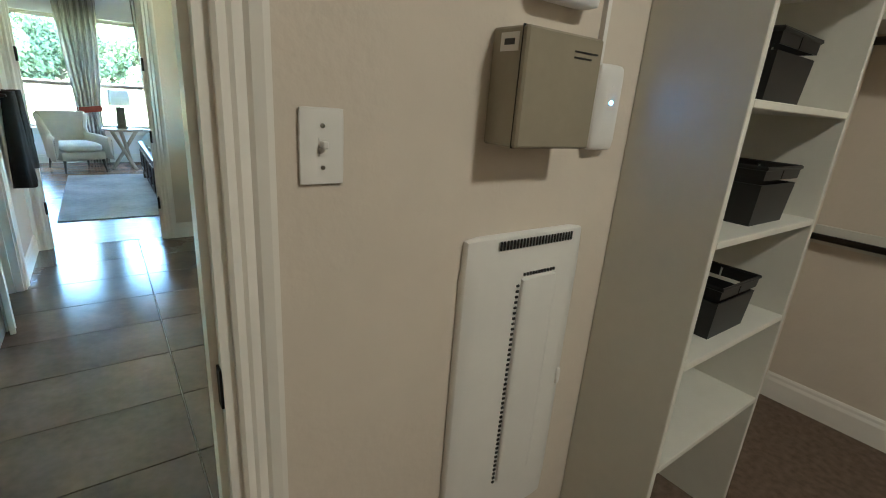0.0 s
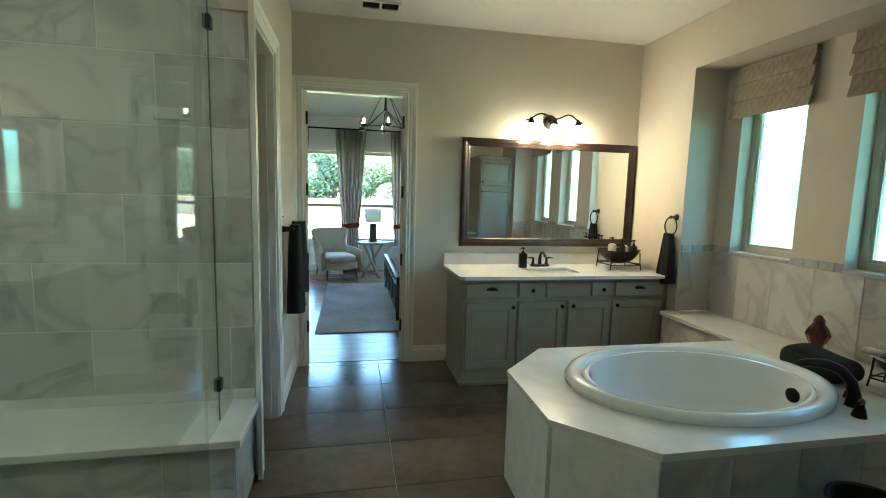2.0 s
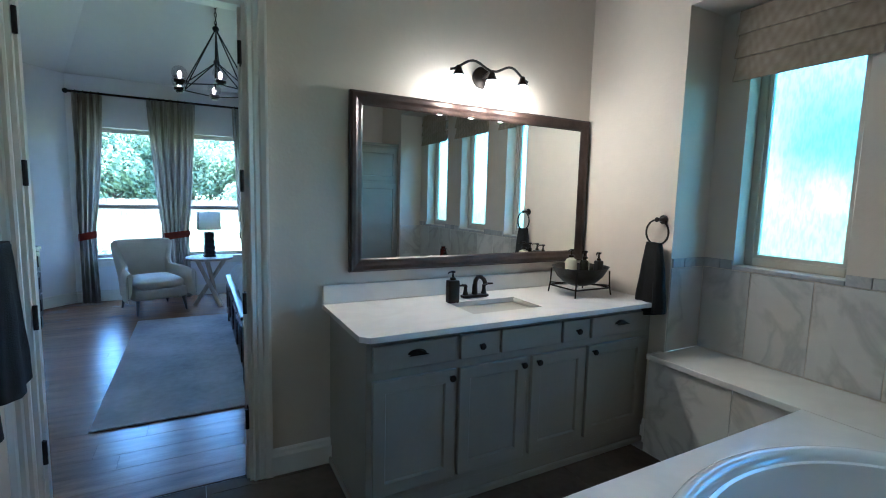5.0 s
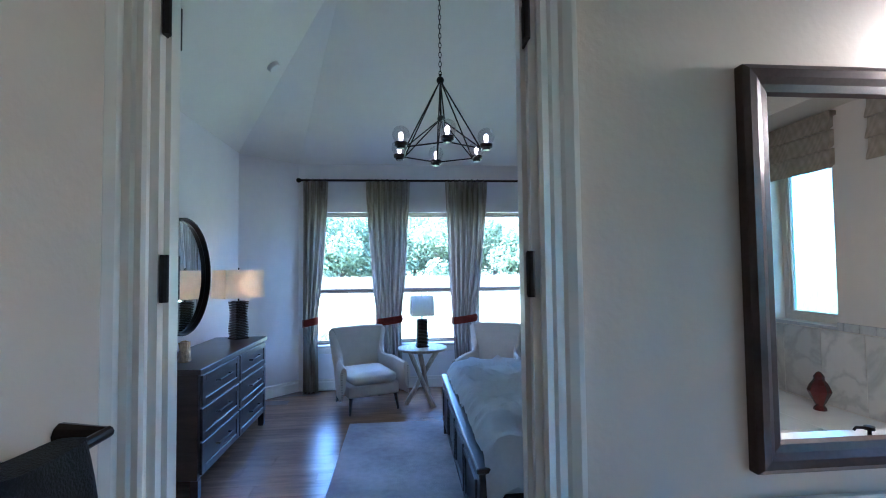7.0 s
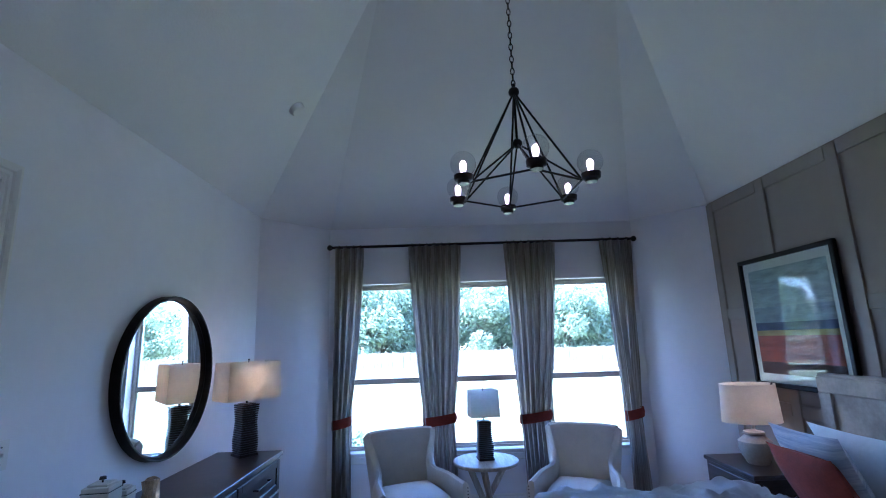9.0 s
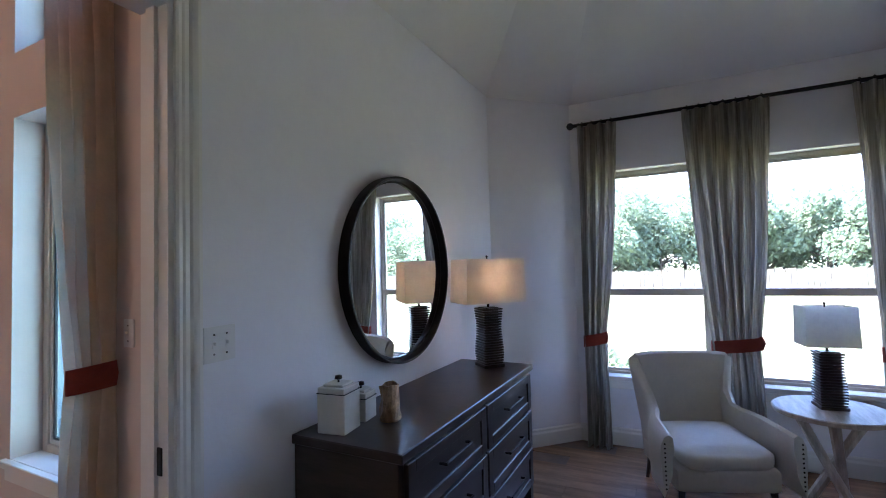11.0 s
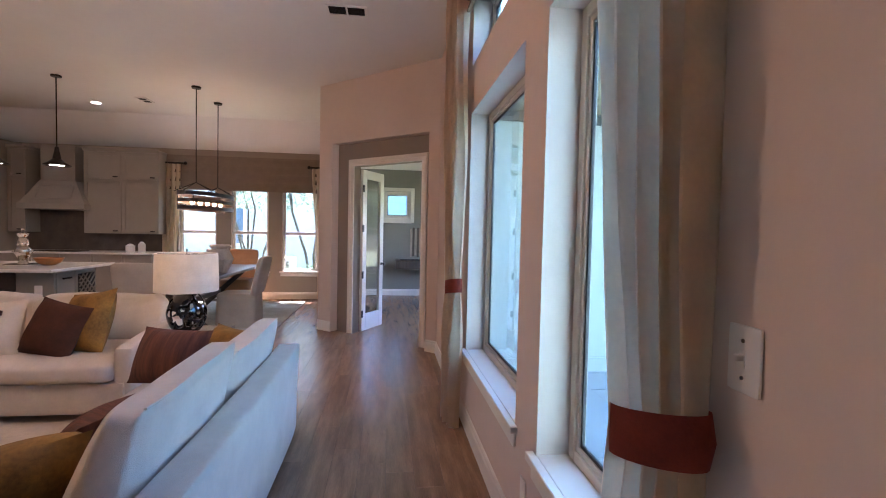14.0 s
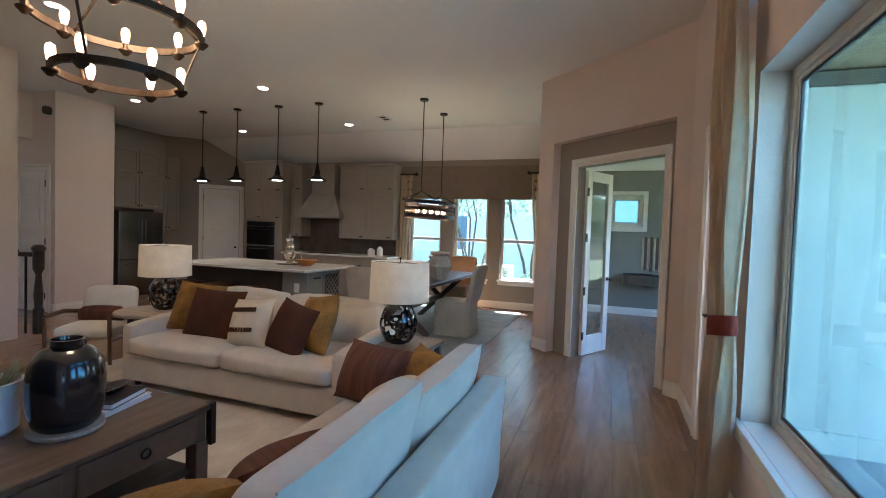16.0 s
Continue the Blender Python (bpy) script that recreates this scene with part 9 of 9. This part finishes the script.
structure("porch_beam", boxes((-6.66, -4.72, 9.481, 9.70, 2.44, 2.70), bevel=0.004), FASCIA, "dark timber porch beam", "beam")
pcl = structure("ceiling_porch", boxes((-6.66, -4.72, 7.02, 9.70, 2.735, 2.80)), FASCIA, "stained pine plank porch ceiling", "ceiling")
bm = bmesh.new()
pk = random.Random(12)
for i in range(10):
    x, y = -6.65 + i * 0.181, 7.03 - pk.uniform(0, 0.9)
    while y < 9.69:
        e = y + pk.uniform(1.0, 1.8)
        box(bm, x + 0.0015, x + 0.1795, max(y, 7.03), min(e, 9.69) - 0.002, 2.716, 2.7345)
        y = e
structure("ceiling_porch_planks", bm, mat("pine_soffit_plank", (0.40, 0.27, 0.15), 0.6, vary=0.25, scale=3, stretch=(7, 1, 1), island=True), "stained pine soffit planks", "ceiling")
for y in (7.50, 8.13, 8.75, 9.34, 9.98):
    structure("patio_score", boxes((-6.42, -1.91, y, y + 0.012, -0.0605, -0.0575)), GROUT, "scored joint in the patio slab", "joint")
for x, y0, y1 in ((-5.9, 8.142, 8.75), (-4.6, 7.512, 8.13), (-4.9, 8.762, 9.34), (-3.6, 8.142, 8.75), (-5.6, 9.352, 9.98)):
    structure("patio_score", boxes((x, x + 0.012, y0, y1, -0.0605, -0.0575)), GROUT, "scored joint in the patio slab", "joint")


def shrub(at, r, h, seed, label="low rounded green shrub"):
    rnd = random.Random(seed)
    root = thing("shrub", at, label, "shrub", "shrubs")
    bm = bmesh.new()
    for _ in range(8):
        leaf_cloud(bm, rnd, (rnd.uniform(-1, 1) * r * 0.6, rnd.uniform(-1, 1) * r * 0.6, h * rnd.uniform(0.3, 0.7)), r * 0.55, 160, 0.035)
    part("foliage", bm, LEAF, root)
    st = bmesh.new()
    for k in range(6):
        a = k * 1.05
        tube([(0, 0, 0), (r * 0.5 * math.cos(a), r * 0.5 * math.sin(a), h * 0.6)], [0.02, 0.006], 5, st)
    part("stems", st, BARK, root)


shrub((-6.95, 10.15, -0.18), 0.42, 0.46, 3)
shrub((-6.4, 10.75, -0.18), 0.35, 0.45, 14)
shrub((-8.3, 11.7, -0.18), 0.6, 0.8, 4)
shrub((-1.2, 10.6, -0.18), 0.45, 0.9, 5, "leafy green shrub by the bay window")
shrub((-13.0, 4.5, -0.18), 0.5, 0.75, 6)
shrub((-13.0, 3.9, -0.18), 0.45, 0.6, 9)


def crape(at, seed):
    rnd = random.Random(seed)
    root = thing("crape_myrtle", at, "slender multi-stemmed tree by the dining window", "tree")
    bm, lf2 = bmesh.new(), bmesh.new()
    for k in range(6):
        a = rnd.uniform(0, 6.28)
        p1 = (0.25 * math.cos(a), 0.25 * math.sin(a), 1.0)
        p2 = (0.5 * math.cos(a + 0.3), 0.55 * math.sin(a + 0.3), 2.0)
        p3 = (0.7 * math.cos(a), 0.75 * math.sin(a), 3.0)
        tube([(0.05 * math.cos(a), 0.05 * math.sin(a), 0), p1, p2, p3], [0.03, 0.024, 0.018, 0.006], 6, bm)
        for q in (p2, p3):
            tube([q, (q[0] + rnd.uniform(-0.3, 0.3), q[1] + rnd.uniform(-0.3, 0.3), q[2] + 0.5)], [0.010, 0.003], 5, bm)
        leaf_cloud(lf2, rnd, p3, 0.5, 150, 0.05)
        leaf_cloud(lf2, rnd, (p2[0], p2[1], 2.35), 0.4, 60, 0.05)
    part("stems", bm, BARK, root)
    part("foliage", lf2, LEAF, root)


crape((-13.1, 4.45, -0.18), 1)
crape((-13.6, 2.9, -0.18), 2)
nh = thing("neighbour_house", (-17.5, 0, -0.18), "neighbouring pale stucco house with white-framed windows", "house")
part("wall", boxes((-6, 0, -6, 12, 0, 3.2)), STUCCO, nh)
bm = bmesh.new()
prism([(-6.4, -6.4), (0.5, -6.4), (0.5, 12.4), (-6.4, 12.4)], 3.2, 3.35, bm)
part("eave", bm, TRIM, nh)
bm = bmesh.new()
rv = [bm.verts.new(p) for p in ((-6.4, -6.4, 3.36), (0.5, -6.4, 3.36), (0.5, 12.4, 3.36), (-6.4, 12.4, 3.36), (-3, -3, 5.4), (-3, 9, 5.4))]
for f in ((0, 1, 4), (1, 2, 5, 4), (2, 3, 5), (3, 0, 4, 5)):
    bm.faces.new([rv[k] for k in f])
part("roof", bm, mat("grey_shingle", (0.12, 0.11, 0.10), 0.9, vary=0.25, scale=8, bump=0.5), nh)
for y in (0.6,):
    w = part("window", boxes((0.001, 0.05, y, y + 0.08, 1.0, 2.3), (0.001, 0.05, y + 0.92, y + 1.0, 1.0, 2.3), (0.001, 0.05, y + 0.08, y + 0.92, 1.0, 1.08), (0.001, 0.05, y + 0.08, y + 0.92, 2.22, 2.3)), TRIM, nh)
    part("pane", boxes((0.001, 0.02, y + 0.08, y + 0.92, 1.08, 2.22)), mat("dark_window_pane", (0.12, 0.16, 0.20), 0.1, vary=0.1), w)
ac2 = thing("condenser_unit", (-13.9, 3.4, -0.18), "outdoor air conditioning unit by the neighbouring wall", "air conditioner")
part("case", boxes((-0.4, 0.4, -0.4, 0.4, 0.05, 0.85), bevel=0.02), PLASTIC, ac2)
for i in range(10):
    part("louvre", boxes((0.401, 0.41, -0.36, 0.36, 0.12 + i * 0.07, 0.15 + i * 0.07)), STEEL, ac2)
part("pad", boxes((-0.5, 0.5, -0.5, 0.5, 0, 0.049)), CONCRETE, ac2)
# unseen eaves, widened to cut daylight at the dining and bath windows
structure("roof_overhang", boxes((-12.85, -11.46, -4.5, 5.2, 2.95, 3.1), (2.99, 4.1, -2, 10.2, 2.75, 2.87)), TRIM, "unseen white eave soffit shading the dining and bath windows", "eave")

# ---------- floor pieces ----------
fb = bpy.data.objects["floor_bath"]
cache = {}


def floor_piece(parent, name, x0, x1, y0, y1, z, m, gap, thick=0.006, bev=0.0012):
    w, h = round(x1 - x0 - gap, 4), round(y1 - y0 - gap, 4)
    if w < 0.01 or h < 0.01:
        return
    key = (name, w, h)
    if key not in cache:
        bm = boxes((0, w, 0, h, 0, thick))
        bmesh.ops.bevel(bm, geom=[e for e in bm.edges if all(q.co.z > thick / 2 for q in e.verts)], offset=bev, segments=1, affect="EDGES")
        cache[key] = finish(name, bm, m)
    ob = new(name, cache[key])
    ob.location = (x0 + gap / 2, y0 + gap / 2, z)
    ob.parent = parent


TX, TY = 0.86, 0.4275
for i in range(-3, 4):
    for j in range(-1, 11):
        x0, y0 = 0.175 + i * TX, 0.44 + j * TY
        x1, y1 = min(x0 + TX, 2.43), min(y0 + TY, 4.80)
        x0, y0 = max(x0, -1.74), max(y0, 0.722)
        if x1 > x0 and y1 > y0:
            floor_piece(fb, "tile", x0, x1, y0, y1, -0.006, BATH_TILE, 0.004)


def planks(parent, x0, x1, y0, y1, seed, z=-0.004, near=None, w=0.165, inside=None):
    """Boards along x with staggered ends; those near the walk are parts, the rest one mesh."""
    rnd = random.Random(seed)
    rest = bmesh.new()
    y = y0
    n = 0
    lengths = (1.2, 1.5, 1.8)
    while y < y1 - 0.01:
        x = x0 - rnd.uniform(0, 1.5)
        while x < x1:
            ln = lengths[rnd.randrange(3)]
            a, b, c, d = max(x, x0), min(x + ln, x1), y, min(y + w, y1)
            x += ln
            if b - a < 0.03 or (inside and not inside((a + b) / 2, (c + d) / 2)):
                continue
            if near and near((a + b) / 2, (c + d) / 2) and n < 290:
                floor_piece(parent, "plank", a, b, c, d, z, WOOD_FLOOR, 0.0014, 0.004, 0.0006)
                n += 1
            else:
                box(rest, a + 0.0007, b - 0.0007, c + 0.0007, d - 0.0007, z, z + 0.004)
        y += w
    ob = part("planks", rest, WOOD_REST, parent)
    tagged(ob, kind="stuff")


WOOD_REST = mat("brown_floor_plank_rest", (0.29, 0.172, 0.100), 0.25, vary=0.2, scale=2.2, bump=0.08, bscale=40, stretch=(1.2, 9, 1), island=True)
planks(bpy.data.objects["floor_bedroom"], -1.87, 2.58, 4.81, 9.70, 3, inside=lambda x, y: True if y < 9.1 else -1.3 < x < 2.1, near=lambda x, y: x < 1.2)
planks(bpy.data.objects["floor_living"], -11.4, -1.87, -3.4, 6.94, 5, near=lambda x, y: y > 5.0)
planks(bpy.data.objects["floor_study"], -11.9, -6.9, 5.40, 8.5, 6, z=-0.008)
